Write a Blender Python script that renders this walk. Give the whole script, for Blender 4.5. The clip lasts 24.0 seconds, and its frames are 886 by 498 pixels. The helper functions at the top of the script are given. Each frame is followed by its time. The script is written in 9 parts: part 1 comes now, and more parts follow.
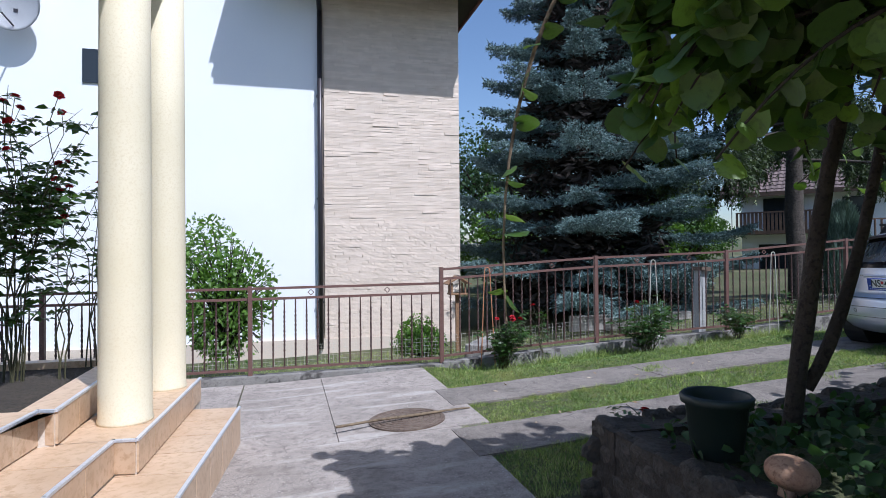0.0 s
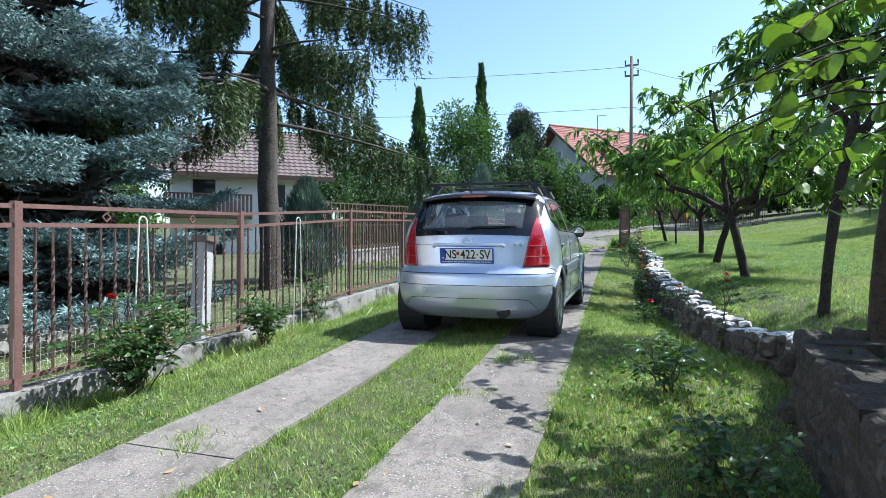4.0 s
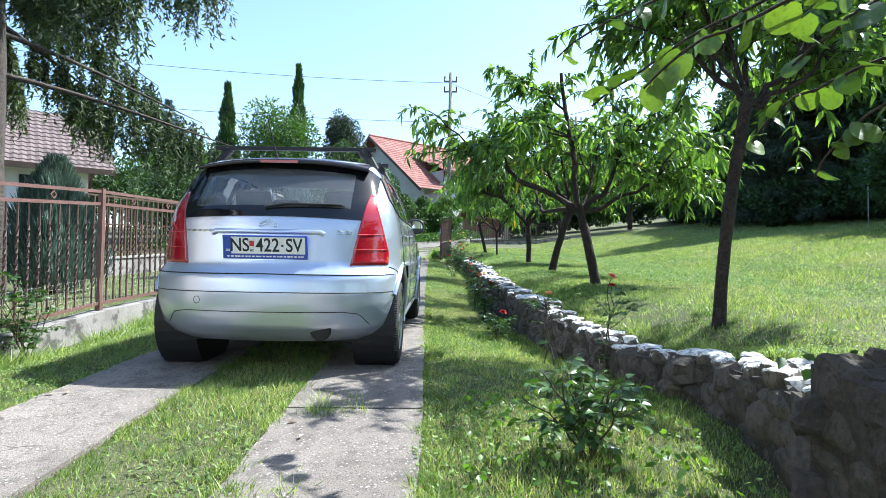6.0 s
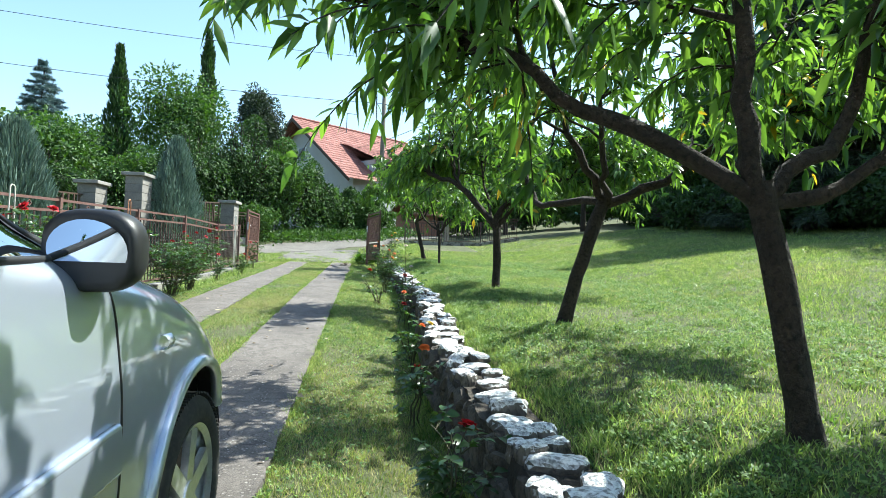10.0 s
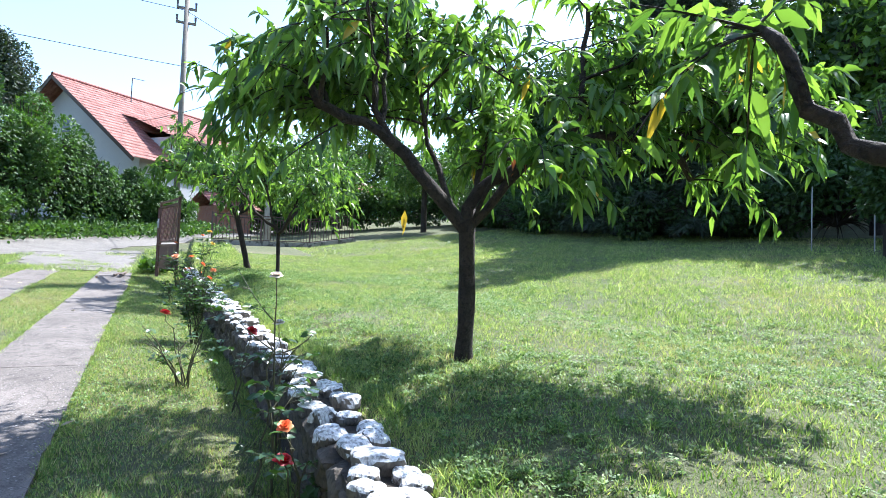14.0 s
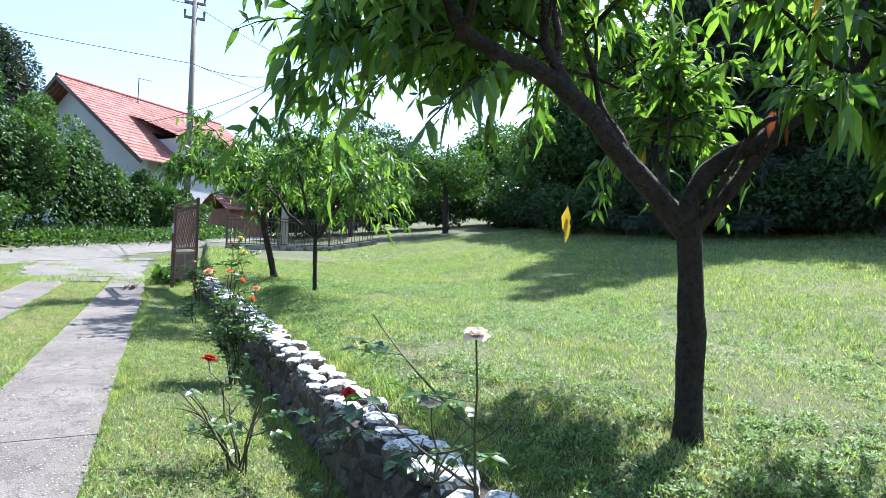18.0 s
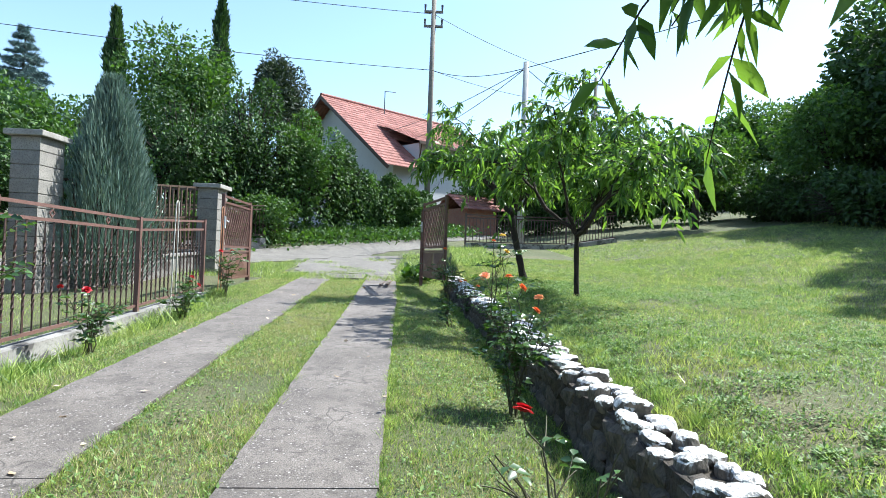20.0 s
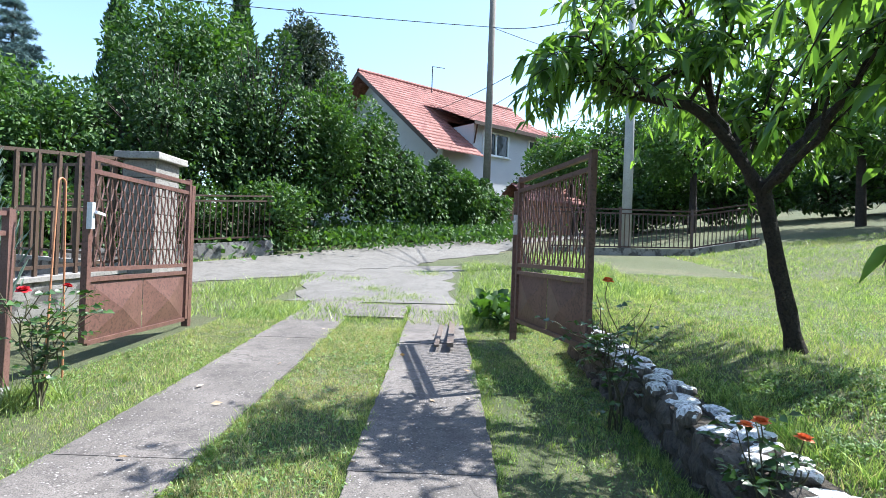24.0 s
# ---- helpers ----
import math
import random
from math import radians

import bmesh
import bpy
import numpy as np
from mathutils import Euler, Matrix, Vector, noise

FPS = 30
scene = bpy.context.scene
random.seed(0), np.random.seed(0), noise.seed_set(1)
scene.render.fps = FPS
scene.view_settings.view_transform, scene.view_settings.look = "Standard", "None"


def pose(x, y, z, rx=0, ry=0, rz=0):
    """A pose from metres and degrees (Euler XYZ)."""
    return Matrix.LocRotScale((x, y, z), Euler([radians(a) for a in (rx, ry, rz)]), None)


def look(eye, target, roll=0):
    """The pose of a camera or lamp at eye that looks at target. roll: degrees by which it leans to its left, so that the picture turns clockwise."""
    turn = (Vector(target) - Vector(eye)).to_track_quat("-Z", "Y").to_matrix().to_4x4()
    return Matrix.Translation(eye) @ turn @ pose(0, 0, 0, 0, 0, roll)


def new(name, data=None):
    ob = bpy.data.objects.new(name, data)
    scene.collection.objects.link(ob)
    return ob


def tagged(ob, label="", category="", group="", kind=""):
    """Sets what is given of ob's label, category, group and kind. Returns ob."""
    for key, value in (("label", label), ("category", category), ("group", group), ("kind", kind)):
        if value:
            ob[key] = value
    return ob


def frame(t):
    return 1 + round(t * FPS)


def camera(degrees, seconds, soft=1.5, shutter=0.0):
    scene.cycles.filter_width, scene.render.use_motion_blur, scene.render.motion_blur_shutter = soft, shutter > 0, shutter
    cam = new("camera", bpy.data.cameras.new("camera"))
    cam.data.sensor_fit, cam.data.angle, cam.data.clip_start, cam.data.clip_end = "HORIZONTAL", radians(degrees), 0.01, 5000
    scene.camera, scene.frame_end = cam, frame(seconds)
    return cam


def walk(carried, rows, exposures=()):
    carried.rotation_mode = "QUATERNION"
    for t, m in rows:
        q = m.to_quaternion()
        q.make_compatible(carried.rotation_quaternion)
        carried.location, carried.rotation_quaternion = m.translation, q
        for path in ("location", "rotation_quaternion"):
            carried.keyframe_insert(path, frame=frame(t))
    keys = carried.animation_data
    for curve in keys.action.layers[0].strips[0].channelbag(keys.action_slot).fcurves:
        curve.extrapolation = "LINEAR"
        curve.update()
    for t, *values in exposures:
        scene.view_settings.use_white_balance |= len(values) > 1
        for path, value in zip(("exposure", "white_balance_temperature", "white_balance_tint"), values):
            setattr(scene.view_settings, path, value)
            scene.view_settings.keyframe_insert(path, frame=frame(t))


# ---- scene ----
cam = camera(74.9, 24.0, soft=0.6)
PATH = [
    (0, (0.119, 0.283, 1.448), (0.642, 2.214, 1.476), -0.5),
    (0.5, (0.144, 0.881, 1.409), (0.673, 2.809, 1.436), -0.4),
    (1, (0.227, 1.35, 1.32), (0.808, 3.263, 1.345), -0.4),
    (1.4, (0.359, 1.689, 1.225), (0.998, 3.584, 1.248), -0.7),
    (1.5, (0.435, 1.785, 1.221), (1.134, 3.66, 1.231), -0.4),
    (2, (0.558, 2.223, 1.18), (1.612, 3.922, 1.183), -0.3),
    (2.5, (0.784, 2.677, 1.19), (2.088, 4.194, 1.188), -0.3),
    (3, (1.025, 3.094, 1.241), (2.569, 4.366, 1.235), 0.0),
    (3.5, (1.382, 3.468, 1.226), (3.135, 4.431, 1.215), 0.0),
    (5.5, (2.825, 4.04, 0.981), (4.82, 4.183, 1.022), 1.2),
    (6, (3.305, 4.125, 1.014), (5.304, 4.186, 1.062), 1.0),
    (6.5, (3.863, 4.178, 1.061), (5.862, 4.163, 1.108), 1.0),
    (7, (4.413, 4.184, 1.095), (6.41, 4.081, 1.142), 1.1),
    (7.5, (5.001, 4.177, 1.151), (6.995, 4.033, 1.198), 1.1),
    (8, (5.535, 4.162, 1.201), (7.525, 3.974, 1.248), 1.2),
    (8.5, (6.136, 4.156, 1.267), (8.126, 3.96, 1.315), 1.4),
    (9, (6.686, 4.134, 1.335), (8.676, 3.938, 1.377), 1.5),
    (9.4, (7.169, 4.08, 1.34), (9.16, 3.894, 1.373), 1.6),
    (9.5, (7.314, 4.091, 1.362), (9.304, 3.894, 1.402), 1.9),
    (10, (7.931, 4.053, 1.37), (9.923, 3.886, 1.41), 2.1),
    (10.5, (8.525, 4.038, 1.365), (10.519, 3.89, 1.414), 3.2),
    (11, (9.037, 4.086, 1.408), (11.035, 3.996, 1.449), 3.2),
    (11.5, (9.602, 4.161, 1.42), (11.601, 4.109, 1.46), 3.3),
    (13.5, (11.971, 4.206, 1.592), (13.92, 3.759, 1.645), 2.7),
    (14, (12.331, 4.281, 1.609), (14.162, 3.48, 1.669), 2.5),
    (14.5, (12.711, 4.273, 1.63), (14.31, 3.074, 1.71), 1.8),
    (15, (13.003, 4.283, 1.659), (14.371, 2.827, 1.748), 1.4),
    (15.5, (13.228, 4.327, 1.676), (14.359, 2.68, 1.769), 0.9),
    (16, (13.395, 4.342, 1.686), (14.469, 2.657, 1.779), 0.8),
    (16.5, (13.622, 4.372, 1.715), (14.775, 2.741, 1.803), 0.9),
    (17, (13.78, 4.438, 1.724), (15.229, 3.061, 1.799), 1.3),
    (17.5, (13.813, 4.503, 1.717), (15.506, 3.44, 1.782), 1.5),
    (18, (13.853, 4.497, 1.686), (15.692, 3.714, 1.746), 1.7),
    (18.5, (13.894, 4.546, 1.69), (15.812, 3.981, 1.742), 1.8),
    (19, (14.036, 4.659, 1.681), (16.01, 4.338, 1.722), 1.8),
    (19.5, (14.415, 4.707, 1.687), (16.41, 4.562, 1.72), 2.0),
    (21.5, (17.213, 5.005, 1.789), (19.212, 5.053, 1.809), 2.0),
    (22, (17.937, 5.076, 1.83), (19.935, 5.154, 1.847), 2.0),
    (22.5, (18.591, 5.128, 1.883), (20.588, 5.224, 1.898), 2.0),
    (23, (19.255, 5.211, 1.892), (21.252, 5.316, 1.907), 1.9),
    (23.5, (19.887, 5.259, 1.918), (21.884, 5.369, 1.931), 2.1),
    (24, (20.562, 5.337, 1.967), (22.559, 5.448, 1.981), 2.1),
]
walk(cam, [(t, look(eye, target, roll)) for t, eye, target, roll in PATH],
     [(0.0, 0.05, 5500, 14), (1.0, -0.13, 5500, 14), (2.0, 0.08, 5600, 11), (3.0, 0.55, 5600, 5), (5.5, 1.4, 5900, 5), (6.5, 1.42, 5900, 5), (7.2, 1.3, 5900, 5), (8.0, 1.28, 5900, 5), (9.0, 0.92, 5800, 5), (10.0, 1.33, 6150, -2), (11.0, 1.43, 6300, -4), (14.0, 1.7, 5800, 10), (18.0, 1.65, 5800, 9), (20.0, 1.3, 6000, 4), (22.0, 1.3, 6000, 6), (24.0, 1.47, 5900, 7)])
# ==== end of camera ====

# ---------- world and sun ----------
SUN = Vector((0.34, -0.66, 0.98)).normalized()
world = bpy.data.worlds.new("sky_world")
scene.world = world
world.use_nodes = True
wn = world.node_tree.nodes
sky = wn.new("ShaderNodeTexSky")
sky.sky_type, sky.sun_disc = "NISHITA", False
sky.sun_elevation = math.asin(SUN.z)
sky.sun_rotation = math.atan2(SUN.x, SUN.y)
sky.air_density, sky.dust_density, sky.ozone_density = 1.1, 1.0, 1.4
world.node_tree.links.new(sky.outputs[0], wn["Background"].inputs[0])
wn["Background"].inputs[1].default_value = 0.125
sun = new("sun", bpy.data.lights.new("sun", "SUN"))
sun.data.energy, sun.data.angle, sun.data.color = 5.0, radians(0.55), (1.0, 0.96, 0.9)
sun.matrix_world = Matrix.Translation((0, 0, 40)) @ SUN.to_track_quat("Z", "Y").to_matrix().to_4x4()

rng = np.random.default_rng(7)


# ---------- materials ----------
def material(name, rough=0.7, metal=0.0):
    m = bpy.data.materials.new(name)
    m.use_nodes = True
    b = m.node_tree.nodes["Principled BSDF"]
    b.inputs["Roughness"].default_value = rough
    b.inputs["Metallic"].default_value = metal
    return m, m.node_tree.nodes, m.node_tree.links, b


def ramp(nodes, links, src, stops):
    r = nodes.new("ShaderNodeValToRGB")
    e = r.color_ramp.elements
    while len(e) < len(stops):
        e.new(0.5)
    for el, (p, c) in zip(e, stops):
        el.position, el.color = p, (*c, 1)
    links.new(src, r.inputs[0])
    return r.outputs[0]


def noise_tex(nodes, links, scale, detail=4, coord="Object", rough=0.6):
    tc = nodes.new("ShaderNodeTexCoord")
    n = nodes.new("ShaderNodeTexNoise")
    n.inputs["Scale"].default_value, n.inputs["Detail"].default_value, n.inputs["Roughness"].default_value = scale, detail, rough
    links.new(tc.outputs[coord], n.inputs["Vector"])
    return n.outputs["Fac"]


def mixc(nodes, links, a, b, fac, mode="MIX"):
    m = nodes.new("ShaderNodeMix")
    m.data_type, m.blend_type = "RGBA", mode
    for sock, v in ((0, fac), (6, a), (7, b)):
        if isinstance(v, (int, float)):
            m.inputs[sock].default_value = v
        elif isinstance(v, tuple):
            m.inputs[sock].default_value = (*v, 1)
        else:
            links.new(v, m.inputs[sock])
    return m.outputs[2]


def bump(nodes, links, b, height, strength=0.3, dist=0.01):
    n = nodes.new("ShaderNodeBump")
    n.inputs["Strength"].default_value, n.inputs["Distance"].default_value = strength, dist
    links.new(height, n.inputs["Height"])
    links.new(n.outputs[0], b.inputs["Normal"])


def two_scale(name, c1, c2, c3, s1=2.0, s2=30.0, rough=0.8, bump_s=0.3, dist=0.008, metal=0.0, vary=0.0):
    """Surface with large patches (c1 to c2) and fine grain (towards c3)."""
    m, n, l, b = material(name, rough, metal)
    big = noise_tex(n, l, s1, 3)
    fine = noise_tex(n, l, s2, 6)
    col = ramp(n, l, big, [(0.35, c1), (0.65, c2)])
    msk = ramp(n, l, fine, [(0.48, (0, 0, 0)), (0.66, (1, 1, 1))])
    col = mixc(n, l, col, c3, msk)
    if vary:
        oi = n.new("ShaderNodeObjectInfo")
        v = ramp(n, l, oi.outputs["Random"], [(0, (1 - vary,) * 3), (1, (1 + vary,) * 3)])
        col = mixc(n, l, col, v, 1.0, "MULTIPLY")
    l.new(col, b.inputs["Base Color"])
    if bump_s:
        bump(n, l, b, fine, bump_s, dist)
    return m


def plain(name, c, rough=0.5, metal=0.0, bump_s=0.0, scale=60, spread=0.12):
    m, n, l, b = material(name, rough, metal)
    f = noise_tex(n, l, scale, 4)
    col = ramp(n, l, f, [(0.3, tuple(x * (1 - spread) for x in c)), (0.7, tuple(min(1, x * (1 + spread)) for x in c))])
    l.new(col, b.inputs["Base Color"])
    if bump_s:
        bump(n, l, b, f, bump_s, 0.004)
    return m


def leaf_mat(name, c1, c2, trans=0.35, rough=0.45, tc=None, patch=None):
    """Leaf: two tones by leaf, light coming through."""
    m, n, l, b = material(name, rough)
    geo = n.new("ShaderNodeNewGeometry")
    col = ramp(n, l, geo.outputs["Random Per Island"], [(0.0, c1), (0.8, c2), (1.0, tuple(min(1, x * 1.35) for x in c2))])
    if patch:
        slow, quick = noise_tex(n, l, 0.55, 3), noise_tex(n, l, 5.0, 4)
        col = mixc(n, l, col, patch[0], ramp(n, l, slow, [(0.54, (0, 0, 0)), (0.7, (0.6, 0.6, 0.6))]))
        col = mixc(n, l, col, patch[1], ramp(n, l, quick, [(0.5, (0, 0, 0)), (0.62, (0.7, 0.7, 0.7))]))
    l.new(col, b.inputs["Base Color"])
    t = n.new("ShaderNodeBsdfTranslucent")
    k = tc or (1.5, 1.6, 0.5)
    l.new(mixc(n, l, col, k, 1.0, "MULTIPLY"), t.inputs[0])
    mx = n.new("ShaderNodeMixShader")
    mx.inputs[0].default_value = trans
    l.new(b.outputs[0], mx.inputs[1])
    l.new(t.outputs[0], mx.inputs[2])
    l.new(mx.outputs[0], n["Material Output"].inputs[0])
    return m


def ground_mat():
    m, n, l, b = material("grass_ground", 0.95)
    big = noise_tex(n, l, 0.5, 4, "Object")
    mid = noise_tex(n, l, 4.0, 5, "Object")
    fine = noise_tex(n, l, 60, 5, "Object")
    c = ramp(n, l, big, [(0.3, (0.07, 0.085, 0.03)), (0.55, (0.11, 0.115, 0.05)), (0.75, (0.19, 0.165, 0.09))])
    c = mixc(n, l, c, (0.10, 0.08, 0.045), ramp(n, l, mid, [(0.55, (0, 0, 0)), (0.72, (0.75, 0.75, 0.75))]))
    c = mixc(n, l, c, (0.035, 0.045, 0.016), ramp(n, l, fine, [(0.45, (0, 0, 0)), (0.7, (0.8, 0.8, 0.8))]))
    l.new(c, b.inputs["Base Color"])
    bump(n, l, b, fine, 0.8, 0.03)
    return m


def concrete_mat(name, c1, c2, speck, streak=0.0):
    """Worn concrete with exposed gravel and pale and dark stains."""
    m, n, l, b = material(name, 0.9)
    big = noise_tex(n, l, 1.3, 5)
    mid = noise_tex(n, l, 14, 6)
    tc = n.new("ShaderNodeTexCoord")
    v = n.new("ShaderNodeTexVoronoi")
    v.inputs["Scale"].default_value = 48
    l.new(tc.outputs["Object"], v.inputs["Vector"])
    col = ramp(n, l, big, [(0.3, c1), (0.7, c2)])
    col = mixc(n, l, col, tuple(x * 0.55 for x in c1), ramp(n, l, mid, [(0.47, (0, 0, 0)), (0.7, (0.7, 0.7, 0.7))]))
    dots = ramp(n, l, v.outputs["Distance"], [(0.15, (1, 1, 1)), (0.32, (0, 0, 0))])
    msk = mixc(n, l, dots, ramp(n, l, mid, [(0.42, (0, 0, 0)), (0.6, (1, 1, 1))]), 1.0, "MULTIPLY")
    col = mixc(n, l, col, speck, msk)
    grit = noise_tex(n, l, 130, 4)
    col = mixc(n, l, col, tuple(x * 0.35 for x in c1), ramp(n, l, grit, [(0.5, (0, 0, 0)), (0.66, (0.85, 0.85, 0.85))]))
    # hair cracks and dark washed patches
    cr = n.new("ShaderNodeTexVoronoi")
    cr.feature = "DISTANCE_TO_EDGE"
    cr.inputs["Scale"].default_value = 1.1
    wob = n.new("ShaderNodeVectorMath")
    wob.operation = "MULTIPLY_ADD"
    nz = n.new("ShaderNodeTexNoise")
    nz.inputs["Scale"].default_value = 3.0
    l.new(tc.outputs["Object"], nz.inputs["Vector"])
    l.new(nz.outputs["Color"], wob.inputs[0])
    wob.inputs[1].default_value = (0.35, 0.35, 0.35)
    l.new(tc.outputs["Object"], wob.inputs[2])
    l.new(wob.outputs[0], cr.inputs["Vector"])
    wash = noise_tex(n, l, 3.5, 5)
    line = ramp(n, l, cr.outputs["Distance"], [(0.0, (0.9, 0.9, 0.9)), (0.006, (0, 0, 0))])
    line = mixc(n, l, line, ramp(n, l, big, [(0.5, (0, 0, 0)), (0.58, (1, 1, 1))]), 1.0, "MULTIPLY")
    col = mixc(n, l, col, tuple(x * 0.3 for x in c1), line)
    col = mixc(n, l, col, tuple(x * 0.62 for x in c1), ramp(n, l, wash, [(0.5, (0, 0, 0)), (0.64, (0.45, 0.45, 0.45))]))
    if streak:
        # long pale cement smears
        mp = n.new("ShaderNodeMapping")
        mp.inputs["Rotation"].default_value = (0, 0, 0.12)
        mp.inputs["Scale"].default_value = (1.0, 5.0, 1.0)
        l.new(tc.outputs["Object"], mp.inputs["Vector"])
        sn = n.new("ShaderNodeTexNoise")
        sn.inputs["Scale"].default_value, sn.inputs["Detail"].default_value = 1.0, 6
        l.new(mp.outputs[0], sn.inputs["Vector"])
        k = ramp(n, l, sn.outputs[0], [(0.57, (0, 0, 0)), (0.66, (streak, streak, streak))])
        col = mixc(n, l, col, speck, mixc(n, l, k, ramp(n, l, mid, [(0.35, (0.2, 0.2, 0.2)), (0.55, (1, 1, 1))]), 1.0, "MULTIPLY"))
    l.new(col, b.inputs["Base Color"])
    bump(n, l, b, grit, 0.7, 0.008)
    return m


def stained_mat():
    """Grey cast concrete with black mould patches."""
    m, n, l, b = material("grey_plinth_concrete", 0.92)
    big, mid, fine = noise_tex(n, l, 2, 3), noise_tex(n, l, 4.5, 6), noise_tex(n, l, 60, 5)
    c = ramp(n, l, big, [(0.35, (0.20, 0.185, 0.17)), (0.65, (0.30, 0.285, 0.265))])
    c = mixc(n, l, c, (0.045, 0.04, 0.038), ramp(n, l, mid, [(0.50, (0, 0, 0)), (0.57, (0.85, 0.85, 0.85))]))
    c = mixc(n, l, c, (0.12, 0.11, 0.10), ramp(n, l, fine, [(0.5, (0, 0, 0)), (0.7, (0.8, 0.8, 0.8))]))
    l.new(c, b.inputs["Base Color"])
    bump(n, l, b, fine, 0.6, 0.008)
    return m


M = {}
M["ground"] = ground_mat()
M["concrete"] = concrete_mat("worn_concrete", (0.115, 0.098, 0.087), (0.22, 0.19, 0.17), (0.47, 0.43, 0.40))
M["concrete_pale"] = concrete_mat("pale_worn_concrete", (0.165, 0.142, 0.124), (0.30, 0.262, 0.23), (0.52, 0.48, 0.44))
M["pad"] = concrete_mat("old_concrete_pad", (0.31, 0.268, 0.235), (0.47, 0.41, 0.365), (0.66, 0.61, 0.56), 0.42)
M["plinth"] = stained_mat()
M["gravel"] = concrete_mat("gravel_road", (0.15, 0.135, 0.118), (0.225, 0.205, 0.182), (0.36, 0.34, 0.32))
M["fence"] = two_scale("brown_fence_paint", (0.14, 0.075, 0.063), (0.17, 0.092, 0.077), (0.10, 0.05, 0.04), 6, 80, 0.5, 0.15, 0.002)
M["fence_bar"] = two_scale("dark_brown_bar_paint", (0.075, 0.04, 0.034), (0.10, 0.055, 0.045), (0.04, 0.022, 0.018), 6, 80, 0.5, 0.15, 0.002)
M["gate"] = two_scale("rusty_brown_gate_paint", (0.12, 0.058, 0.047), (0.155, 0.078, 0.062), (0.065, 0.032, 0.024), 5, 40, 0.5, 0.15, 0.003)
M["white_wall"] = two_scale("white_render", (0.80, 0.81, 0.84), (0.84, 0.85, 0.87), (0.76, 0.77, 0.8), 0.6, 120, 0.9, 0.15, 0.003)
M["stone_strip"] = two_scale("split_stone_cladding", (0.65, 0.54, 0.44), (0.72, 0.61, 0.51), (0.58, 0.475, 0.38), 4, 50, 0.85, 0.4, 0.004, vary=0.06)
M["stone_back"] = plain("stone_joint", (0.60, 0.51, 0.42), 0.9)
M["pipe"] = plain("dark_brown_metal_pipe", (0.045, 0.04, 0.045), 0.35, 0.3)
M["tile_beige"] = two_scale("beige_step_tile", (0.52, 0.36, 0.23), (0.60, 0.44, 0.30), (0.45, 0.3, 0.18), 3, 25, 0.42, 0.05, 0.002, vary=0.05)
M["nosing"] = plain("grey_metal_nosing", (0.62, 0.63, 0.66), 0.4, 0.4)
M["grout"] = plain("pale_tile_grout", (0.62, 0.55, 0.46), 0.9)
M["column"] = two_scale("cream_column_paint", (0.72, 0.64, 0.45), (0.76, 0.68, 0.5), (0.69, 0.6, 0.41), 1.5, 80, 0.7, 0.1, 0.002)
M["bark"] = two_scale("dark_peach_bark", (0.026, 0.019, 0.014), (0.048, 0.034, 0.025), (0.010, 0.008, 0.006), 9, 45, 0.95, 1.0, 0.025)
M["bark_spruce"] = two_scale("spruce_bark", (0.06, 0.05, 0.042), (0.09, 0.074, 0.062), (0.025, 0.02, 0.017), 6, 30, 0.95, 1.0, 0.02)
# near-black fill colour for the shade inside the spruce crown
M["inner_shade"] = plain("inner_shade_dark", (0.035, 0.028, 0.024), 0.95)
M["bark_pale"] = two_scale("pale_weathered_trunk", (0.17, 0.125, 0.08), (0.25, 0.19, 0.12), (0.08, 0.055, 0.035), 5, 40, 0.9, 0.8, 0.01)
# stone colour lowered to carry the deep shade on the planter face
M["rock"] = two_scale("shade_darkened_field_stone", (0.058, 0.049, 0.040), (0.098, 0.083, 0.068), (0.04, 0.036, 0.03), 7, 38, 0.95, 1.0, 0.02, vary=0.2)
M["soil"] = two_scale("dark_soil", (0.045, 0.035, 0.026), (0.07, 0.055, 0.04), (0.025, 0.02, 0.014), 4, 40, 1.0, 1.0, 0.03)
M["peach"] = leaf_mat("peach_leaf", (0.035, 0.088, 0.025), (0.125, 0.225, 0.058), 0.5, 0.33, (1.75, 1.7, 0.6))
M["peach_yellow"] = leaf_mat("yellowing_leaf", (0.35, 0.26, 0.03), (0.5, 0.38, 0.05), 0.4, 0.5, (1.2, 1.1, 0.5))
M["leaf"] = leaf_mat("broad_leaf", (0.03, 0.075, 0.015), (0.07, 0.14, 0.028), 0.3, 0.6)
M["leaf_light"] = leaf_mat("light_leaf", (0.06, 0.13, 0.02), (0.12, 0.22, 0.035), 0.35, 0.45)
M["leaf_hedge"] = leaf_mat("hedge_leaf", (0.045, 0.10, 0.018), (0.09, 0.175, 0.03), 0.3, 0.45)
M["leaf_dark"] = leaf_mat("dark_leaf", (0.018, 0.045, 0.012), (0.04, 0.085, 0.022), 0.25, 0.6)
M["rose_leaf"] = leaf_mat("rose_leaf", (0.025, 0.06, 0.018), (0.06, 0.12, 0.03), 0.3, 0.35)
M["grass"] = leaf_mat("grass_blade", (0.05, 0.12, 0.02), (0.40, 0.49, 0.16), 0.42, 0.4, (1.3, 1.3, 0.8), ((0.46, 0.43, 0.20), (0.09, 0.19, 0.035)))
M["grass_dry"] = leaf_mat("dry_grass", (0.33, 0.31, 0.14), (0.52, 0.47, 0.28), 0.42, 0.75, (1.1, 1.05, 0.8))
M["clover"] = leaf_mat("clover_leaf", (0.045, 0.11, 0.025), (0.20, 0.30, 0.09), 0.4, 0.6, (1.25, 1.25, 0.85))
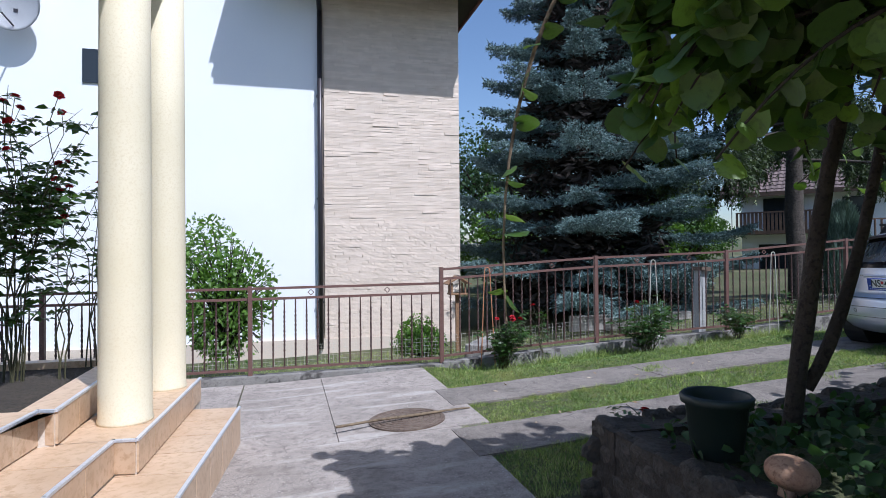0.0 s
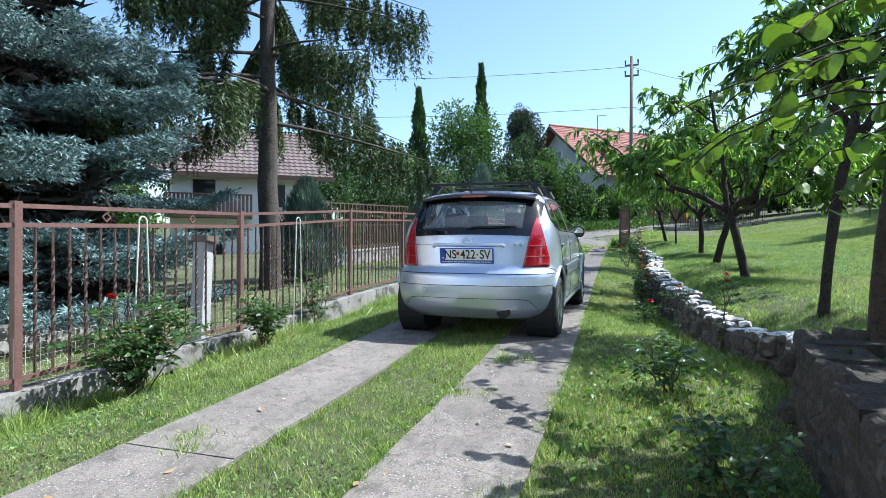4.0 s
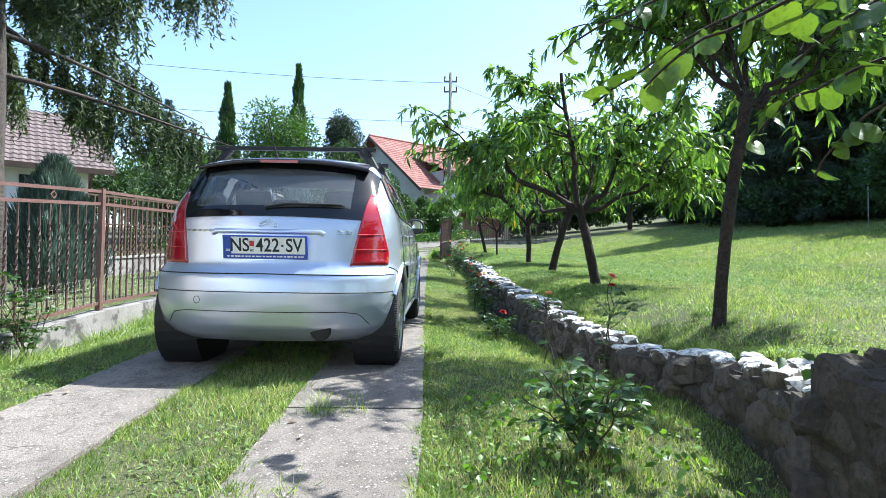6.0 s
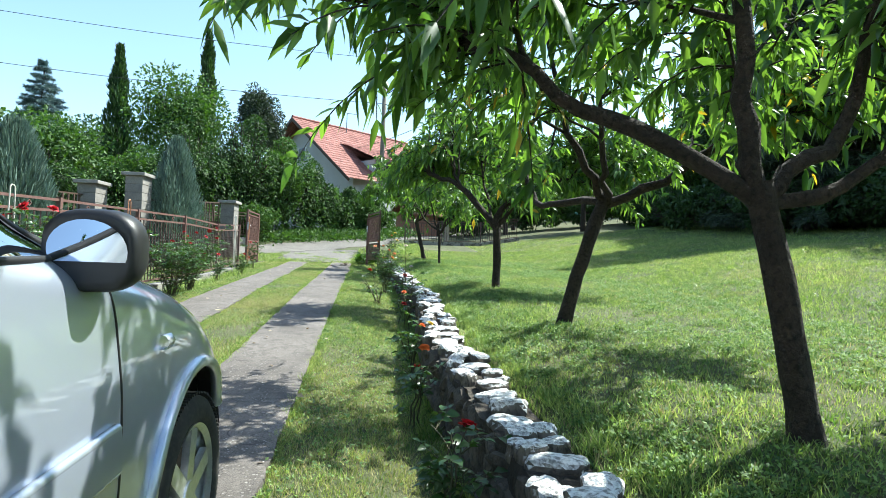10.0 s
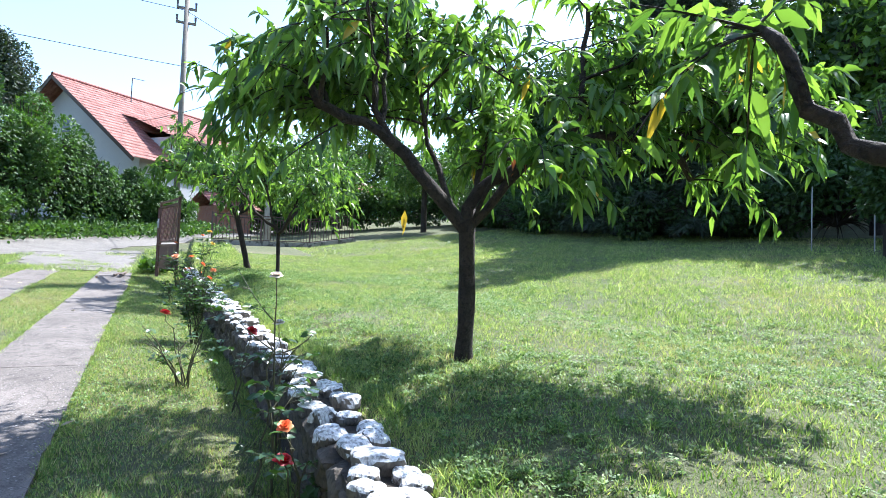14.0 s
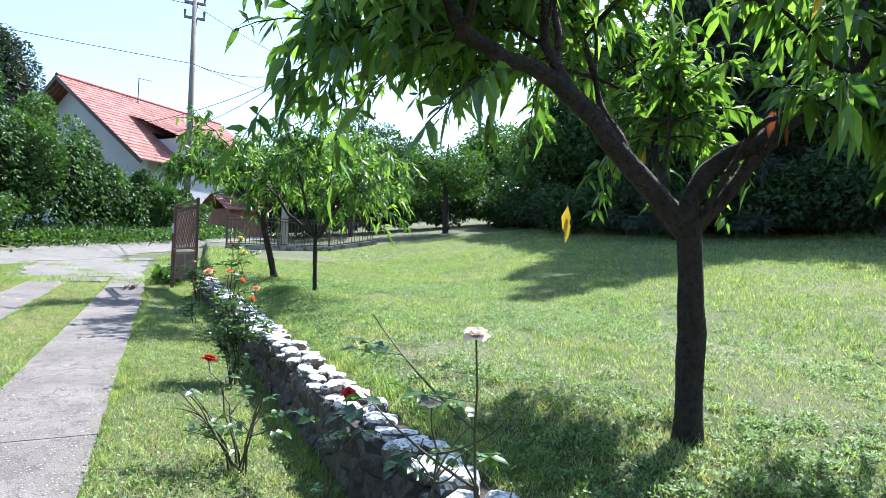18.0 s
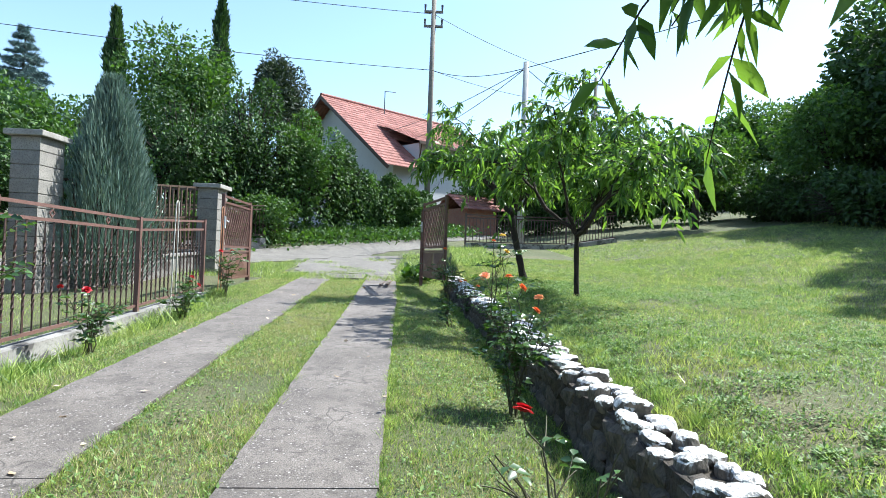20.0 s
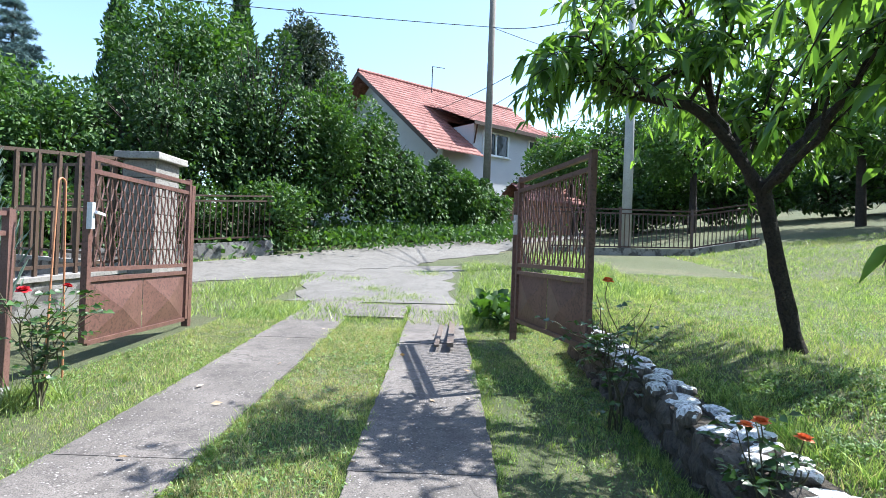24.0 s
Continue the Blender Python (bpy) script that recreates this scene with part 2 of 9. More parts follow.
M["blue_spruce"] = leaf_mat("blue_spruce_needle", (0.042, 0.075, 0.075), (0.20, 0.30, 0.29), 0.06, 0.55, (1, 1, 1))
M["spruce"] = leaf_mat("spruce_needle", (0.012, 0.022, 0.010), (0.07, 0.105, 0.036), 0.2, 0.6)
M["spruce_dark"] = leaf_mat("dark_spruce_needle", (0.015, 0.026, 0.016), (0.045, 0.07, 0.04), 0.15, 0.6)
M["juniper"] = leaf_mat("grey_green_juniper", (0.09, 0.14, 0.11), (0.17, 0.24, 0.19), 0.15, 0.6, (1, 1.1, 0.9))
M["stem"] = plain("green_brown_stem", (0.07, 0.065, 0.03), 0.7)
M["petal_red"] = leaf_mat("red_petal", (0.35, 0.008, 0.015), (0.55, 0.015, 0.025), 0.25, 0.5, (1.2, 1, 1))
M["petal_orange"] = leaf_mat("orange_petal", (0.75, 0.16, 0.05), (0.85, 0.28, 0.09), 0.3, 0.5, (1.1, 1, 1))
M["petal_peach"] = leaf_mat("peach_petal", (0.78, 0.34, 0.17), (0.88, 0.46, 0.27), 0.3, 0.5, (1.1, 1, 1))
M["petal_pale"] = leaf_mat("pale_petal", (0.75, 0.62, 0.5), (0.85, 0.78, 0.7), 0.3, 0.5, (1, 1, 1))
M["petal_yellow"] = leaf_mat("yellow_petal", (0.8, 0.55, 0.08), (0.85, 0.66, 0.15), 0.3, 0.5, (1, 1, 1))
M["roof_red"] = two_scale("red_clay_tile", (0.28, 0.115, 0.092), (0.38, 0.17, 0.14), (0.19, 0.075, 0.06), 1.0, 12, 0.85, 0.3, 0.01, vary=0.22)
M["roof_brown"] = two_scale("brown_roof_tile", (0.13, 0.095, 0.088), (0.18, 0.135, 0.125), (0.10, 0.07, 0.062), 1.0, 12, 0.85, 0.3, 0.01, vary=0.1)
M["render_grey"] = two_scale("pale_grey_render", (0.50, 0.50, 0.52), (0.58, 0.57, 0.58), (0.45, 0.45, 0.46), 0.5, 30, 0.9, 0.2, 0.005)
M["wood_dark"] = two_scale("dark_stained_wood", (0.06, 0.035, 0.022), (0.09, 0.055, 0.035), (0.04, 0.022, 0.014), 3, 60, 0.6, 0.3, 0.003)
M["white_frame"] = plain("white_window_frame", (0.75, 0.75, 0.73), 0.4)
M["window_glass"] = plain("dark_window_glass", (0.03, 0.035, 0.04), 0.05)
M["pole_wood"] = two_scale("grey_weathered_pole", (0.17, 0.15, 0.125), (0.24, 0.21, 0.18), (0.1, 0.085, 0.07), 4, 50, 0.9, 0.5, 0.006)
M["pole_concrete"] = two_scale("grey_concrete_pole", (0.36, 0.36, 0.36), (0.43, 0.43, 0.42), (0.3, 0.3, 0.3), 3, 50, 0.9, 0.3, 0.005)
M["insulator"] = plain("brown_insulator", (0.05, 0.03, 0.025), 0.25)
M["wire"] = plain("black_wire", (0.02, 0.02, 0.022), 0.6)
M["block"] = two_scale("grey_concrete_block", (0.21, 0.195, 0.18), (0.28, 0.26, 0.235), (0.15, 0.135, 0.12), 5, 40, 0.95, 0.6, 0.008, vary=0.1)
M["cap"] = two_scale("pillar_cap_concrete", (0.27, 0.25, 0.23), (0.34, 0.32, 0.295), (0.2, 0.185, 0.17), 5, 40, 0.9, 0.4, 0.006)
M["dish"] = plain("grey_dish", (0.55, 0.56, 0.58), 0.45)
M["black_plastic"] = plain("black_plastic", (0.018, 0.018, 0.02), 0.45)
M["pot"] = plain("dark_green_plastic_pot", (0.012, 0.022, 0.018), 0.5)
M["iron"] = two_scale("rusty_iron", (0.12, 0.085, 0.065), (0.17, 0.13, 0.1), (0.08, 0.05, 0.035), 12, 60, 0.7, 0.4, 0.003)
M["stick"] = plain("orange_brown_rod", (0.45, 0.2, 0.1), 0.5)
M["pale_rod"] = plain("pale_grey_rod", (0.5, 0.48, 0.42), 0.5)


def wall_stone_mat():
    """Field stones, patchy white on faces that turn up, dark on the sides."""
    m, n, l, b = material("white_topped_wall_stone", 0.9)
    big = noise_tex(n, l, 6, 4)
    fine = noise_tex(n, l, 28, 6)
    oi = n.new("ShaderNodeObjectInfo")
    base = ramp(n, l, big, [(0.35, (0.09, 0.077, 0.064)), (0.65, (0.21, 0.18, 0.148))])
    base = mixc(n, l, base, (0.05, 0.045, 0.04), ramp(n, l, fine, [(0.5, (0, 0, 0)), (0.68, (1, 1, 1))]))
    # whiter with the upward normal, broken up by noise and by stone
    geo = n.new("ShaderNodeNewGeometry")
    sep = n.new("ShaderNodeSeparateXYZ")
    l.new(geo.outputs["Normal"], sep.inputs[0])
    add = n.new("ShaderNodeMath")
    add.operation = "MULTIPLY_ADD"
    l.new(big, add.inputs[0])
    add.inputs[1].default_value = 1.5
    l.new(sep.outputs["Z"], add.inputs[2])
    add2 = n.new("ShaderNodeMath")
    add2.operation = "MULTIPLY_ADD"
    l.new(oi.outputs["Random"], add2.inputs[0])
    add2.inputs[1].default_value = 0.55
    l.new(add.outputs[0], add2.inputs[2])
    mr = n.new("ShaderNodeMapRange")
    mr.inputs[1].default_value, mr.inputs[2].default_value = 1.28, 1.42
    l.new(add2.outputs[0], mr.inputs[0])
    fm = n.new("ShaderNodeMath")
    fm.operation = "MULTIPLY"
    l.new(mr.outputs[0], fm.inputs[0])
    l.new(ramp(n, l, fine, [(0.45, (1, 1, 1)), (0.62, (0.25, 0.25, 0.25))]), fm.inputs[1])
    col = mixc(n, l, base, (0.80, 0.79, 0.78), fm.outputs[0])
    l.new(col, b.inputs["Base Color"])
    bump(n, l, b, fine, 0.9, 0.015)
    return m


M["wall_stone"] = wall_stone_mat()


# ---------- mesh helpers ----------
def mesh_np(name, verts, loops, size, mat, smooth=False):
    """Mesh from numpy arrays: faces of one size."""
    me = bpy.data.meshes.new(name)
    verts = np.asarray(verts, dtype=np.float32).reshape(-1, 3)
    loops = np.asarray(loops, dtype=np.int32).ravel()
    nf = len(loops) // size
    me.vertices.add(len(verts))
    me.vertices.foreach_set("co", verts.ravel())
    me.loops.add(len(loops))
    me.loops.foreach_set("vertex_index", loops)
    me.polygons.add(nf)
    me.polygons.foreach_set("loop_start", np.arange(0, nf * size, size, dtype=np.int32))
    me.polygons.foreach_set("use_smooth", np.full(nf, smooth, dtype=bool))
    me.update(calc_edges=True)
    me.materials.append(mat)
    return me


def put_mesh(name, me, parent=None, label="", kind=""):
    ob = new(name, me)
    ob.parent = parent
    return tagged(ob, label, kind=kind)


def part(name, bm, mat, parent=None, label="", smooth=False, bevel=0.0):
    """Links a bmesh as one mesh object."""
    if bevel:
        bmesh.ops.bevel(bm, geom=bm.edges[:], offset=bevel, segments=2, affect="EDGES", profile=0.6)
    me = bpy.data.meshes.new(name)
    bm.to_mesh(me)
    bm.free()
    me.materials.append(mat)
    if smooth:
        me.polygons.foreach_set("use_smooth", np.full(len(me.polygons), True))
    return put_mesh(name, me, parent, label)


def thing(name, at, label, category, group="", rz=0.0, kind=""):
    ob = new(name)
    ob.empty_display_size = 0.1
    ob.matrix_world = pose(*at, 0, 0, rz)
    return tagged(ob, label, category, group, kind)


def box(bm, c, s, rz=0.0, rx=0.0, ry=0.0):
    bmesh.ops.create_cube(bm, size=1, matrix=pose(*c, rx, ry, rz) @ Matrix.Diagonal((*s, 1)))
    return bm


def boxbm(c, s, rz=0.0, rx=0.0, ry=0.0):
    return box(bmesh.new(), c, s, rz, rx, ry)


def cyl(bm, a, b, r1, r2=None, seg=12, caps=True):
    a, b = Vector(a), Vector(b)
    d = b - a
    m = Matrix.Translation((a + b) / 2) @ d.to_track_quat("Z", "Y").to_matrix().to_4x4()
    bmesh.ops.create_cone(bm, cap_ends=caps, segments=seg, radius1=r1, radius2=r1 if r2 is None else r2, depth=d.length, matrix=m)
    return bm


def tube_np(path, radii, seg=8, bend=None):
    """Vertices and quads of a tube along a path; both as arrays."""
    p = np.asarray(path, float)
    n = len(p)
    t = np.gradient(p, axis=0)
    t /= np.linalg.norm(t, axis=1, keepdims=True) + 1e-9
    up = np.array([0.3, 0.1, 1.0]) if abs(t[0][2]) < 0.9 else np.array([1.0, 0.2, 0.0])
    u = np.cross(t, up)
    u /= np.linalg.norm(u, axis=1, keepdims=True) + 1e-9
    w = np.cross(t, u)
    a = np.linspace(0, 2 * np.pi, seg, endpoint=False)
    r = np.asarray(radii, float)[:, None, None]
    if bend is not None:
        r = r * bend[:, :, None]
    v = p[:, None] + r * (np.cos(a)[None, :, None] * u[:, None] + np.sin(a)[None, :, None] * w[:, None])
    i = np.arange(n - 1)[:, None] * seg + np.arange(seg)[None]
    j = np.arange(n - 1)[:, None] * seg + (np.arange(seg)[None] + 1) % seg
    q = np.stack([i, j, j + seg, i + seg], -1).reshape(-1, 4)
    return v.reshape(-1, 3), q


class Soup:
    """Gathers pieces of one face size into one mesh."""
    def __init__(self, size=4):
        self.v, self.f, self.n, self.size = [], [], 0, size

    def add(self, v, f):
        self.v.append(np.asarray(v, np.float32).reshape(-1, 3))
        self.f.append(np.asarray(f, np.int32).reshape(-1, self.size) + self.n)
        self.n += len(self.v[-1])

    def mesh(self, name, mat, smooth=False):
        if not self.v:
            self.v, self.f = [np.zeros((3, 3))], [np.arange(self.size)[None] % 3]
        return mesh_np(name, np.concatenate(self.v), np.concatenate(self.f), self.size, mat, smooth)


def leaves_np(base, axis, side, length, width, droop=0.25, fold=0.25):
    """Pointed folded leaves in two bends: 8 triangles each. base, axis, side: arrays (n,3); length, width: (n,)."""
    n = len(base)
    ax = axis / (np.linalg.norm(axis, axis=1, keepdims=True) + 1e-9)
    sd = side - ax * np.sum(side * ax, 1, keepdims=True)
    sd /= np.linalg.norm(sd, axis=1, keepdims=True) + 1e-9
    nm = np.cross(ax, sd)
    L, W = length[:, None], width[:, None]
    down = np.array([0, 0, -1.0])[None]
    c1 = base + ax * L * 0.36 + down * L * droop * 0.14
    c2 = base + ax * L * 0.70 + down * L * droop * 0.5
    tip = base + ax * L * 0.97 + down * L * droop
    f = nm * W * fold
    l1, r1 = c1 + sd * W * 0.5 + f, c1 - sd * W * 0.5 + f
    l2, r2 = c2 + sd * W * 0.34 + f * 0.7, c2 - sd * W * 0.34 + f * 0.7
    v = np.stack([base, c1, l1, r1, c2, l2, r2, tip], 1).reshape(-1, 3)
    t = np.array([[0, 3, 1], [0, 1, 2], [1, 3, 6], [1, 6, 4], [1, 4, 5], [1, 5, 2], [4, 6, 7], [4, 7, 5]])
    fcs = (np.arange(n)[:, None, None] * 8 + t[None]).reshape(-1, 3)
    return v, fcs


def small_leaves_np(base, axis, side, length, width, fold=0.2):
    """Simple leaves folded along the midrib, 2 triangles each."""
    n = len(base)
    ax = axis / (np.linalg.norm(axis, axis=1, keepdims=True) + 1e-9)
    sd = side - ax * np.sum(side * ax, 1, keepdims=True)
    sd /= np.linalg.norm(sd, axis=1, keepdims=True) + 1e-9
    nm = np.cross(ax, sd)
    L, W = length[:, None], width[:, None]
    m = base + ax * L * 0.45
    v = np.stack([base, m + sd * W * 0.5 + nm * W * fold, m - sd * W * 0.5 + nm * W * fold, base + ax * L], 1).reshape(-1, 3)
    t = np.array([[0, 2, 3], [0, 3, 1]])
    return v, (np.arange(n)[:, None, None] * 4 + t[None]).reshape(-1, 3)


def unit(n):
    v = rng.normal(size=(n, 3))
    return v / np.linalg.norm(v, axis=1, keepdims=True)


# ---------- the lie of the land ----------
DX = [-40, -8, 0, 2, 4, 6.2, 9.5, 13, 18, 22, 27, 29, 31, 33, 35, 38, 42, 50, 70, 400]
DZ = [-0.3, -0.1, -0.03, 0.06, 0.17, 0.28, 0.40, 0.54, 0.775, 0.93, 1.13, 1.24, 1.40, 1.60, 1.85, 2.2, 2.6, 3.3, 4.6, 12]
LX = [1.7, 4, 7.2, 9.8, 12.4, 15.5, 22, 24.5, 28, 35, 38, 50, 70, 400]
LZ = [0.44, 0.52, 0.66, 0.79, 0.90, 1.02, 1.27, 1.40, 1.58, 2.10, 2.35, 3.3, 4.6, 12]
WX = [-400, 1.9, 4.5, 5.7, 6.3, 7.1, 8.2, 9.5, 11.1, 12.2, 15.5, 17.2, 19, 21.7, 23.2, 26.5, 400]
WY = [3.3, 3.3, 2.99, 2.78, 2.72, 2.98, 3.24, 3.45, 3.60, 3.66, 3.62, 3.74, 3.85, 4.00, 4.13, 4.30, 4.30]
CX = [5, 5.64, 6.1, 6.7, 7.1, 8.9, 10.9, 12.2, 15.3, 20, 25, 27]
CZT = [0.62, 0.61, 0.58, 0.51, 0.50, 0.67, 0.78, 0.82, 0.94, 1.10, 1.28, 1.36]


def wall_y(x):
    return np.interp(x, WX, WY)


def drive_z(x):
    return np.interp(x, DX, DZ)


def cap_z(x):
    """Top of the stone wall."""
    return np.interp(x, CX, CZT)


def lawn_z(x, y):
    rise = 0.14 * np.clip(-y, 0, 14) + 0.28 * np.clip(-y - 14, 0, 10) + 0.02 * np.clip(-y - 24, 0, 100)
    z = np.interp(x, LX, LZ) + rise * np.clip((np.asarray(x) - 4) / 8, 0, 1)
    k = np.clip((np.asarray(y) - wall_y(x) + 0.75) / 0.6, 0, 1) * np.clip((np.asarray(x) - 6) / 0.6, 0, 1) * np.clip((27 - np.asarray(x)) / 2, 0, 1)
    return z * (1 - k) + (cap_z(x) - 0.035) * k


def ground_z(x, y):
    """Height of the ground at a place."""
    x, y = np.asarray(x, float), np.asarray(y, float)
    w = wall_y(x)
    d = drive_z(x)
    near = d - 0.10 * np.clip((w + 1.0 - y) / 0.9, 0, 1) * np.clip((x - 6) / 2, 0, 1) * np.clip((27 - x) / 2, 0, 1)
    fy = 7.52 + np.clip(x - 3, 0, 22) * 0.036
    near = near - 0.15 * np.clip((y - fy + 0.85) / 0.6, 0, 1) * np.clip((x - 1.9) / 0.8, 0, 1) * np.clip((24 - x) / 2, 0, 1)
    garden = d - 0.12 - 0.3 * np.clip((y - 8) / 3, 0, 1) * np.clip((8 - x) / 4, 0, 1)
    k = np.clip((y - 7.62 - np.clip(x - 3, 0, 22) * 0.036) / 0.1, 0, 1) * np.clip((27 - x) / 1.0, 0, 1)
    near = near * (1 - k) + garden * k
    s = np.clip((w - 0.02 - y) / 0.12, 0, 1)
    s = s * np.clip((x - 1.84) / 0.06, 0, 1)
    return near * (1 - s) + lawn_z(x, y) * s


def build_ground():
    xs = np.unique(np.concatenate([np.linspace(-400, -40, 10), np.linspace(-40, -4, 13), np.linspace(-4, 42, 139), [1.82, 1.84, 1.9], np.linspace(42, 80, 20), np.linspace(80, 400, 10)]))
    vs = np.unique(np.concatenate([np.linspace(-400, -30, 12), np.linspace(-30, -12, 13), np.linspace(-12, -1, 34), np.linspace(-1, 6, 48), [-0.15, -0.13, -0.02, 0.0], np.linspace(6, 14, 17), np.linspace(14, 40, 14), np.linspace(40, 400, 12)]))
    X, V = np.meshgrid(xs, vs, indexing="ij")
    Y = V + wall_y(X)
    Z = ground_z(X, Y)
    nx, ny = X.shape
    i = (np.arange(nx - 1)[:, None] * ny + np.arange(ny - 1)[None]).ravel()
    q = np.stack([i, i + ny, i + ny + 1, i + 1], -1)
    ob = put_mesh("ground", mesh_np("ground", np.stack([X, Y, Z], -1), q, 4, M["ground"], True))
    return tagged(ob, "green lawn and verge ground with dry and bare patches", "ground", kind="structure")


build_ground()


def sheet(name, line, halves, mat, step=0.35, lift=0.02, thick=0.06, cross=5, parent=None, label="", jitter=0.0):
    """A slab that follows the ground along a centre line."""
    line = np.asarray(line, float)
    seg = np.r_[0, np.cumsum(np.hypot(*np.diff(line, axis=0).T))]
    n = max(2, int(seg[-1] / step) + 1)
    s = np.linspace(0, seg[-1], n)
    c = np.stack([np.interp(s, seg, line[:, k]) for k in (0, 1)], 1)
    t = np.gradient(c, axis=0)
    t /= np.linalg.norm(t, axis=1, keepdims=True)
    nrm = np.stack([-t[:, 1], t[:, 0]], 1)
    h = np.interp(s, seg, halves)
    a = np.linspace(-1, 1, cross)
    wob = 1 + jitter * rng.normal(size=(n, 2))
    off = np.where(a[None] < 0, wob[:, :1], wob[:, 1:]) * a[None] * h[:, None]
    P = c[:, None] + nrm[:, None] * off[..., None]
    Z = ground_z(P[..., 0], P[..., 1]) + lift
    top = np.concatenate([P, Z[..., None]], -1)
    low = top.copy()
    low[..., 2] -= thick
    v = np.concatenate([top.reshape(-1, 3), low.reshape(-1, 3)])
    i = (np.arange(n - 1)[:, None] * cross + np.arange(cross - 1)[None]).ravel()
    q = [np.stack([i, i + cross, i + cross + 1, i + 1], -1)[:, ::-1]]
    N = n * cross
    e = np.arange(n - 1) * cross
    q.append(np.stack([e, e + N, e + cross + N, e + cross], -1)[:, ::-1])
    e2 = e + cross - 1
    q.append(np.stack([e2, e2 + cross, e2 + cross + N, e2 + N], -1)[:, ::-1])
    for b in (0, (n - 1) * cross):
        k = b + np.arange(cross - 1)
        q.append(np.stack([k, k + 1, k + 1 + N, k + N], -1))
    return put_mesh(name, mesh_np(name, v, np.concatenate(q), 4, mat, False), parent, label)


RSX, RSY = [1.4, 3, 6, 12, 17.5, 24, 28.6], [4.46, 4.50, 4.62, 4.97, 5.26, 5.58, 5.86]
LSX, LSY = [1.6, 5, 7, 12.5, 16, 20, 24, 28.8], [5.80, 5.86, 5.97, 6.30, 6.50, 6.73, 6.95, 7.25]


def build_drive():
    drive = thing("driveway", (0, 0, 0), "two worn concrete wheel strips with grass between them", "driveway", kind="structure")
    for px, py, half in ((RSX, RSY, 0.325), (LSX, LSY, 0.33)):
        cuts = [px[0], 3.9, 6.13, 9.0, 11.9, 14.6, 17.3, 20.2, 23.1, 26.0, px[-1]]
        for a, b in zip(cuts, cuts[1:]):
            x = np.linspace(a + 0.005, b - 0.005, 12)
            sheet("concrete_slab", np.stack([x, np.interp(x, px, py)], 1), np.full(12, half + rng.uniform(-0.015, 0.015)), M["concrete_pale" if b < 9.1 else "concrete"], 0.12, 0.024 + rng.uniform(-0.004, 0.004), 0.1, 6, drive, jitter=0.013)
    x = np.array([27.4, 28.4])
    sheet("cross_slab", np.stack([x, np.interp(x, RSX, RSY) + 0.72], 1), [0.36, 0.34], M["concrete"], 0.15, 0.03, 0.08, 5, drive, jitter=0.05)
    pad = thing("concrete_yard", (0, 0, 0), "cracked pale concrete yard slabs beside the steps", "paving", kind="structure")
    for x0, x1, y0, y1 in ((-0.35, 0.505, 4.872, 7.36), (0.511, 1.75, 4.872, 7.36), (-0.40, 1.5, 3.343, 4.866), (-0.42, 1.62, 1.2, 3.337), (-0.45, 1.62, -3.0, 1.185), (-6.0, -0.365, 5.75, 7.36), (-4.0, -0.365, 5.5, 5.74)):
        y = np.linspace(y0, y1, 8)
        c = (x0 + x1) / 2
        sheet("yard_slab", np.stack([np.full(8, c), y], 1), np.full(8, (x1 - x0) / 2), M["pad"], 0.3, 0.022 + rng.uniform(-0.002, 0.002), 0.08, 8, pad)
    road = sheet("road", [(27.8, 14.5), (30.2, 11.6), (33.0, 9.2), (36.5, 6.4), (41, 3.6), (50, 0.5)], [1.4, 1.4, 1.5, 1.5, 1.5, 1.6], M["gravel"], 0.4, 0.02, 0.08, 9, jitter=0.08)
    tagged(road, "pale gravel village lane rising past the gate", "road", kind="structure")
    apron = sheet("apron", [(28.7, 6.75), (30.2, 6.95), (31.8, 7.2), (33, 7.6)], [1.15, 1.2, 1.5, 2.0], M["gravel"], 0.3, 0.012, 0.06, 9, jitter=0.06)
    tagged(apron, "cracked pale paving between the gate and the lane", "paving", kind="structure")


build_drive()


# ---------- fence ----------
FX = [-6.8, -4.6, -2.45, -0.30, 2.05, 4.31, 6.57, 9.0, 11.0, 13.0, 15.0, 17.25, 19.5, 21.9, 24.05]


def fence_y(x):
    return 7.52 + max(0.0, x - 3.0) * 0.036


def fence_base(x):
    return float(np.interp(x, [-7, -0.3, 2.04, 2.06, 4.31, 6.57, 9, 15, 19.5, 22, 24.1, 27], [0.03, 0.06, 0.08, 0.10, 0.23, 0.30, 0.48, 0.72, 0.84, 0.93, 1.03, 1.12]))


def twisted_bar(h):
    """A square bar, twisted in its middle third."""
    n = 22
    z = np.linspace(0, h, n)
    tw = np.interp(z / h, [0, 0.18, 0.82, 1], [0, 0, 4.5 * np.pi, 4.5 * np.pi])
    s = 0.0075 + 0.0035 * np.interp(z / h, [0, 0.17, 0.2, 0.8, 0.83, 1], [0, 0, 1, 1, 0, 0])
    a = np.arange(4) * np.pi / 2 + np.pi / 4
    v = np.stack([np.cos(tw[:, None] + a) * s[:, None] * 1.2, np.sin(tw[:, None] + a) * s[:, None] * 1.2, np.repeat(z[:, None], 4, 1)], -1)
    i = np.arange(n - 1)[:, None] * 4 + np.arange(4)[None]
    j = np.arange(n - 1)[:, None] * 4 + (np.arange(4)[None] + 1) % 4
    return mesh_np("bar", v, np.stack([i, j, j + 4, i + 4], -1), 4, M["fence_bar"])


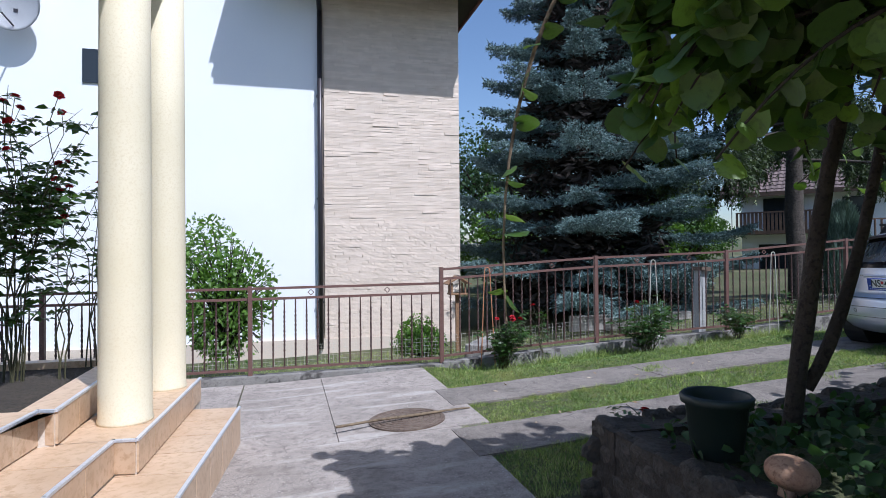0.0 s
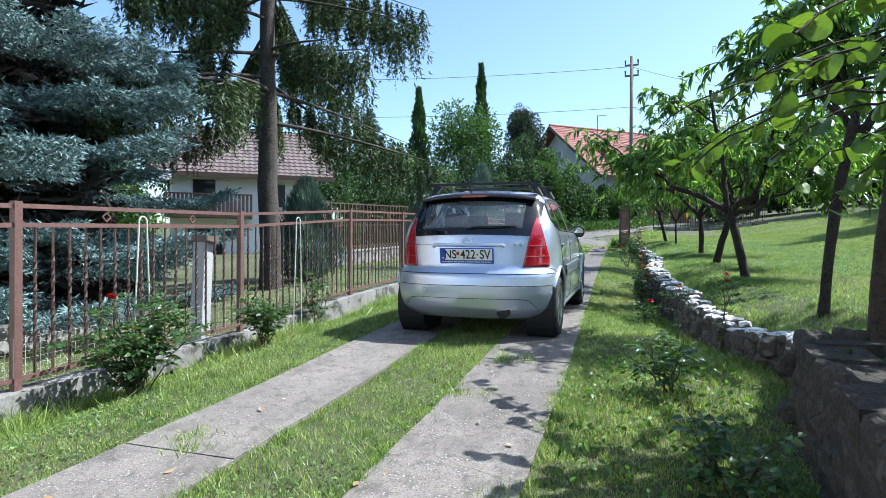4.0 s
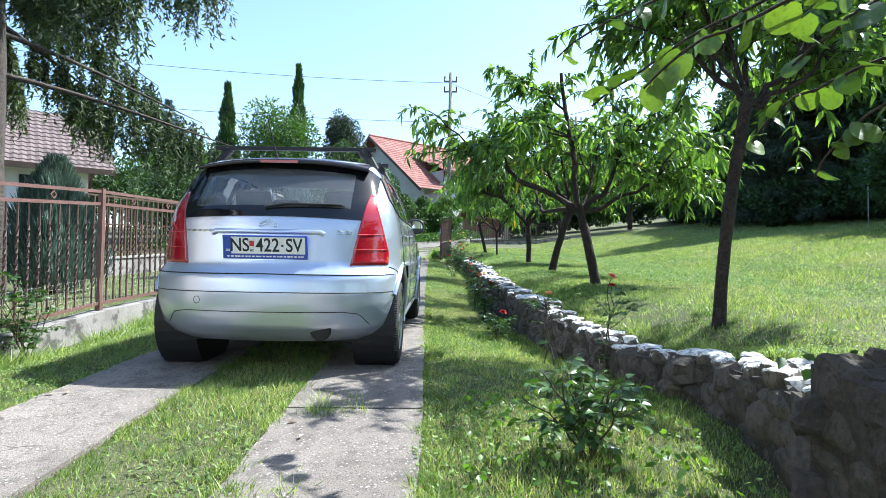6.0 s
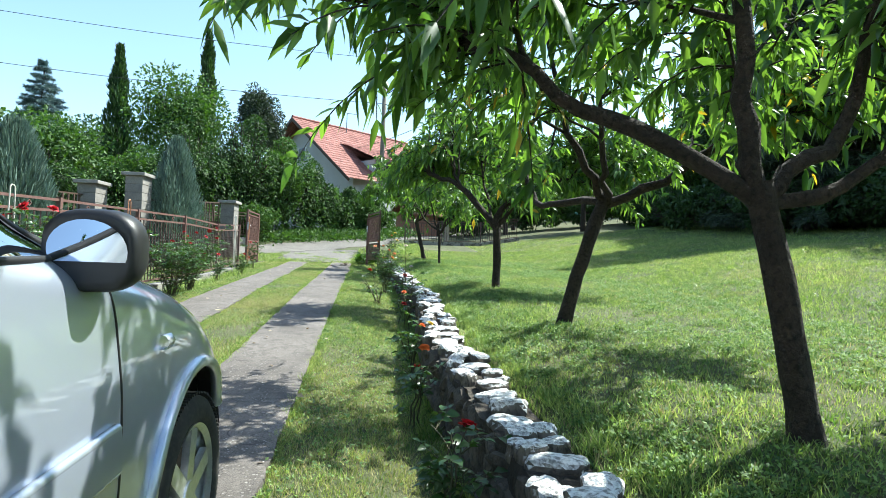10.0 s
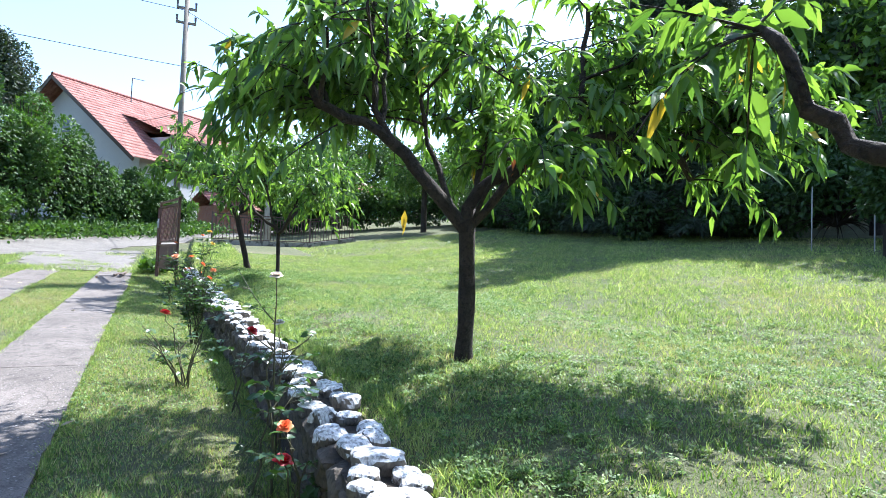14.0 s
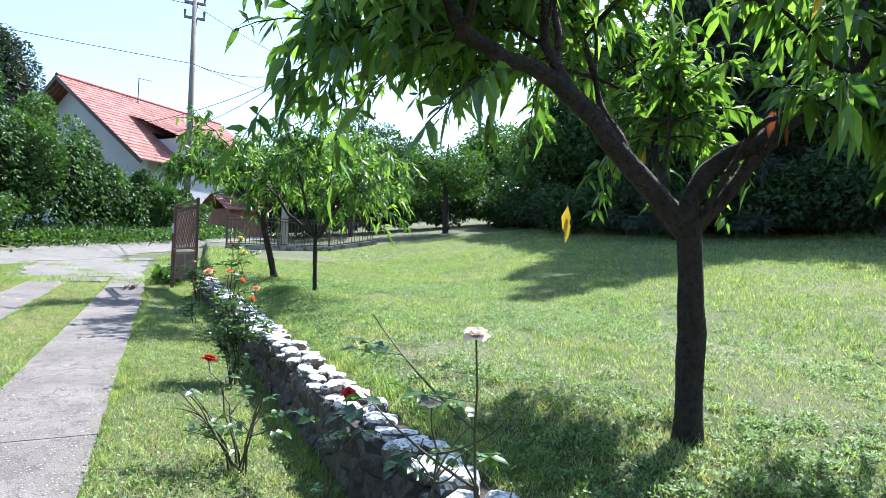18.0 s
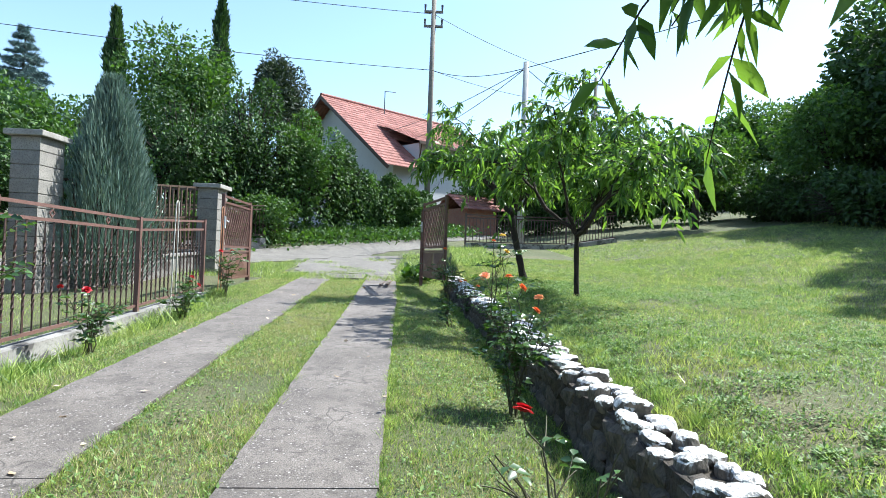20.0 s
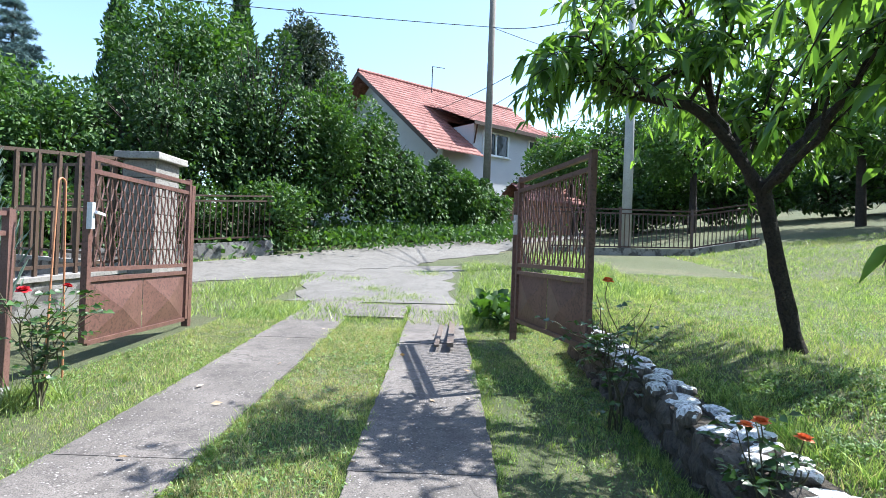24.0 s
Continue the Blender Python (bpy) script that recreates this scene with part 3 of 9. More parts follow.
def beam(a, b, w, h):
    """A straight bar of section w by h from a to b."""
    a, b = Vector(a), Vector(b)
    d = b - a
    bm = bmesh.new()
    m = Matrix.Translation((a + b) / 2) @ Matrix.Rotation(math.atan2(d.y, d.x), 4, "Z") @ Matrix.Rotation(-math.atan2(d.z, math.hypot(d.x, d.y)), 4, "Y")
    bmesh.ops.create_cube(bm, size=1, matrix=m @ Matrix.Diagonal((d.length, w, h, 1)))
    return bm


def build_fence():
    bar_lo, bar_hi = twisted_bar(0.86), twisted_bar(0.93)
    fence = thing("fence", (0, 0, 0), "brown painted steel garden fence with twisted bars on a concrete plinth", "fence")
    ring = bmesh.new()
    bmesh.ops.create_cone(ring, cap_ends=False, segments=4, radius1=0.04, radius2=0.04, depth=0.012, matrix=pose(0, 0, 0, 90))
    ring_me = bpy.data.meshes.new("diamond")
    bmesh.ops.solidify(ring, geom=ring.faces[:], thickness=0.008)
    ring.to_mesh(ring_me)
    ring.free()
    ring_me.materials.append(M["fence"])
    for k, x in enumerate(FX):
        y, z = fence_y(x), fence_base(x + 0.01)
        top = 1.06 if x < 2 else 1.22
        if x > 20:
            top = 1.12
        part("post", boxbm((x, y, z + top / 2 - 0.08), (0.05, 0.05, top + 0.16)), M["fence"], fence)
        if k + 1 == len(FX):
            break
        x2 = FX[k + 1]
        y2, z2 = fence_y(x2), fence_base(x2 - 0.01)
        za = fence_base(x + 0.03)
        hi = top - 0.03
        hi2 = (1.06 if x2 < 2.1 else (1.12 if x2 > 20 else 1.22)) - 0.03
        for h, h2 in ((hi, hi2), (hi - 0.125, hi2 - 0.125), (0.07, 0.07)):
            part("rail", beam((x + 0.025, y, za + h), (x2 - 0.025, y2, z2 + h2), 0.022, 0.03), M["fence"], fence)
        n = int(round((x2 - x) / 0.128))
        for i in range(1, n):
            f = i / n
            b = put_mesh("bar", bar_lo if x < 2 else bar_hi, fence)
            zz = za + (z2 - za) * f + 0.085
            top_here = (za + hi - 0.14) * (1 - f) + (z2 + hi2 - 0.14) * f
            b.matrix_world = pose(x + (x2 - x) * f, y + (y2 - y) * f, zz, 0, 0, rng.uniform(0, 90)) @ Matrix.Diagonal((1, 1, (top_here - zz) / (0.86 if x < 2 else 0.93), 1))
        for f in (0.3, 0.7):
            r = put_mesh("diamond", ring_me, fence)
            r.matrix_world = pose(x + (x2 - x) * f, y + (y2 - y) * f, (za + hi) * (1 - f) + (z2 + hi2) * f - 0.062, 0, 0, 0)
        if x > -3 and x < 12:
            net = Soup(4)
            for j in range(6):
                zz = 0.10 + 0.045 * j
                net.add(*tube_np([(x, y + 0.02, za + zz), (x2, y2 + 0.02, z2 + zz)], [0.0012] * 2, 3))
            for i in range(int((x2 - x) / 0.05)):
                f = (i + 0.5) * 0.05 / (x2 - x)
                zz = za + (z2 - za) * f
                net.add(*tube_np([(x + (x2 - x) * f, y + 0.02, zz + 0.08), (x + (x2 - x) * f, y + 0.02, zz + 0.34)], [0.0012] * 2, 3))
            put_mesh("wire_net", net.mesh("wire_net", M["pale_rod"]), fence, "thin wire rabbit netting", "stuff")
        bm = bmesh.new()
        g0, g1 = float(ground_z(x, y - 0.3)) - 0.25, float(ground_z(x2, y2 - 0.3)) - 0.25
        w = 0.10
        vs = []
        for xx, yy, lo, hi_ in ((x, y, g0, za), (x2, y2, g1, z2)):
            vs += [bm.verts.new((xx, yy - w, lo)), bm.verts.new((xx, yy + w, lo)), bm.verts.new((xx, yy + w * 0.9, hi_)), bm.verts.new((xx, yy - w * 0.9, hi_))]
        for f in ((0, 1, 2, 3), (7, 6, 5, 4), (0, 4, 5, 1), (1, 5, 6, 2), (2, 6, 7, 3), (3, 7, 4, 0)):
            bm.faces.new([vs[i] for i in f])
        part("plinth", bm, M["plinth"], fence, "grey cast concrete plinth")
    return fence


build_fence()


# ---------- white neighbour house ----------
def wall_box(name, x0, x1, y0, y1, z0, z1, mat, parent, label="", bevel=0.0):
    return part(name, boxbm(((x0 + x1) / 2, (y0 + y1) / 2, (z0 + z1) / 2), (x1 - x0, y1 - y0, z1 - z0)), mat, parent, label, bevel=bevel)


def build_white_house():
    h = thing("white_house", (-4, 15, -0.4), "white rendered house with pale split stone cladding at its corner", "house")
    h.matrix_world = Matrix()
    FY = 11.8
    wall_box("wall", -14, 0.72, FY, 20, -0.6, 6.9, M["white_wall"], h)
    wall_box("wall", 0.72, 3.56, FY + 0.02, 20, -0.6, 6.9, M["stone_back"], h)
    wall_box("gable_wall", -14, -0.6, FY + 0.001, 12.2, 6.9, 9.5, M["white_wall"], h)
    wall_box("base_course", -14, 3.58, FY - 0.05, FY + 0.3, -0.6, -0.12, M["stone_back"], h, "beige rendered base course")
    # split stone strips, nearest rows as pieces, in courses of uneven length
    z, k = -0.12, 0
    shapes = []
    for s in range(24):
        L, H = rng.uniform(0.16, 0.5), 0.052
        bm = bmesh.new()
        box(bm, (L / 2, 0, H / 2), (L - 0.002, 0.05, H - 0.0012))
        bmesh.ops.subdivide_edges(bm, edges=[e for e in bm.edges if abs(e.verts[0].co.x - e.verts[1].co.x) > 0.05], cuts=3)
        for v in bm.verts:
            if v.co.y < 0:
                v.co.y += rng.normal() * 0.0022
        me = bpy.data.meshes.new("stone_strip")
        bm.to_mesh(me)
        bm.free()
        me.materials.append(M["stone_strip"])
        shapes.append((L, me))
    lows = Soup(4)
    while z < 6.88:
        x = 0.84
        hrow = 0.0525
        while x < 3.58:
            L = float(rng.uniform(0.15, 0.55))
            L = min(L, 3.6 - x)
            if 3.6 - x - L < 0.1:
                L = 3.6 - x
            d = float(rng.uniform(0.0, 0.0025)) + (0.008 if rng.random() < 0.05 else 0)
            y0 = FY - 0.02 - d
            v = np.array([(a, b, c) for a in (x + 0.0005, x + L - 0.001) for b in (y0, FY + 0.03) for c in (z + 0.0005, z + hrow - 0.001)])
            v[:, 1] += np.where(v[:, 1] < FY, rng.normal(size=8) * 0.0025, 0)
            if z < 2.1:
                Ls, me = shapes[k % 24]
                k += 1
                ob = put_mesh("stone_strip", me, h)
                ob.matrix_world = Matrix.Translation((x + 0.001, FY - d, z + 0.001)) @ Matrix.Diagonal((L / Ls, 1, 1, 1))
                x += L
                continue
            lows.add(v, [[0, 1, 3, 2], [4, 6, 7, 5], [0, 4, 5, 1], [2, 3, 7, 6], [0, 2, 6, 4], [1, 5, 7, 3]])
            x += L
        z += hrow
    put_mesh("stone_cladding", lows.mesh("stone_strips", M["stone_strip_i"]), h, "pale beige split stone strips in uneven courses", "stuff")
    # roof with a deep overhang
    wall_box("soffit", -0.5, 4.1, FY - 1.25, 20.5, 6.9, 7.02, M["wood_dark"], h, "dark boarded eaves")
    wall_box("fascia", -0.52, 4.12, FY - 1.29, FY - 1.25, 6.64, 7.1, M["wood_dark"], h)
    wall_box("fascia", 4.1, 4.14, FY - 1.29, 20.5, 6.84, 7.1, M["roof_red"], h, "dark red edge of the roof")
    bm = bmesh.new()
    vs = [bm.verts.new(p) for p in ((-0.6, FY - 1.3, 7.05), (4.16, FY - 1.3, 7.05), (4.16, 20.6, 7.05), (-0.6, 20.6, 7.05), (-0.6, 16, 10.4), (2.2, 16, 10.4))]
    for f in ((0, 1, 5, 4), (1, 2, 5), (2, 3, 4, 5), (3, 0, 4), (0, 3, 2, 1)):
        bm.faces.new([vs[i] for i in f])
    part("roof", bm, M["roof_red"], h)
    wall_box("roof", -14.5, -0.62, FY - 0.35, 20.5, 9.5, 9.7, M["roof_red"], h)
    # downpipe with brackets
    bm = bmesh.new()
    cyl(bm, (0.76, FY - 0.09, -0.3), (0.76, FY - 0.09, 6.3), 0.05, seg=16)
    part("downpipe", bm, M["pipe"], h, "dark brown round downpipe", True)
    bm = bmesh.new()
    cyl(bm, (0.76, FY - 0.09, 6.28), (0.66, FY - 1.0, 6.86), 0.05, seg=16)
    part("downpipe_elbow", bm, M["pipe"], h, "", True)
    for zz in (0.6, 2.6, 4.6):
        part("bracket", boxbm((0.76, FY - 0.06, zz), (0.13, 0.12, 0.03)), M["pipe"], h)
    wall_box("eaves_gutter", -0.52, 4.14, FY - 1.38, FY - 1.29, 6.88, 6.97, M["pipe"], h, "dark metal gutter", 0.02)
    # dark little window far along the wall
    wall_box("window", -3.35, -2.85, FY - 0.03, FY + 0.05, 4.6, 5.2, M["window_glass"], h, "small dark window")
    d = thing("satellite_dish", (-4.3, FY - 0.35, 5.75), "grey satellite dish bracketed to the white wall", "satellite dish")
    bm = bmesh.new()
    n, rr = 24, 0.42
    rings = []
    for i in range(7):
        r = rr * i / 6
        rings.append([bm.verts.new((r * math.cos(a), -0.16 * (1 - (r / rr) ** 2) * -1, r * 1.08 * math.sin(a))) for a in np.linspace(0, 2 * np.pi, n, endpoint=False)] if i else [bm.verts.new((0, 0.16, 0))])
    for i in range(1, 7):
        for k in range(n):
            a, b = rings[i][k], rings[i][(k + 1) % n]
            if i == 1:
                bm.faces.new((rings[0][0], a, b))
            else:
                bm.faces.new((rings[i - 1][k], a, b, rings[i - 1][(k + 1) % n]))
    bmesh.ops.solidify(bm, geom=bm.faces[:], thickness=0.012)
    part("reflector", bm, M["dish"], d, smooth=True)
    part("arm", cyl(bmesh.new(), (0, 0.12, -0.35), (0.0, -0.45, -0.28), 0.014), M["pipe"], d)
    part("feed", cyl(bmesh.new(), (0, -0.40, -0.29), (0, -0.5, -0.2), 0.03), M["dish"], d)
    part("bracket", boxbm((0, 0.25, -0.05), (0.06, 0.22, 0.06)), M["pipe"], d)
    part("mount", boxbm((0.05, 0.33, -0.1), (0.16, 0.03, 0.22)), M["pipe"], d)


ms = M["stone_strip"].copy()
ms.name = "stone_strip_courses"
M["stone_strip_i"] = ms
for nd in [n for n in ms.node_tree.nodes if n.type == "OBJECT_INFO"]:
    gi = ms.node_tree.nodes.new("ShaderNodeNewGeometry")
    for lk in list(nd.outputs["Random"].links):
        ms.node_tree.links.new(gi.outputs["Random Per Island"], lk.to_socket)
build_white_house()


# ---------- steps, columns and the rose bed beside them ----------
def prism(name, pts, z0, z1, mat, parent, label="", bevel=0.0):
    bm = bmesh.new()
    lo = [bm.verts.new((x, y, z0)) for x, y in pts]
    hi = [bm.verts.new((x, y, z1)) for x, y in pts]
    bm.faces.new(lo[::-1])
    bm.faces.new(hi)
    n = len(pts)
    for i in range(n):
        bm.faces.new((lo[i], lo[(i + 1) % n], hi[(i + 1) % n], hi[i]))
    bmesh.ops.recalc_face_normals(bm, faces=bm.faces[:])
    return part(name, bm, mat, parent, label, bevel=bevel)


def build_steps():
    st = thing("porch_steps", (0, 0, 0), "beige tiled porch steps with grey metal nosings", "steps")
    L1 = [(-0.25, 5.16), (-0.41, 3.4), (-0.55, 1.6), (-0.72, -2.5)]
    L2 = [(-0.58, 5.46), (-0.68, 3.80), (-0.80, 3.82), (-0.86, 3.05), (-1.1, -2.5)]
    L3 = [(-1.10, 5.6), (-1.07, 3.80), (-1.16, 3.82), (-1.20, 3.3), (-1.55, -2.5)]
    levels = ((L1, -0.2, 0.262, 0.27, 5.16), (L2, -0.2, 0.452, 0.46, 5.46), (L3, -0.2, 0.642, 0.65, 5.6))
    for line, z0, z1, zt, ye in levels:
        poly = line + [(-3.0, -2.5), (-3.0, ye)]
        if zt > 0.6:
            poly = line[1:] + [(-3.0, -2.5), (-3.0, 3.78)]
        prism("step_core", poly, z0, z1 - 0.004, M["grout"], st)
    # tiles on treads, risers and nosing bars
    for i, (line, z0, z1, zt, ye) in enumerate(levels):
        zprev = (-0.05, 0.27, 0.46)[i]
        for a, b in zip(line, line[1:]):
            a, b = Vector((*a, 0)), Vector((*b, 0))
            d = b - a
            L = d.length
            ang = math.degrees(math.atan2(d.y, d.x))
            n = max(1, round(L / 0.33))
            inward = Vector((d.y, -d.x, 0)).normalized()
            if inward.x > 0 and abs(d.y) > abs(d.x):
                inward = -inward
            if abs(d.x) > abs(d.y):
                inward = Vector((0, 1, 0))
            for k in range(n):
                c = a + d * ((k + 0.5) / n)
                part("riser_tile", boxbm((c.x - inward.x * 0.002, c.y - inward.y * 0.002, (zprev + zt) / 2 + (0.005 if i else 0)), (L / n - 0.007, 0.018, zt - zprev - 0.012), ang), M["tile_beige"], st, bevel=0.001)
                if abs(d.y) > abs(d.x) and not (i == 2 and c.y > 3.8):
                    w = 0.40 if i < 2 else 0.5
                    c2 = c + inward * (w / 2 + 0.012)
                    part("tread_tile", boxbm((c2.x, c2.y, zt - 0.006 + 0.0), (L / n - 0.008, w, 0.014), ang), M["tile_beige"], st, bevel=0.001)
            part("nosing", boxbm(((a.x + b.x) / 2 - inward.x * 0.004, (a.y + b.y) / 2 - inward.y * 0.004, zt + 0.001), (L + 0.01, 0.022, 0.016), ang), M["nosing"], st, "grey metal edge strip", bevel=0.002)
    for (x, y) in ((-0.84, 4.24), (-0.79, 5.17)):
        c = thing("column", (x, y, 0.455), "round cream painted porch column standing on the steps", "column", "porch columns")
        n = 40
        prof = [(0.0, 0.156), (0.02, 0.158), (0.04, 0.150), (0.5, 0.149), (2.0, 0.145), (3.6, 0.14)]
        bm = bmesh.new()
        rings = [[bm.verts.new((r * math.cos(t), r * math.sin(t), z)) for t in np.linspace(0, 2 * np.pi, n, endpoint=False)] for z, r in prof]
        for r0, r1 in zip(rings, rings[1:]):
            for k in range(n):
                bm.faces.new((r0[k], r0[(k + 1) % n], r1[(k + 1) % n], r1[k]))
        bm.faces.new(rings[0][::-1])
        bm.faces.new(rings[-1])
        part("shaft", bm, M["column"], c, smooth=True)
    roof = thing("porch_roof", (0, 0, 0), "porch roof slab carried by the cream columns", "porch roof")
    wall_box("roof_slab", -4.5, -0.55, -3.0, 5.45, 4.06, 4.26, M["white_wall"], roof)
    bed = thing("rose_bed", (0, 0, 0), "dark soil rose bed behind a tiled kerb", "flower bed", kind="structure")
    prism("soil", [(-1.25, 5.55), (-1.25, 3.95), (-5, 3.95), (-5, 5.55)], 0.0, 0.60, M["soil"], bed)
    prism("kerb", [(-1.1, 5.6), (-1.08, 3.82), (-1.25, 3.82), (-1.27, 5.6)], 0.0, 0.652, M["tile_beige"], bed, "beige tiled kerb", 0.004)
    prism("kerb", [(-1.275, 5.46), (-5.0, 5.46), (-5.0, 5.6), (-1.275, 5.6)], 0.0, 0.652, M["tile_beige"], bed, "beige tiled kerb", 0.004)


build_steps()


# ---------- stone wall ----------
def stone_mesh(seed, sx, sy, sz, mat, sub=2, flat=False):
    r = np.random.default_rng(seed)
    bm = bmesh.new()
    bmesh.ops.create_icosphere(bm, subdivisions=sub, radius=1)
    ph = r.uniform(0, 9, 3)
    for v in bm.verts:
        c = v.co
        k = 0.62 / max(abs(c.x), abs(c.y), abs(c.z)) * 0.55 + 0.62
        n = noise.noise(Vector((c.x * 1.3 + ph[0], c.y * 1.3 + ph[1], c.z * 1.3 + ph[2])))
        n2 = noise.noise(Vector((c.x * 3.1 + ph[1], c.y * 3.1 + ph[2], c.z * 3.1 + ph[0])))
        f = k * (1 + (0.2 if flat else 0.28) * n + (0.06 if flat else 0.12) * n2)
        zz = c.z * sz * f
        if flat and zz > sz * 0.35:
            zz = sz * (0.35 + 0.45 * (c.z - 0.35) + 0.12 * n2 + 0.1 * n)
        v.co = Vector((c.x * sx * f, c.y * sy * f, zz))
    me = bpy.data.meshes.new("stone")
    bm.to_mesh(me)
    bm.free()
    me.materials.append(mat)
    return me


def build_stone_wall():
    w = thing("stone_wall", (0, 0, 0), "low dry stone retaining wall with white-topped stones between verge and lawn", "wall", kind="structure")
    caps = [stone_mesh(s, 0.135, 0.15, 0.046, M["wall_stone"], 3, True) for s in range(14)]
    face = [stone_mesh(40 + s, 0.13, 0.085, 0.07, M["rock_face"]) for s in range(8)]
    x, k = 5.15, 0
    while x < 26.1:
        L = float(rng.uniform(0.08, 0.18))
        y = float(wall_y(x + L / 2))
        top = float(cap_z(x)) - 0.022
        for side in ((0.07, -0.07) if rng.random() < 0.6 else (0.0,)):
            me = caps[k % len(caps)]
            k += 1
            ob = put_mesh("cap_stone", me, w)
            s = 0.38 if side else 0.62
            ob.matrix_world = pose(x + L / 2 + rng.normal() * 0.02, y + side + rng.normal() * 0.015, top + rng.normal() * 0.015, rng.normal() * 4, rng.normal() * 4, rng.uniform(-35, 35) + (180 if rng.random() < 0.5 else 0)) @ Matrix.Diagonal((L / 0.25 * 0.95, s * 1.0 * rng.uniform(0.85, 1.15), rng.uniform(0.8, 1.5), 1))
        x += L * 0.93
    # face stones below the cap
    x = 5.1
    while x < 26.1:
        L = float(rng.uniform(0.13, 0.3))
        y = float(wall_y(x + L / 2))
        top = float(cap_z(x)) - 0.05
        bot = float(ground_z(x, y + 0.12)) - 0.06
        z = top - 0.06
        while z > bot:
            ob = put_mesh("face_stone", face[k % len(face)], w)
            k += 1
            ob.matrix_world = pose(x + L / 2 + rng.normal() * 0.04, y + 0.062 + rng.normal() * 0.008, z, rng.normal() * 10, rng.normal() * 10, rng.uniform(-15, 15) + (180 if rng.random() < 0.5 else 0)) @ Matrix.Diagonal((L / 0.2, 1.0, rng.uniform(0.9, 1.4), 1))
            z -= 0.10
        x += L * 0.85
    # mortared body of the wall between cap and face stones
    X = np.linspace(5.1, 26.1, 200)
    Y, T = wall_y(X), cap_z(X) - 0.04
    B = np.minimum(ground_z(X, Y + 0.3), T - 0.1) - 0.1
    n0 = rng.normal(size=(2, 200)) * 0.01
    v = np.stack([np.stack([X, Y + 0.125 + n0[0], B], 1), np.stack([X, Y + 0.115 + n0[1], T], 1), np.stack([X, Y - 0.12, T], 1), np.stack([X, Y - 0.12, B], 1)], 1).reshape(-1, 3)
    i = np.arange(199)[:, None] * 4 + np.arange(4)[None]
    j = np.arange(199)[:, None] * 4 + (np.arange(4)[None] + 1) % 4
    put_mesh("mortar", mesh_np("mortar", v, np.stack([i, i + 4, j + 4, j], -1), 4, M["mortar"]), w, "rough grey-brown mortar between the stones")
    # the taller rock face of the planting bed
    r = thing("rock_planter", (0, 0, 0), "rock face with shade put into its dark colour, holding up a planting bed", "rock wall", kind="structure")
    big = [stone_mesh(80 + s, 0.125, 0.06, 0.078, M["rock"], 3) for s in range(7)]
    line = [(5.2, 2.66), (5.14, 3.03), (4.6, 3.06), (3.9, 3.1), (3.1, 3.17), (2.3, 3.27), (1.82, 3.29), (1.82, 2.2), (1.82, 1.1), (1.82, 0.2)]
    for (xa, ya), (xb, yb) in zip(line, line[1:]):
        d = Vector((xb - xa, yb - ya, 0))
        ang = math.degrees(math.atan2(d.y, d.x))
        out = Vector((d.y, -d.x, 0)).normalized()
        za, zb = (float(np.interp(x, LX, LZ)) + float(np.interp(x, [3.2, 4.0], [0.05, 0.15])) for x in (xa, xb))
        low = min(float(drive_z(xa)), float(drive_z(xb))) - 0.15
        a, b = Vector((xa, ya, (za + low) / 2)) - out * 0.12, Vector((xb, yb, (zb + low) / 2)) - out * 0.12
        part("mortar_body", beam(a, b, 0.25, (za + zb) / 2 - low), M["mortar"], r, "dark brown mortar between the field stones")
        n = max(1, round(d.length / 0.18))
        for k in range(n):
            f = (k + 0.5) / n
            top = za + (zb - za) * f
            for row, z in enumerate(np.arange(top - 0.04, low + 0.1, -0.115)):
                p = Vector((xa, ya, z)) + d * min(1, f + (0.4 / n if row % 2 else 0)) - out * 0.038
                ob = put_mesh("rock", big[int(rng.integers(7))], r)
                ob.matrix_world = pose(p.x, p.y, p.z + rng.normal() * 0.012, rng.normal() * 6, rng.normal() * 8, ang + rng.uniform(-8, 8) + (180 if rng.random() < 0.5 else 0)) @ Matrix.Diagonal((rng.uniform(0.7, 1.05), 0.9, rng.uniform(0.7, 1.05), 1))


# face stones and mortar also darkened for the shaded side of the wall
fs = two_scale("grey_face_stone", (0.065, 0.053, 0.042), (0.125, 0.104, 0.084), (0.05, 0.044, 0.038), 7, 34, 0.95, 1.0, 0.02, vary=0.25)
M["rock_face"] = fs
M["mortar"] = two_scale("rough_grey_mortar", (0.046, 0.036, 0.028), (0.07, 0.057, 0.044), (0.032, 0.027, 0.023), 5, 30, 0.98, 1.0, 0.03)
build_stone_wall()


# ---------- trees ----------
def bez(p0, p1, p2, n):
    t = np.linspace(0, 1, n)[:, None]
    return (1 - t) ** 2 * p0 + 2 * t * (1 - t) * p1 + t ** 2 * p2


def rough_tube(path, radii, seg, amount=0.12):
    n = len(path)
    b = 1 + amount * rng.normal(size=(n, seg))
    return tube_np(path, radii, seg, b)


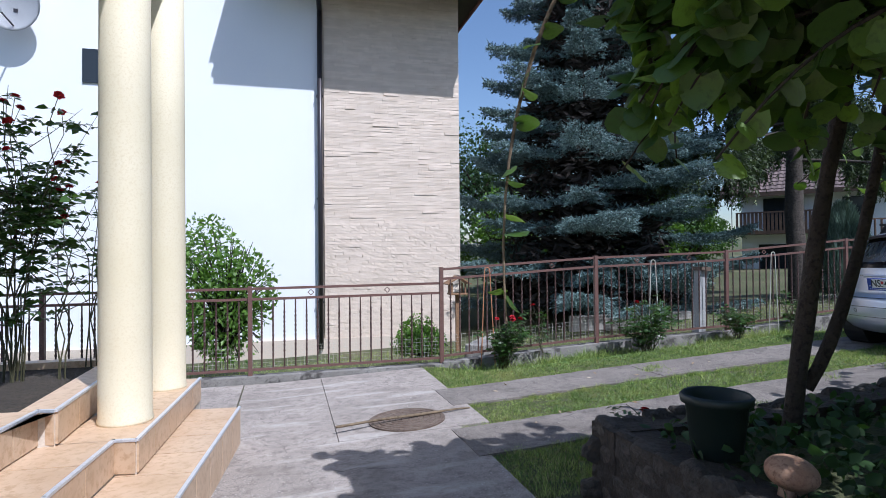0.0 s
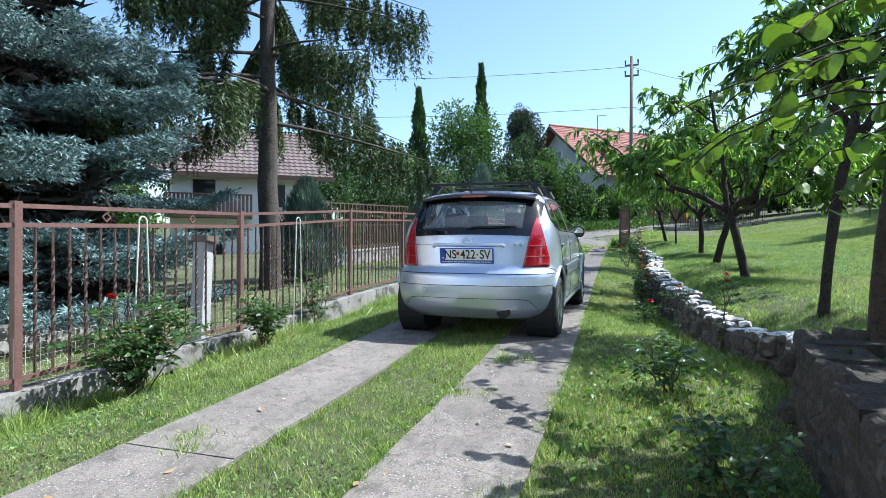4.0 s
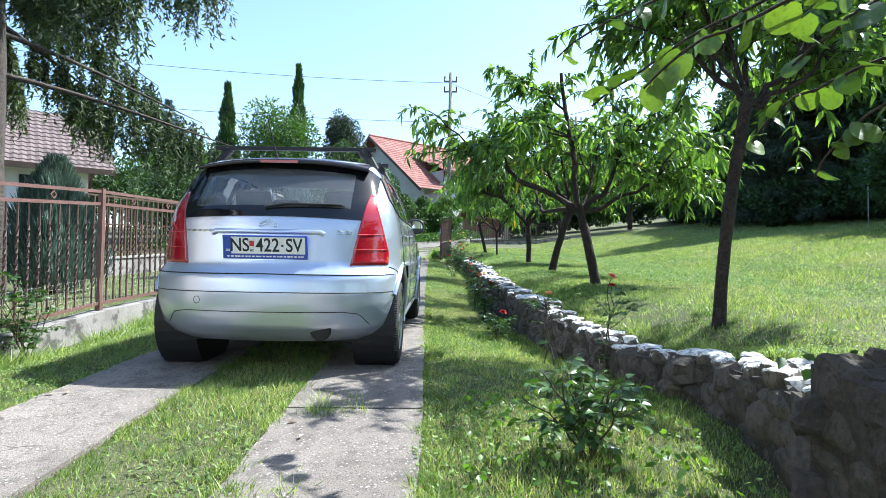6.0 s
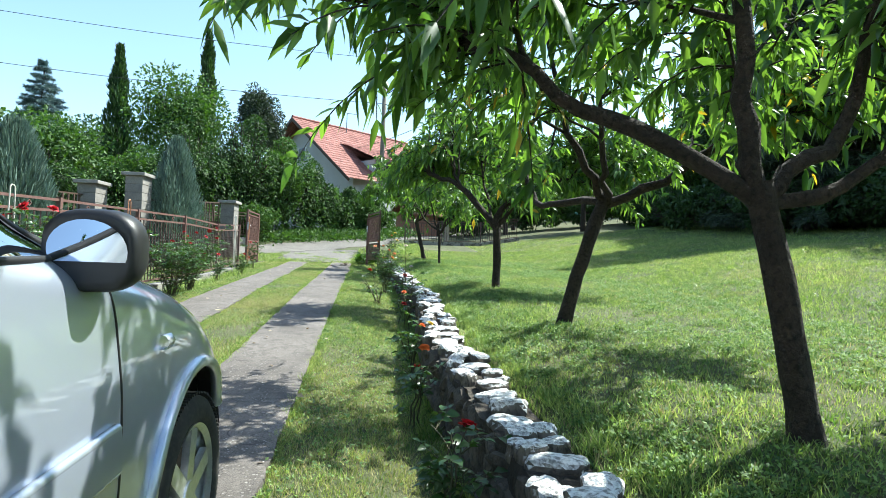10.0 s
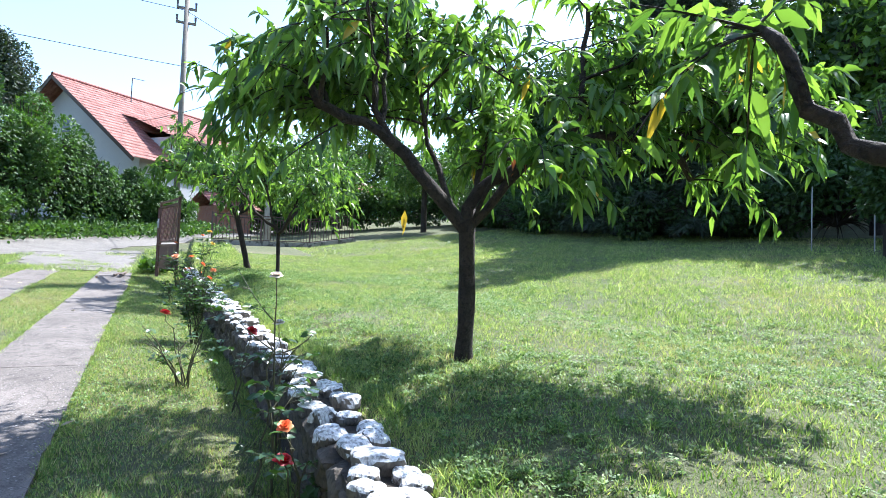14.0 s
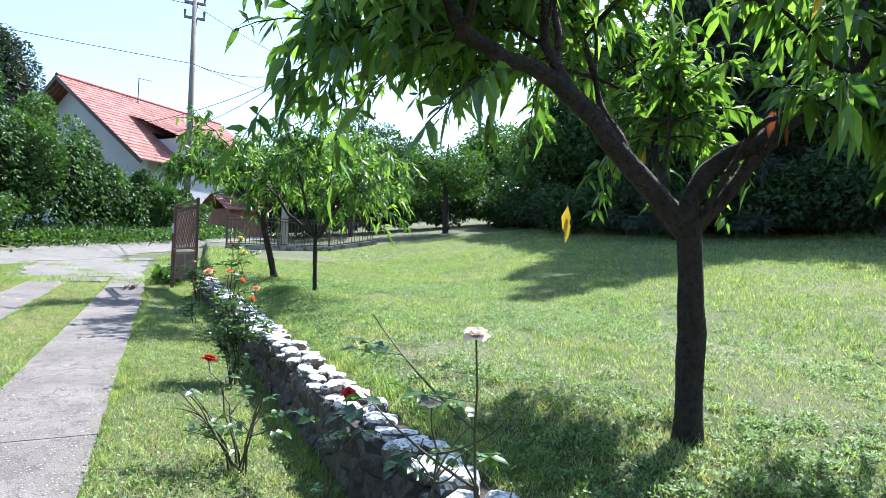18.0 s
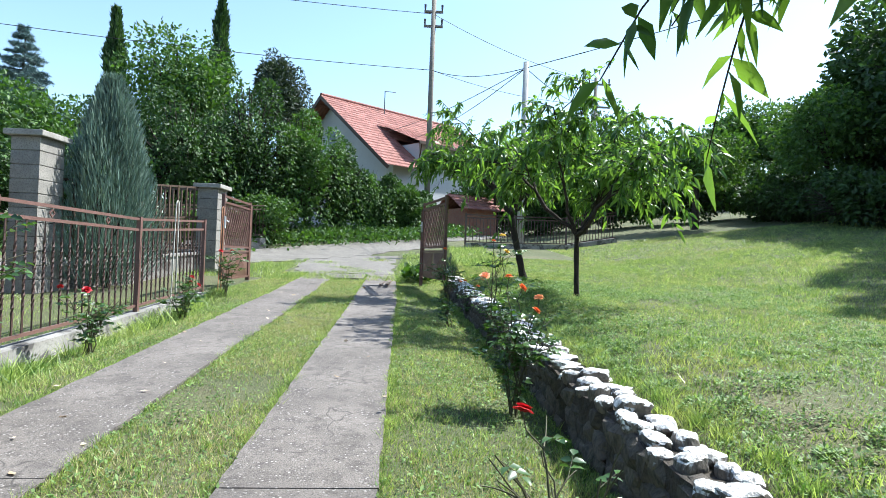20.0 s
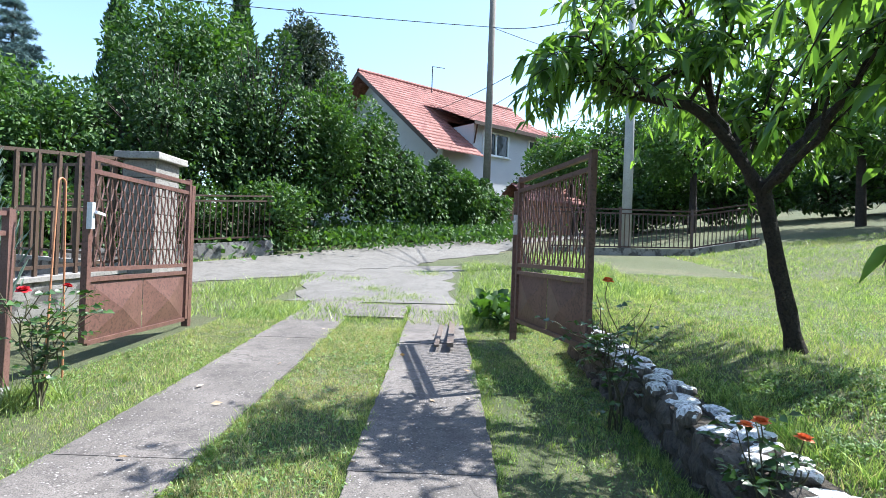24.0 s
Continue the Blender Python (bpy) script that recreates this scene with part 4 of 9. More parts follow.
def grow_sides(s, p, d, r, ends, count=4):
    """Side branches of one limb."""
    for k in range(count):
        i = int(rng.uniform(0.4, 0.98) * (len(p) - 1))
        q0 = p[i]
        dd = unit(1)[0]
        dd[2] = abs(dd[2]) * 0.9 + 0.15
        dd = dd + d * 0.5
        dd /= np.linalg.norm(dd)
        ln = rng.uniform(0.5, 0.95)
        q = bez(q0, q0 + dd * ln * 0.5 + np.array([0, 0, 0.06]), q0 + dd * ln, 7) + rng.normal(size=(7, 3)) * 0.012
        q[0] = q0
        s.add(*rough_tube(q, np.linspace(r * 0.38, r * 0.14, 7), 6, 0.08))
        ends.append(q)


def peach_tree(base, lean, fork, r0, limbs, shoots, leaf_n, label, leaf_len=0.118, yellow=0.0):
    """Open-vase peach tree. limbs: azimuth, reach, rise, radius. Leaves hang along the shoots."""
    base = np.array(base, float)
    t = thing("peach_tree", base, label, "fruit tree", "peach trees along the wall")
    top = np.array([lean[0], lean[1], fork])
    wood = Soup(4)
    mid = np.array([lean[0] * 0.35, lean[1] * 0.35, fork * 0.5]) + np.array([rng.normal() * 0.02, rng.normal() * 0.02, 0])
    path = np.concatenate([[[0, 0, -0.15]], bez(np.array([0, 0, 0.0]), mid, top, 9)])
    rad = np.concatenate([[r0 * 1.35, r0 * 1.2], np.linspace(r0 * 1.0, r0 * 0.9, 8)])
    wood.add(*rough_tube(path, rad, 12, 0.07))
    put_mesh("trunk", wood.mesh("trunk", M["bark"], True), t)
    ends = []
    for limb in limbs:
        if isinstance(limb[0], list):
            q, r = np.array([top - np.array([0, 0, 0.06])] + limb[0], float), limb[1]
            g = np.linspace(0, len(q) - 1, 14)
            p = np.stack([np.interp(g, np.arange(len(q)), q[:, k]) for k in range(3)], 1)
            p[1:-1] = (p[:-2] + 2 * p[1:-1] + p[2:]) / 4 + rng.normal(size=(12, 3)) * 0.008
            d = q[-1] - q[0]
            d[2] = 0
            d /= np.linalg.norm(d) + 1e-6
            s = Soup(4)
            s.add(*rough_tube(p, np.linspace(r, r * 0.5, 14), 9, 0.1))
            grow_sides(s, p, d, r, ends, limb[2] if len(limb) > 2 else 4)
            ends.append(p[6:] if len(limb) < 3 else p[-3:])
            put_mesh("limb", s.mesh("limb", M["bark"], True), t)
            continue
        az, reach, rise, r = limb
        a = math.radians(az)
        d = np.array([math.cos(a), math.sin(a), 0])
        e = top + d * reach + np.array([0, 0, rise])
        m1 = top + d * reach * 0.55 + np.array([0, 0, rise * 0.25]) + rng.normal(size=3) * 0.06
        p = bez(top - np.array([0, 0, 0.08]), m1, e, 11) + np.concatenate([np.zeros((1, 3)), rng.normal(size=(10, 3)) * 0.018])
        s = Soup(4)
        s.add(*rough_tube(p, np.linspace(r, r * 0.36, 11), 9, 0.1))
        grow_sides(s, p, d, r, ends)
        ends.append(p[5:])
        put_mesh("limb", s.mesh("limb", M["bark"], True), t)
    # leafy shoots
    tw, B, A, S, Ln, Wd = Soup(4), [], [], [], [], []
    for k in range(shoots):
        q = ends[rng.integers(len(ends))]
        q0 = q[rng.integers(max(1, len(q) // 3), len(q))]
        d = unit(1)[0]
        d[2] = d[2] * 0.55 + 0.25
        out = q0 - top
        out[2] *= 0.3
        d = d + 0.75 * out / (np.linalg.norm(out) + 0.2)
        d /= np.linalg.norm(d)
        ln = rng.uniform(0.25, 0.62)
        sag = rng.uniform(0.05, 0.8) * ln
        c = bez(q0, q0 + d * ln * 0.6, q0 + d * ln - np.array([0, 0, sag]), 6)
        tw.add(*tube_np(c, np.linspace(0.006, 0.002, 6), 4))
        m = leaf_n
        f = rng.uniform(0.08, 1.0, m)
        idx = f * 5
        i0 = np.minimum(idx.astype(int), 4)
        pb = c[i0] + (c[i0 + 1] - c[i0]) * (idx - i0)[:, None]
        tang = c[i0 + 1] - c[i0]
        tang /= np.linalg.norm(tang, axis=1, keepdims=True)
        r = unit(m)
        ax = tang * 0.55 + r * 0.95 + np.array([0, 0, -0.12])
        B.append(pb)
        A.append(ax)
        S.append(unit(m))
        L = rng.uniform(0.45, 1.15, m) * leaf_len
        Ln.append(L)
        Wd.append(L * rng.uniform(0.29, 0.42, m))
    put_mesh("twig_mass", tw.mesh("twig_mass", M["bark"], True), t, kind="stuff")
    B, A, S, Ln, Wd = map(np.concatenate, (B, A, S, Ln, Wd))
    yl = rng.random(len(B)) < yellow
    for name, msk, mat in (("leaves", ~yl, M["peach"]), ("yellow_leaves", yl, M["peach_yellow"])):
        if msk.sum() < 3:
            continue
        v, f = leaves_np(B[msk], A[msk], S[msk], Ln[msk], Wd[msk], rng.uniform(0.25, 0.85, (int(msk.sum()), 1)), 0.22)
        put_mesh(name, mesh_np(name, v, f, 3, mat, True), t, kind="stuff")
    return t


def lz(x, y):
    return float(lawn_z(x, y)) - 0.01


M["dead_leaf"] = leaf_mat("dead_leaf", (0.16, 0.05, 0.02), (0.3, 0.11, 0.04), 0.3, 0.6, (1.4, 1.0, 0.6))


def build_peaches():
    dark = "peach tree with dark rough bark and drooping green leaves"
    young = "young slender peach tree with light green leaves"
    peach_tree((7.22, 2.40, lz(7.22, 2.4)), (0.05, -0.22, 0), 1.6, 0.040, [(20, 0.75, 0.8, 0.026), (0, 0.45, 1.0, 0.022), (280, 0.85, 0.8, 0.026), (330, 0.8, 1.0, 0.024), (60, 0.35, 1.0, 0.02), (275, 0.6, 0.35, 0.022)], 300, 24, dark)
    peach_tree((9.84, 2.60, lz(9.84, 2.6)), (0.0, 0.2), 0.90, 0.052, [([(0.1, 0.54, 1.07), (0.18, 0.82, 1.16), (0.24, 1.0, 1.37), (0.28, 1.2, 1.44), (0.4, 1.38, 1.4)], 0.036), ([(0.0, 0.25, 1.15), (0.0, 0.27, 1.5), (0.02, 0.33, 1.75), (0.02, 0.38, 2.0), (0.0, 0.42, 2.4)], 0.036), ([(0.0, 0.05, 0.98), (0.0, -0.12, 1.05), (0.02, -0.18, 1.3), (0.0, -0.22, 1.5), (0.0, -0.3, 2.0)], 0.034), (265, 1.0, 0.45, 0.03), (330, 0.8, 0.9, 0.026)], 300, 24, dark)
    peach_tree((12.44, 2.69, lz(12.44, 2.69)), (-0.08, -0.29), 1.05, 0.056, [(105, 0.6, 1.3, 0.036), (150, 0.7, 1.0, 0.03), (235, 1.4, 0.75, 0.04), ([(0.4, -0.05, 1.02), (0.72, 0.07, 1.0), (0.87, 0.04, 1.08), (0.92, 0.12, 1.22), (0.97, 0.15, 1.38), (1.06, 0.12, 1.45)], 0.034, 0)], 190, 22, dark, yellow=0.05)
    old = peach_tree((15.58, 2.69, lz(15.58, 2.69)), (0.0, 0.02, 0), 0.88, 0.053, [([(0.1, 0.29, 1.16), (0.13, 0.41, 1.30), (0.16, 0.60, 1.44), (0.2, 0.85, 1.48), (0.2, 0.96, 1.58), (0.22, 1.02, 1.8)], 0.046), ([(0.0, 0.0, 1.08), (-0.12, -0.15, 1.17), (-0.2, -0.34, 1.32), (-0.34, -0.6, 1.42), (-0.5, -0.85, 1.45), (-0.55, -1.12, 1.40), (-0.5, -1.32, 1.22)], 0.042), ([(0.16, 0.58, 1.46), (0.16, 0.6, 1.63), (0.2, 0.62, 1.95), (0.26, 0.6, 2.3)], 0.026), ([(-0.2, -0.34, 1.32), (-0.29, -0.63, 1.48), (-0.24, -0.64, 1.9), (-0.2, -0.7, 2.3)], 0.028), ([(-0.2, -0.1, 1.22), (-0.34, -0.15, 1.3), (-0.44, -0.2, 1.24)], 0.014, 0), (330, 1.2, 1.1, 0.03), (20, 0.7, 1.5, 0.026)], 560, 24, dark, yellow=0.004)
    # a few dead brown leaves caught at the fork
    for k in range(7):
        p = np.array([[-0.17 + 0.02 * math.cos(k), -0.24 + 0.025 * math.sin(k * 2), 1.27 + 0.01 * k]])
        v, f = leaves_np(p, np.array([[0.25 * math.cos(k * 2), 0.25 * math.sin(k * 2), -1.0]]), np.array([[math.sin(k), math.cos(k), 0.1]]), np.array([0.11]), np.array([0.035]), 0.1, 0.4)
        put_mesh("dead_leaf", mesh_np("dead_leaf", v, f, 3, M["dead_leaf"], True), old, "curled red-brown dead leaf")
    peach_tree((22.0, 2.95, lz(22, 2.95)), (0.02, 0.02), 0.85, 0.031, [(70, 0.9, 0.85, 0.03), (200, 1.0, 0.8, 0.03), (320, 0.95, 0.9, 0.028), (130, 0.5, 1.4, 0.024), (270, 0.5, 1.3, 0.024)], 270, 24, young)
    peach_tree((24.5, 3.2, lz(24.5, 3.2)), (-0.02, 0.27), 1.12, 0.055, [([(0.0, 0.46, 1.36), (0.0, 0.68, 1.62), (0.02, 0.93, 1.65), (0.05, 1.3, 1.75), (0.05, 1.54, 1.9)], 0.042), ([(0.0, 0.5, 1.4), (0.0, 0.62, 1.7), (0.0, 0.66, 2.0), (0.02, 0.78, 2.35)], 0.034), ([(0.0, 0.05, 1.35), (0.05, -0.23, 1.63), (0.05, -0.5, 1.9), (0.0, -0.8, 2.1)], 0.036), (350, 1.1, 0.8, 0.036), (200, 0.9, 0.9, 0.03), (300, 0.9, 1.2, 0.03)], 420, 22, dark)


build_peaches()


def spruce(base, height, radius, mat, trunk_r, label, whorls, per, z0, droop, twig, hang, name="spruce_tree", needles=26, needle=0.075, fingers=0, wd=0.013, taper=0.8, inner=0):
    """Conifer: whorls of branches, each a feather of needled twigs."""
    t = thing(name, base, label, "conifer")
    s = Soup(4)
    z = np.linspace(-0.2, height, 14)
    s.add(*rough_tube(np.stack([rng.normal(size=14) * 0.02, rng.normal(size=14) * 0.02, z], 1), np.linspace(trunk_r, 0.02, 14), 12, 0.05))
    put_mesh("trunk", s.mesh("trunk", M["bark_spruce"], True), t)
    wood, P, D, LN = Soup(4), [], [], []
    for w in range(whorls):
        f = w / (whorls - 1)
        zz = z0 + (height - z0 - 0.2) * f
        R = radius * (1 - f) ** taper + 0.15
        for k in range(per):
            a = rng.uniform(0, 2 * np.pi) if k % 2 else 2 * np.pi * k / per + w * 0.7
            rr = R * rng.uniform(0.75, 1.12)
            d = np.array([math.cos(a), math.sin(a), 0])
            p0 = np.array([0, 0, zz + rng.normal() * (0.24 if fingers else 0.1)])
            c = bez(p0, p0 + d * rr * 0.55 + np.array([0, 0, -droop * rr * 0.2]), p0 + d * rr + np.array([0, 0, -droop * rr]), 9)
            c[:, 2] += (0.16 if fingers and hang < 1 else 0.06) * rr * np.linspace(0, 1, 9) ** 4
            wood.add(*tube_np(c, np.linspace(0.035 * (1 - f) + 0.008, 0.005, 9), 5))
            side = np.array([-d[1], d[0], 0])
            n = int(8 + rr * twig)
            for j in range(n):
                g = 0.22 + 0.78 * (j + rng.random()) / n
                i = g * 8
                i0 = min(int(i), 7)
                pb = c[i0] + (c[i0 + 1] - c[i0]) * (i - i0)
                sgn = 1 if j % 2 else -1
                ln = (0.5 * (1.15 - g) + 0.16) * min(rr, 2.6) * 0.55
                dd = d * 0.75 + side * sgn * rng.uniform(0.5, 1.0) + np.array([0, 0, rng.uniform(-0.25, 0.2) - hang])
                if hang > 1:
                    g = min(1.0, 0.22 + 0.78 * (j // 6 * 6 + 3 + rng.normal() * 0.9) / n)
                    i0 = min(int(g * 8), 7)
                    pb = c[i0] + (c[i0 + 1] - c[i0]) * (g * 8 - i0)
                    # curtains: long twigs that hang straight from the branch
                    dd = d * rng.uniform(-0.08, 0.22) + side * sgn * rng.uniform(0.0, 0.2) + np.array([0, 0, -1.0])
                    ln = rng.uniform(0.3, 1.0) * (0.55 + 0.5 * g) * min(1.0, 0.35 + rr / 3)
                dd /= np.linalg.norm(dd)
                P.append(pb)
                D.append(dd)
                LN.append(ln)
    put_mesh("branch_mass", wood.mesh("branch_mass", M["bark_spruce"], True), t, kind="stuff")
    if inner:
        # dark flakes added inside the crown to stand in for its deep shade
        z = z0 + (height - z0) * rng.random(inner) ** 1.5
        a, q = rng.uniform(0, 2 * np.pi, inner), np.sqrt(rng.random(inner))
        q = q * 0.62 * radius * (1 - (z - z0) / (height - z0)) ** taper
        b = np.stack([np.cos(a) * q, np.sin(a) * q, z], 1)
        v, f = small_leaves_np(b, unit(inner) * np.array([1, 1, 0.5]), unit(inner), rng.uniform(0.2, 0.5, inner), rng.uniform(0.05, 0.14, inner))
        put_mesh("dead_twig_mass", mesh_np("dead_twig_mass", v, f, 3, M["inner_shade"]), t, kind="stuff")
    P, D, LN = np.array(P), np.array(D), np.array(LN)
    if fingers:
        # each twig carries short side shoots, bristling all round with needles
        k = fingers
        u = (np.arange(k)[None] + rng.random((len(P), k))) / k
        lat = np.cross(D, np.array([0, 0, 1.0]))
        lat /= np.linalg.norm(lat, axis=1, keepdims=True) + 1e-9
        sg = np.where(np.arange(k) % 2, 1.0, -1.0)[None] * rng.uniform(0.5, 1.1, u.shape) * (u < 0.9)
        if hang > 1:
            lat = unit(len(P))
        sp = P[:, None] + D[:, None] * (LN[:, None] * u)[..., None]
        sd_ = D[:, None] * 0.8 + lat[:, None] * sg[..., None] + unit(u.size).reshape(*u.shape, 3) * 0.22 + np.array([0, 0, 0.05 if hang < 1 else -0.5])
        sd_ /= np.linalg.norm(sd_, axis=2, keepdims=True)
        sl = (LN[:, None] * 0.3 * (1.15 - 0.6 * u) + 0.05) * rng.uniform(0.7, 1.2, u.shape)
        P, D, LN = sp.reshape(-1, 3), sd_.reshape(-1, 3), np.minimum(sl.ravel(), 0.26)
        needles = max(4, needles // k)
    N = len(P)
    u = rng.random((N, needles))
    b = P[:, None] + D[:, None] * (LN[:, None] * u)[..., None] - np.array([0, 0, 1.0]) * (hang * 0.35 * LN[:, None] * u ** 2)[..., None]
    r = unit(N * needles).reshape(N, needles, 3)
    ax = D[:, None] * 0.9 + r * 0.8
    ax /= np.linalg.norm(ax, axis=2, keepdims=True)
    sd = np.cross(ax, unit(N * needles).reshape(N, needles, 3))
    sd /= np.linalg.norm(sd, axis=2, keepdims=True) + 1e-9
    L = needle * rng.uniform(0.7, 1.3, (N, needles))[..., None] * (1 + 0.6 * (LN[:, None, None] > 0.3))
    wd = wd * (1 + 0.5 * (LN[:, None, None] > 0.3))
    v = np.stack([b - sd * wd, b + sd * wd, b + ax * L], 2).reshape(-1, 3)
    put_mesh("needles", mesh_np("needles", v, np.arange(len(v)), 3, mat), t, kind="stuff")
    return t


def foliage(center, radii, n, size, mat, t, aspect=0.6, shell=0.55, name="crown", lobes=9, squash=0.25, lob_r=(0.35, 0.6)):
    """A crown of many leaves on uneven lobes."""
    c = np.array(center, float)
    R = np.array(radii, float)
    lob = unit(lobes)
    lob[:, 2] = lob[:, 2] * 0.8 + 0.1
    lc = lob * R * rng.uniform(0.35, 0.75, (lobes, 1))
    lr = rng.uniform(lob_r[0], lob_r[1], lobes)
    pick = rng.integers(0, lobes, n)
    d = unit(n)
    p = c + lc[pick] + d * R * lr[pick][:, None] * (shell + (1 - shell) * rng.random((n, 1)) ** 0.5)
    ax = d * 0.6 + unit(n) * 0.8 + np.array([0, 0, -squash])
    L = size * rng.uniform(0.6, 1.3, n)
    v, f = small_leaves_np(p, ax, unit(n), L, L * aspect)
    put_mesh(name, mesh_np(name, v, f, 3, mat, False), t, kind="stuff")


def core(center, radii, mat, t, name="inner_twig_mass"):
    """Dark inner mass of dense twigs behind the leaves."""
    s = Soup(4)
    n = 90
    for k in range(n):
        d = unit(1)[0]
        c = np.array(center)
        p = bez(c + d * np.array(radii) * 0.05 - np.array([0, 0, radii[2] * 0.5]), c + d * np.array(radii) * 0.4, c + d * np.array(radii) * 0.85, 5)
        s.add(*tube_np(p, np.linspace(0.03, 0.006, 5) * max(radii) * 0.5, 4))
    put_mesh(name, s.mesh(name, mat, True), t, kind="stuff")


def broad_tree(name, base, h, crown, n, size, mat, label, trunk_r=0.12, category="tree", aspect=0.6, lobes=11, low=0.35):
    t = thing(name, base, label, category)
    s = Soup(4)
    zc = h - crown[2]
    s.add(*rough_tube(np.array([(0, 0, -0.2), (0.03, 0, zc * 0.4), (0, 0.04, zc), (0, 0, h - crown[2] * 0.4)]), [trunk_r * 1.2, trunk_r, trunk_r * 0.8, trunk_r * 0.2], 9, 0.06))
    put_mesh("trunk", s.mesh("trunk", M["bark"], True), t)
    s = Soup(4)
    for k in range(7):
        d = unit(1)[0]
        d[2] = abs(d[2])
        e = np.array([0, 0, zc]) + d * np.array(crown) * 0.75
        s.add(*tube_np(bez(np.array([0, 0, zc * 0.75]), np.array([0, 0, zc]) + d * np.array(crown) * 0.3, e, 6), np.linspace(trunk_r * 0.6, 0.01, 6), 6))
    put_mesh("limb_mass", s.mesh("limb_mass", M["bark"], True), t, kind="stuff")
    foliage((0, 0, zc), crown, n, size, mat, t, aspect, lobes=lobes)
    return t


def gzf(x, y):
    return float(ground_z(x, y))


def build_conifers():
    spruce((6.9, 12.5, gzf(6.9, 12.5)), 10.5, 3.3, M["blue_spruce"], 0.2, "large blue spruce with dense silvery branches down to the lawn", 17, 9, 0.35, 0.13, 30, 0.02, needles=72, needle=0.06, fingers=8, wd=0.010, inner=14000)
    spruce((11.0, 10.6, gzf(11, 10.6)), 14, 3.1, M["spruce"], 0.21, "tall old spruce with hanging branch curtains and a bare trunk", 12, 7, 3.7, 0.24, 17, 2.4, needles=80, needle=0.085, fingers=8, wd=0.015, taper=0.45)
    broad_tree("rounded_conifer", (44.5, 12.6, gzf(44, 12)), 9.0, (1.35, 1.35, 2.3), 15000, 0.2, M["spruce_dark"], "rounded blue-green conifer rising behind the hedge", 0.15, "conifer", 0.4, 26)
    spruce((43.9, 25.2, gzf(44, 25)), 9.6, 2.6, M["blue_spruce"], 0.2, "blue-green spruce far behind the hedge", 22, 11, 1.0, 0.1, 7, 0.0, needles=24, needle=0.2)
    spruce((30, -14.5, gzf(30, -14)), 15, 3.5, M["spruce_dark"], 0.25, "dark spruce rising over the wood edge", 22, 10, 2.0, 0.15, 7, 0.2, needles=24, needle=0.2)
    spruce((22.6, -17.5, gzf(22.6, -17.5)), 15, 3.5, M["spruce_dark"], 0.25, "dark spruce rising over the wood edge", 22, 10, 2.0, 0.15, 7, 0.2, needles=24, needle=0.2)
    for x, y, h, r in ((47.5, 16.9, 12.9, 0.75), (45.5, 21.6, 11.0, 0.8)):
        t = thing("cypress", (x, y, gzf(x, y)), "slim dark column cypress above the hedge", "conifer", "cypresses")
        s = Soup(4)
        s.add(*tube_np([(0, 0, -0.2), (0, 0, h * 0.9)], [0.15, 0.03], 6))
        put_mesh("trunk", s.mesh("trunk", M["bark_spruce"]), t)
        n = 5000
        z = h * rng.random(n) ** 0.9
        a = rng.uniform(0, 2 * np.pi, n)
        rr = r * np.clip(np.minimum(z / (0.2 * h) + 0.3, 1.5 * (1 - z / h) ** 0.85 + 0.03), 0, 1) * rng.uniform(0.5, 1.1, n) * (1 + 0.3 * np.sin(z * 2.6 + a * 2))
        p = np.stack([rr * np.cos(a), rr * np.sin(a), z], 1)
        v, f = small_leaves_np(p, np.stack([np.cos(a) * 0.4, np.sin(a) * 0.4, np.ones(n)], 1) + unit(n) * 0.3, unit(n), rng.uniform(0.25, 0.5, n), rng.uniform(0.08, 0.16, n))
        put_mesh("crown", mesh_np("crown", v, f, 3, M["leaf_dark"]), t, kind="stuff")
    for x, y, h, r in ((25.3, 10.45, 3.6, 0.85), (16.8, 9.6, 2.45, 0.7), (12.6, 10.8, 2.1, 0.7)):
        t = thing("juniper", (x, y, gzf(x, y)), "grey-green upright juniper with feathery shoots", "shrub", "junipers")
        n = 16000
        z = h * rng.random(n) ** 0.75
        rr = r * np.clip(np.minimum(z / (0.12 * h) * 0.5 + 0.5, 1.2 * (1 - z / h) ** 0.7 + 0.04), 0, 1) * (0.4 + 0.65 * rng.random(n))
        a = rng.uniform(0, 2 * np.pi, n)
        rr = rr * (1 + 0.16 * np.sin(a * 5 + z * 2))
        p = np.stack([rr * np.cos(a), rr * np.sin(a), z], 1)
        ax = np.stack([np.cos(a) * 0.35, np.sin(a) * 0.35, np.ones(n)], 1) + unit(n) * 0.22
        L = rng.uniform(0.1, 0.26, n)
        v, f = small_leaves_np(p, ax, unit(n), L, L * 0.11)
        put_mesh("crown", mesh_np("crown", v, f, 3, M["juniper"]), t, kind="stuff")
        s = Soup(4)
        for k in range(14):
            a = rng.uniform(0, 6.28)
            s.add(*tube_np(bez(np.array([0, 0, -0.1]), np.array([math.cos(a) * r * 0.4, math.sin(a) * r * 0.4, h * 0.3]), np.array([math.cos(a) * r * 0.35, math.sin(a) * r * 0.35, h * 0.75]), 5), np.linspace(0.03, 0.008, 5), 5))
        put_mesh("stem_mass", s.mesh("stem_mass", M["bark"]), t, kind="stuff")


build_conifers()


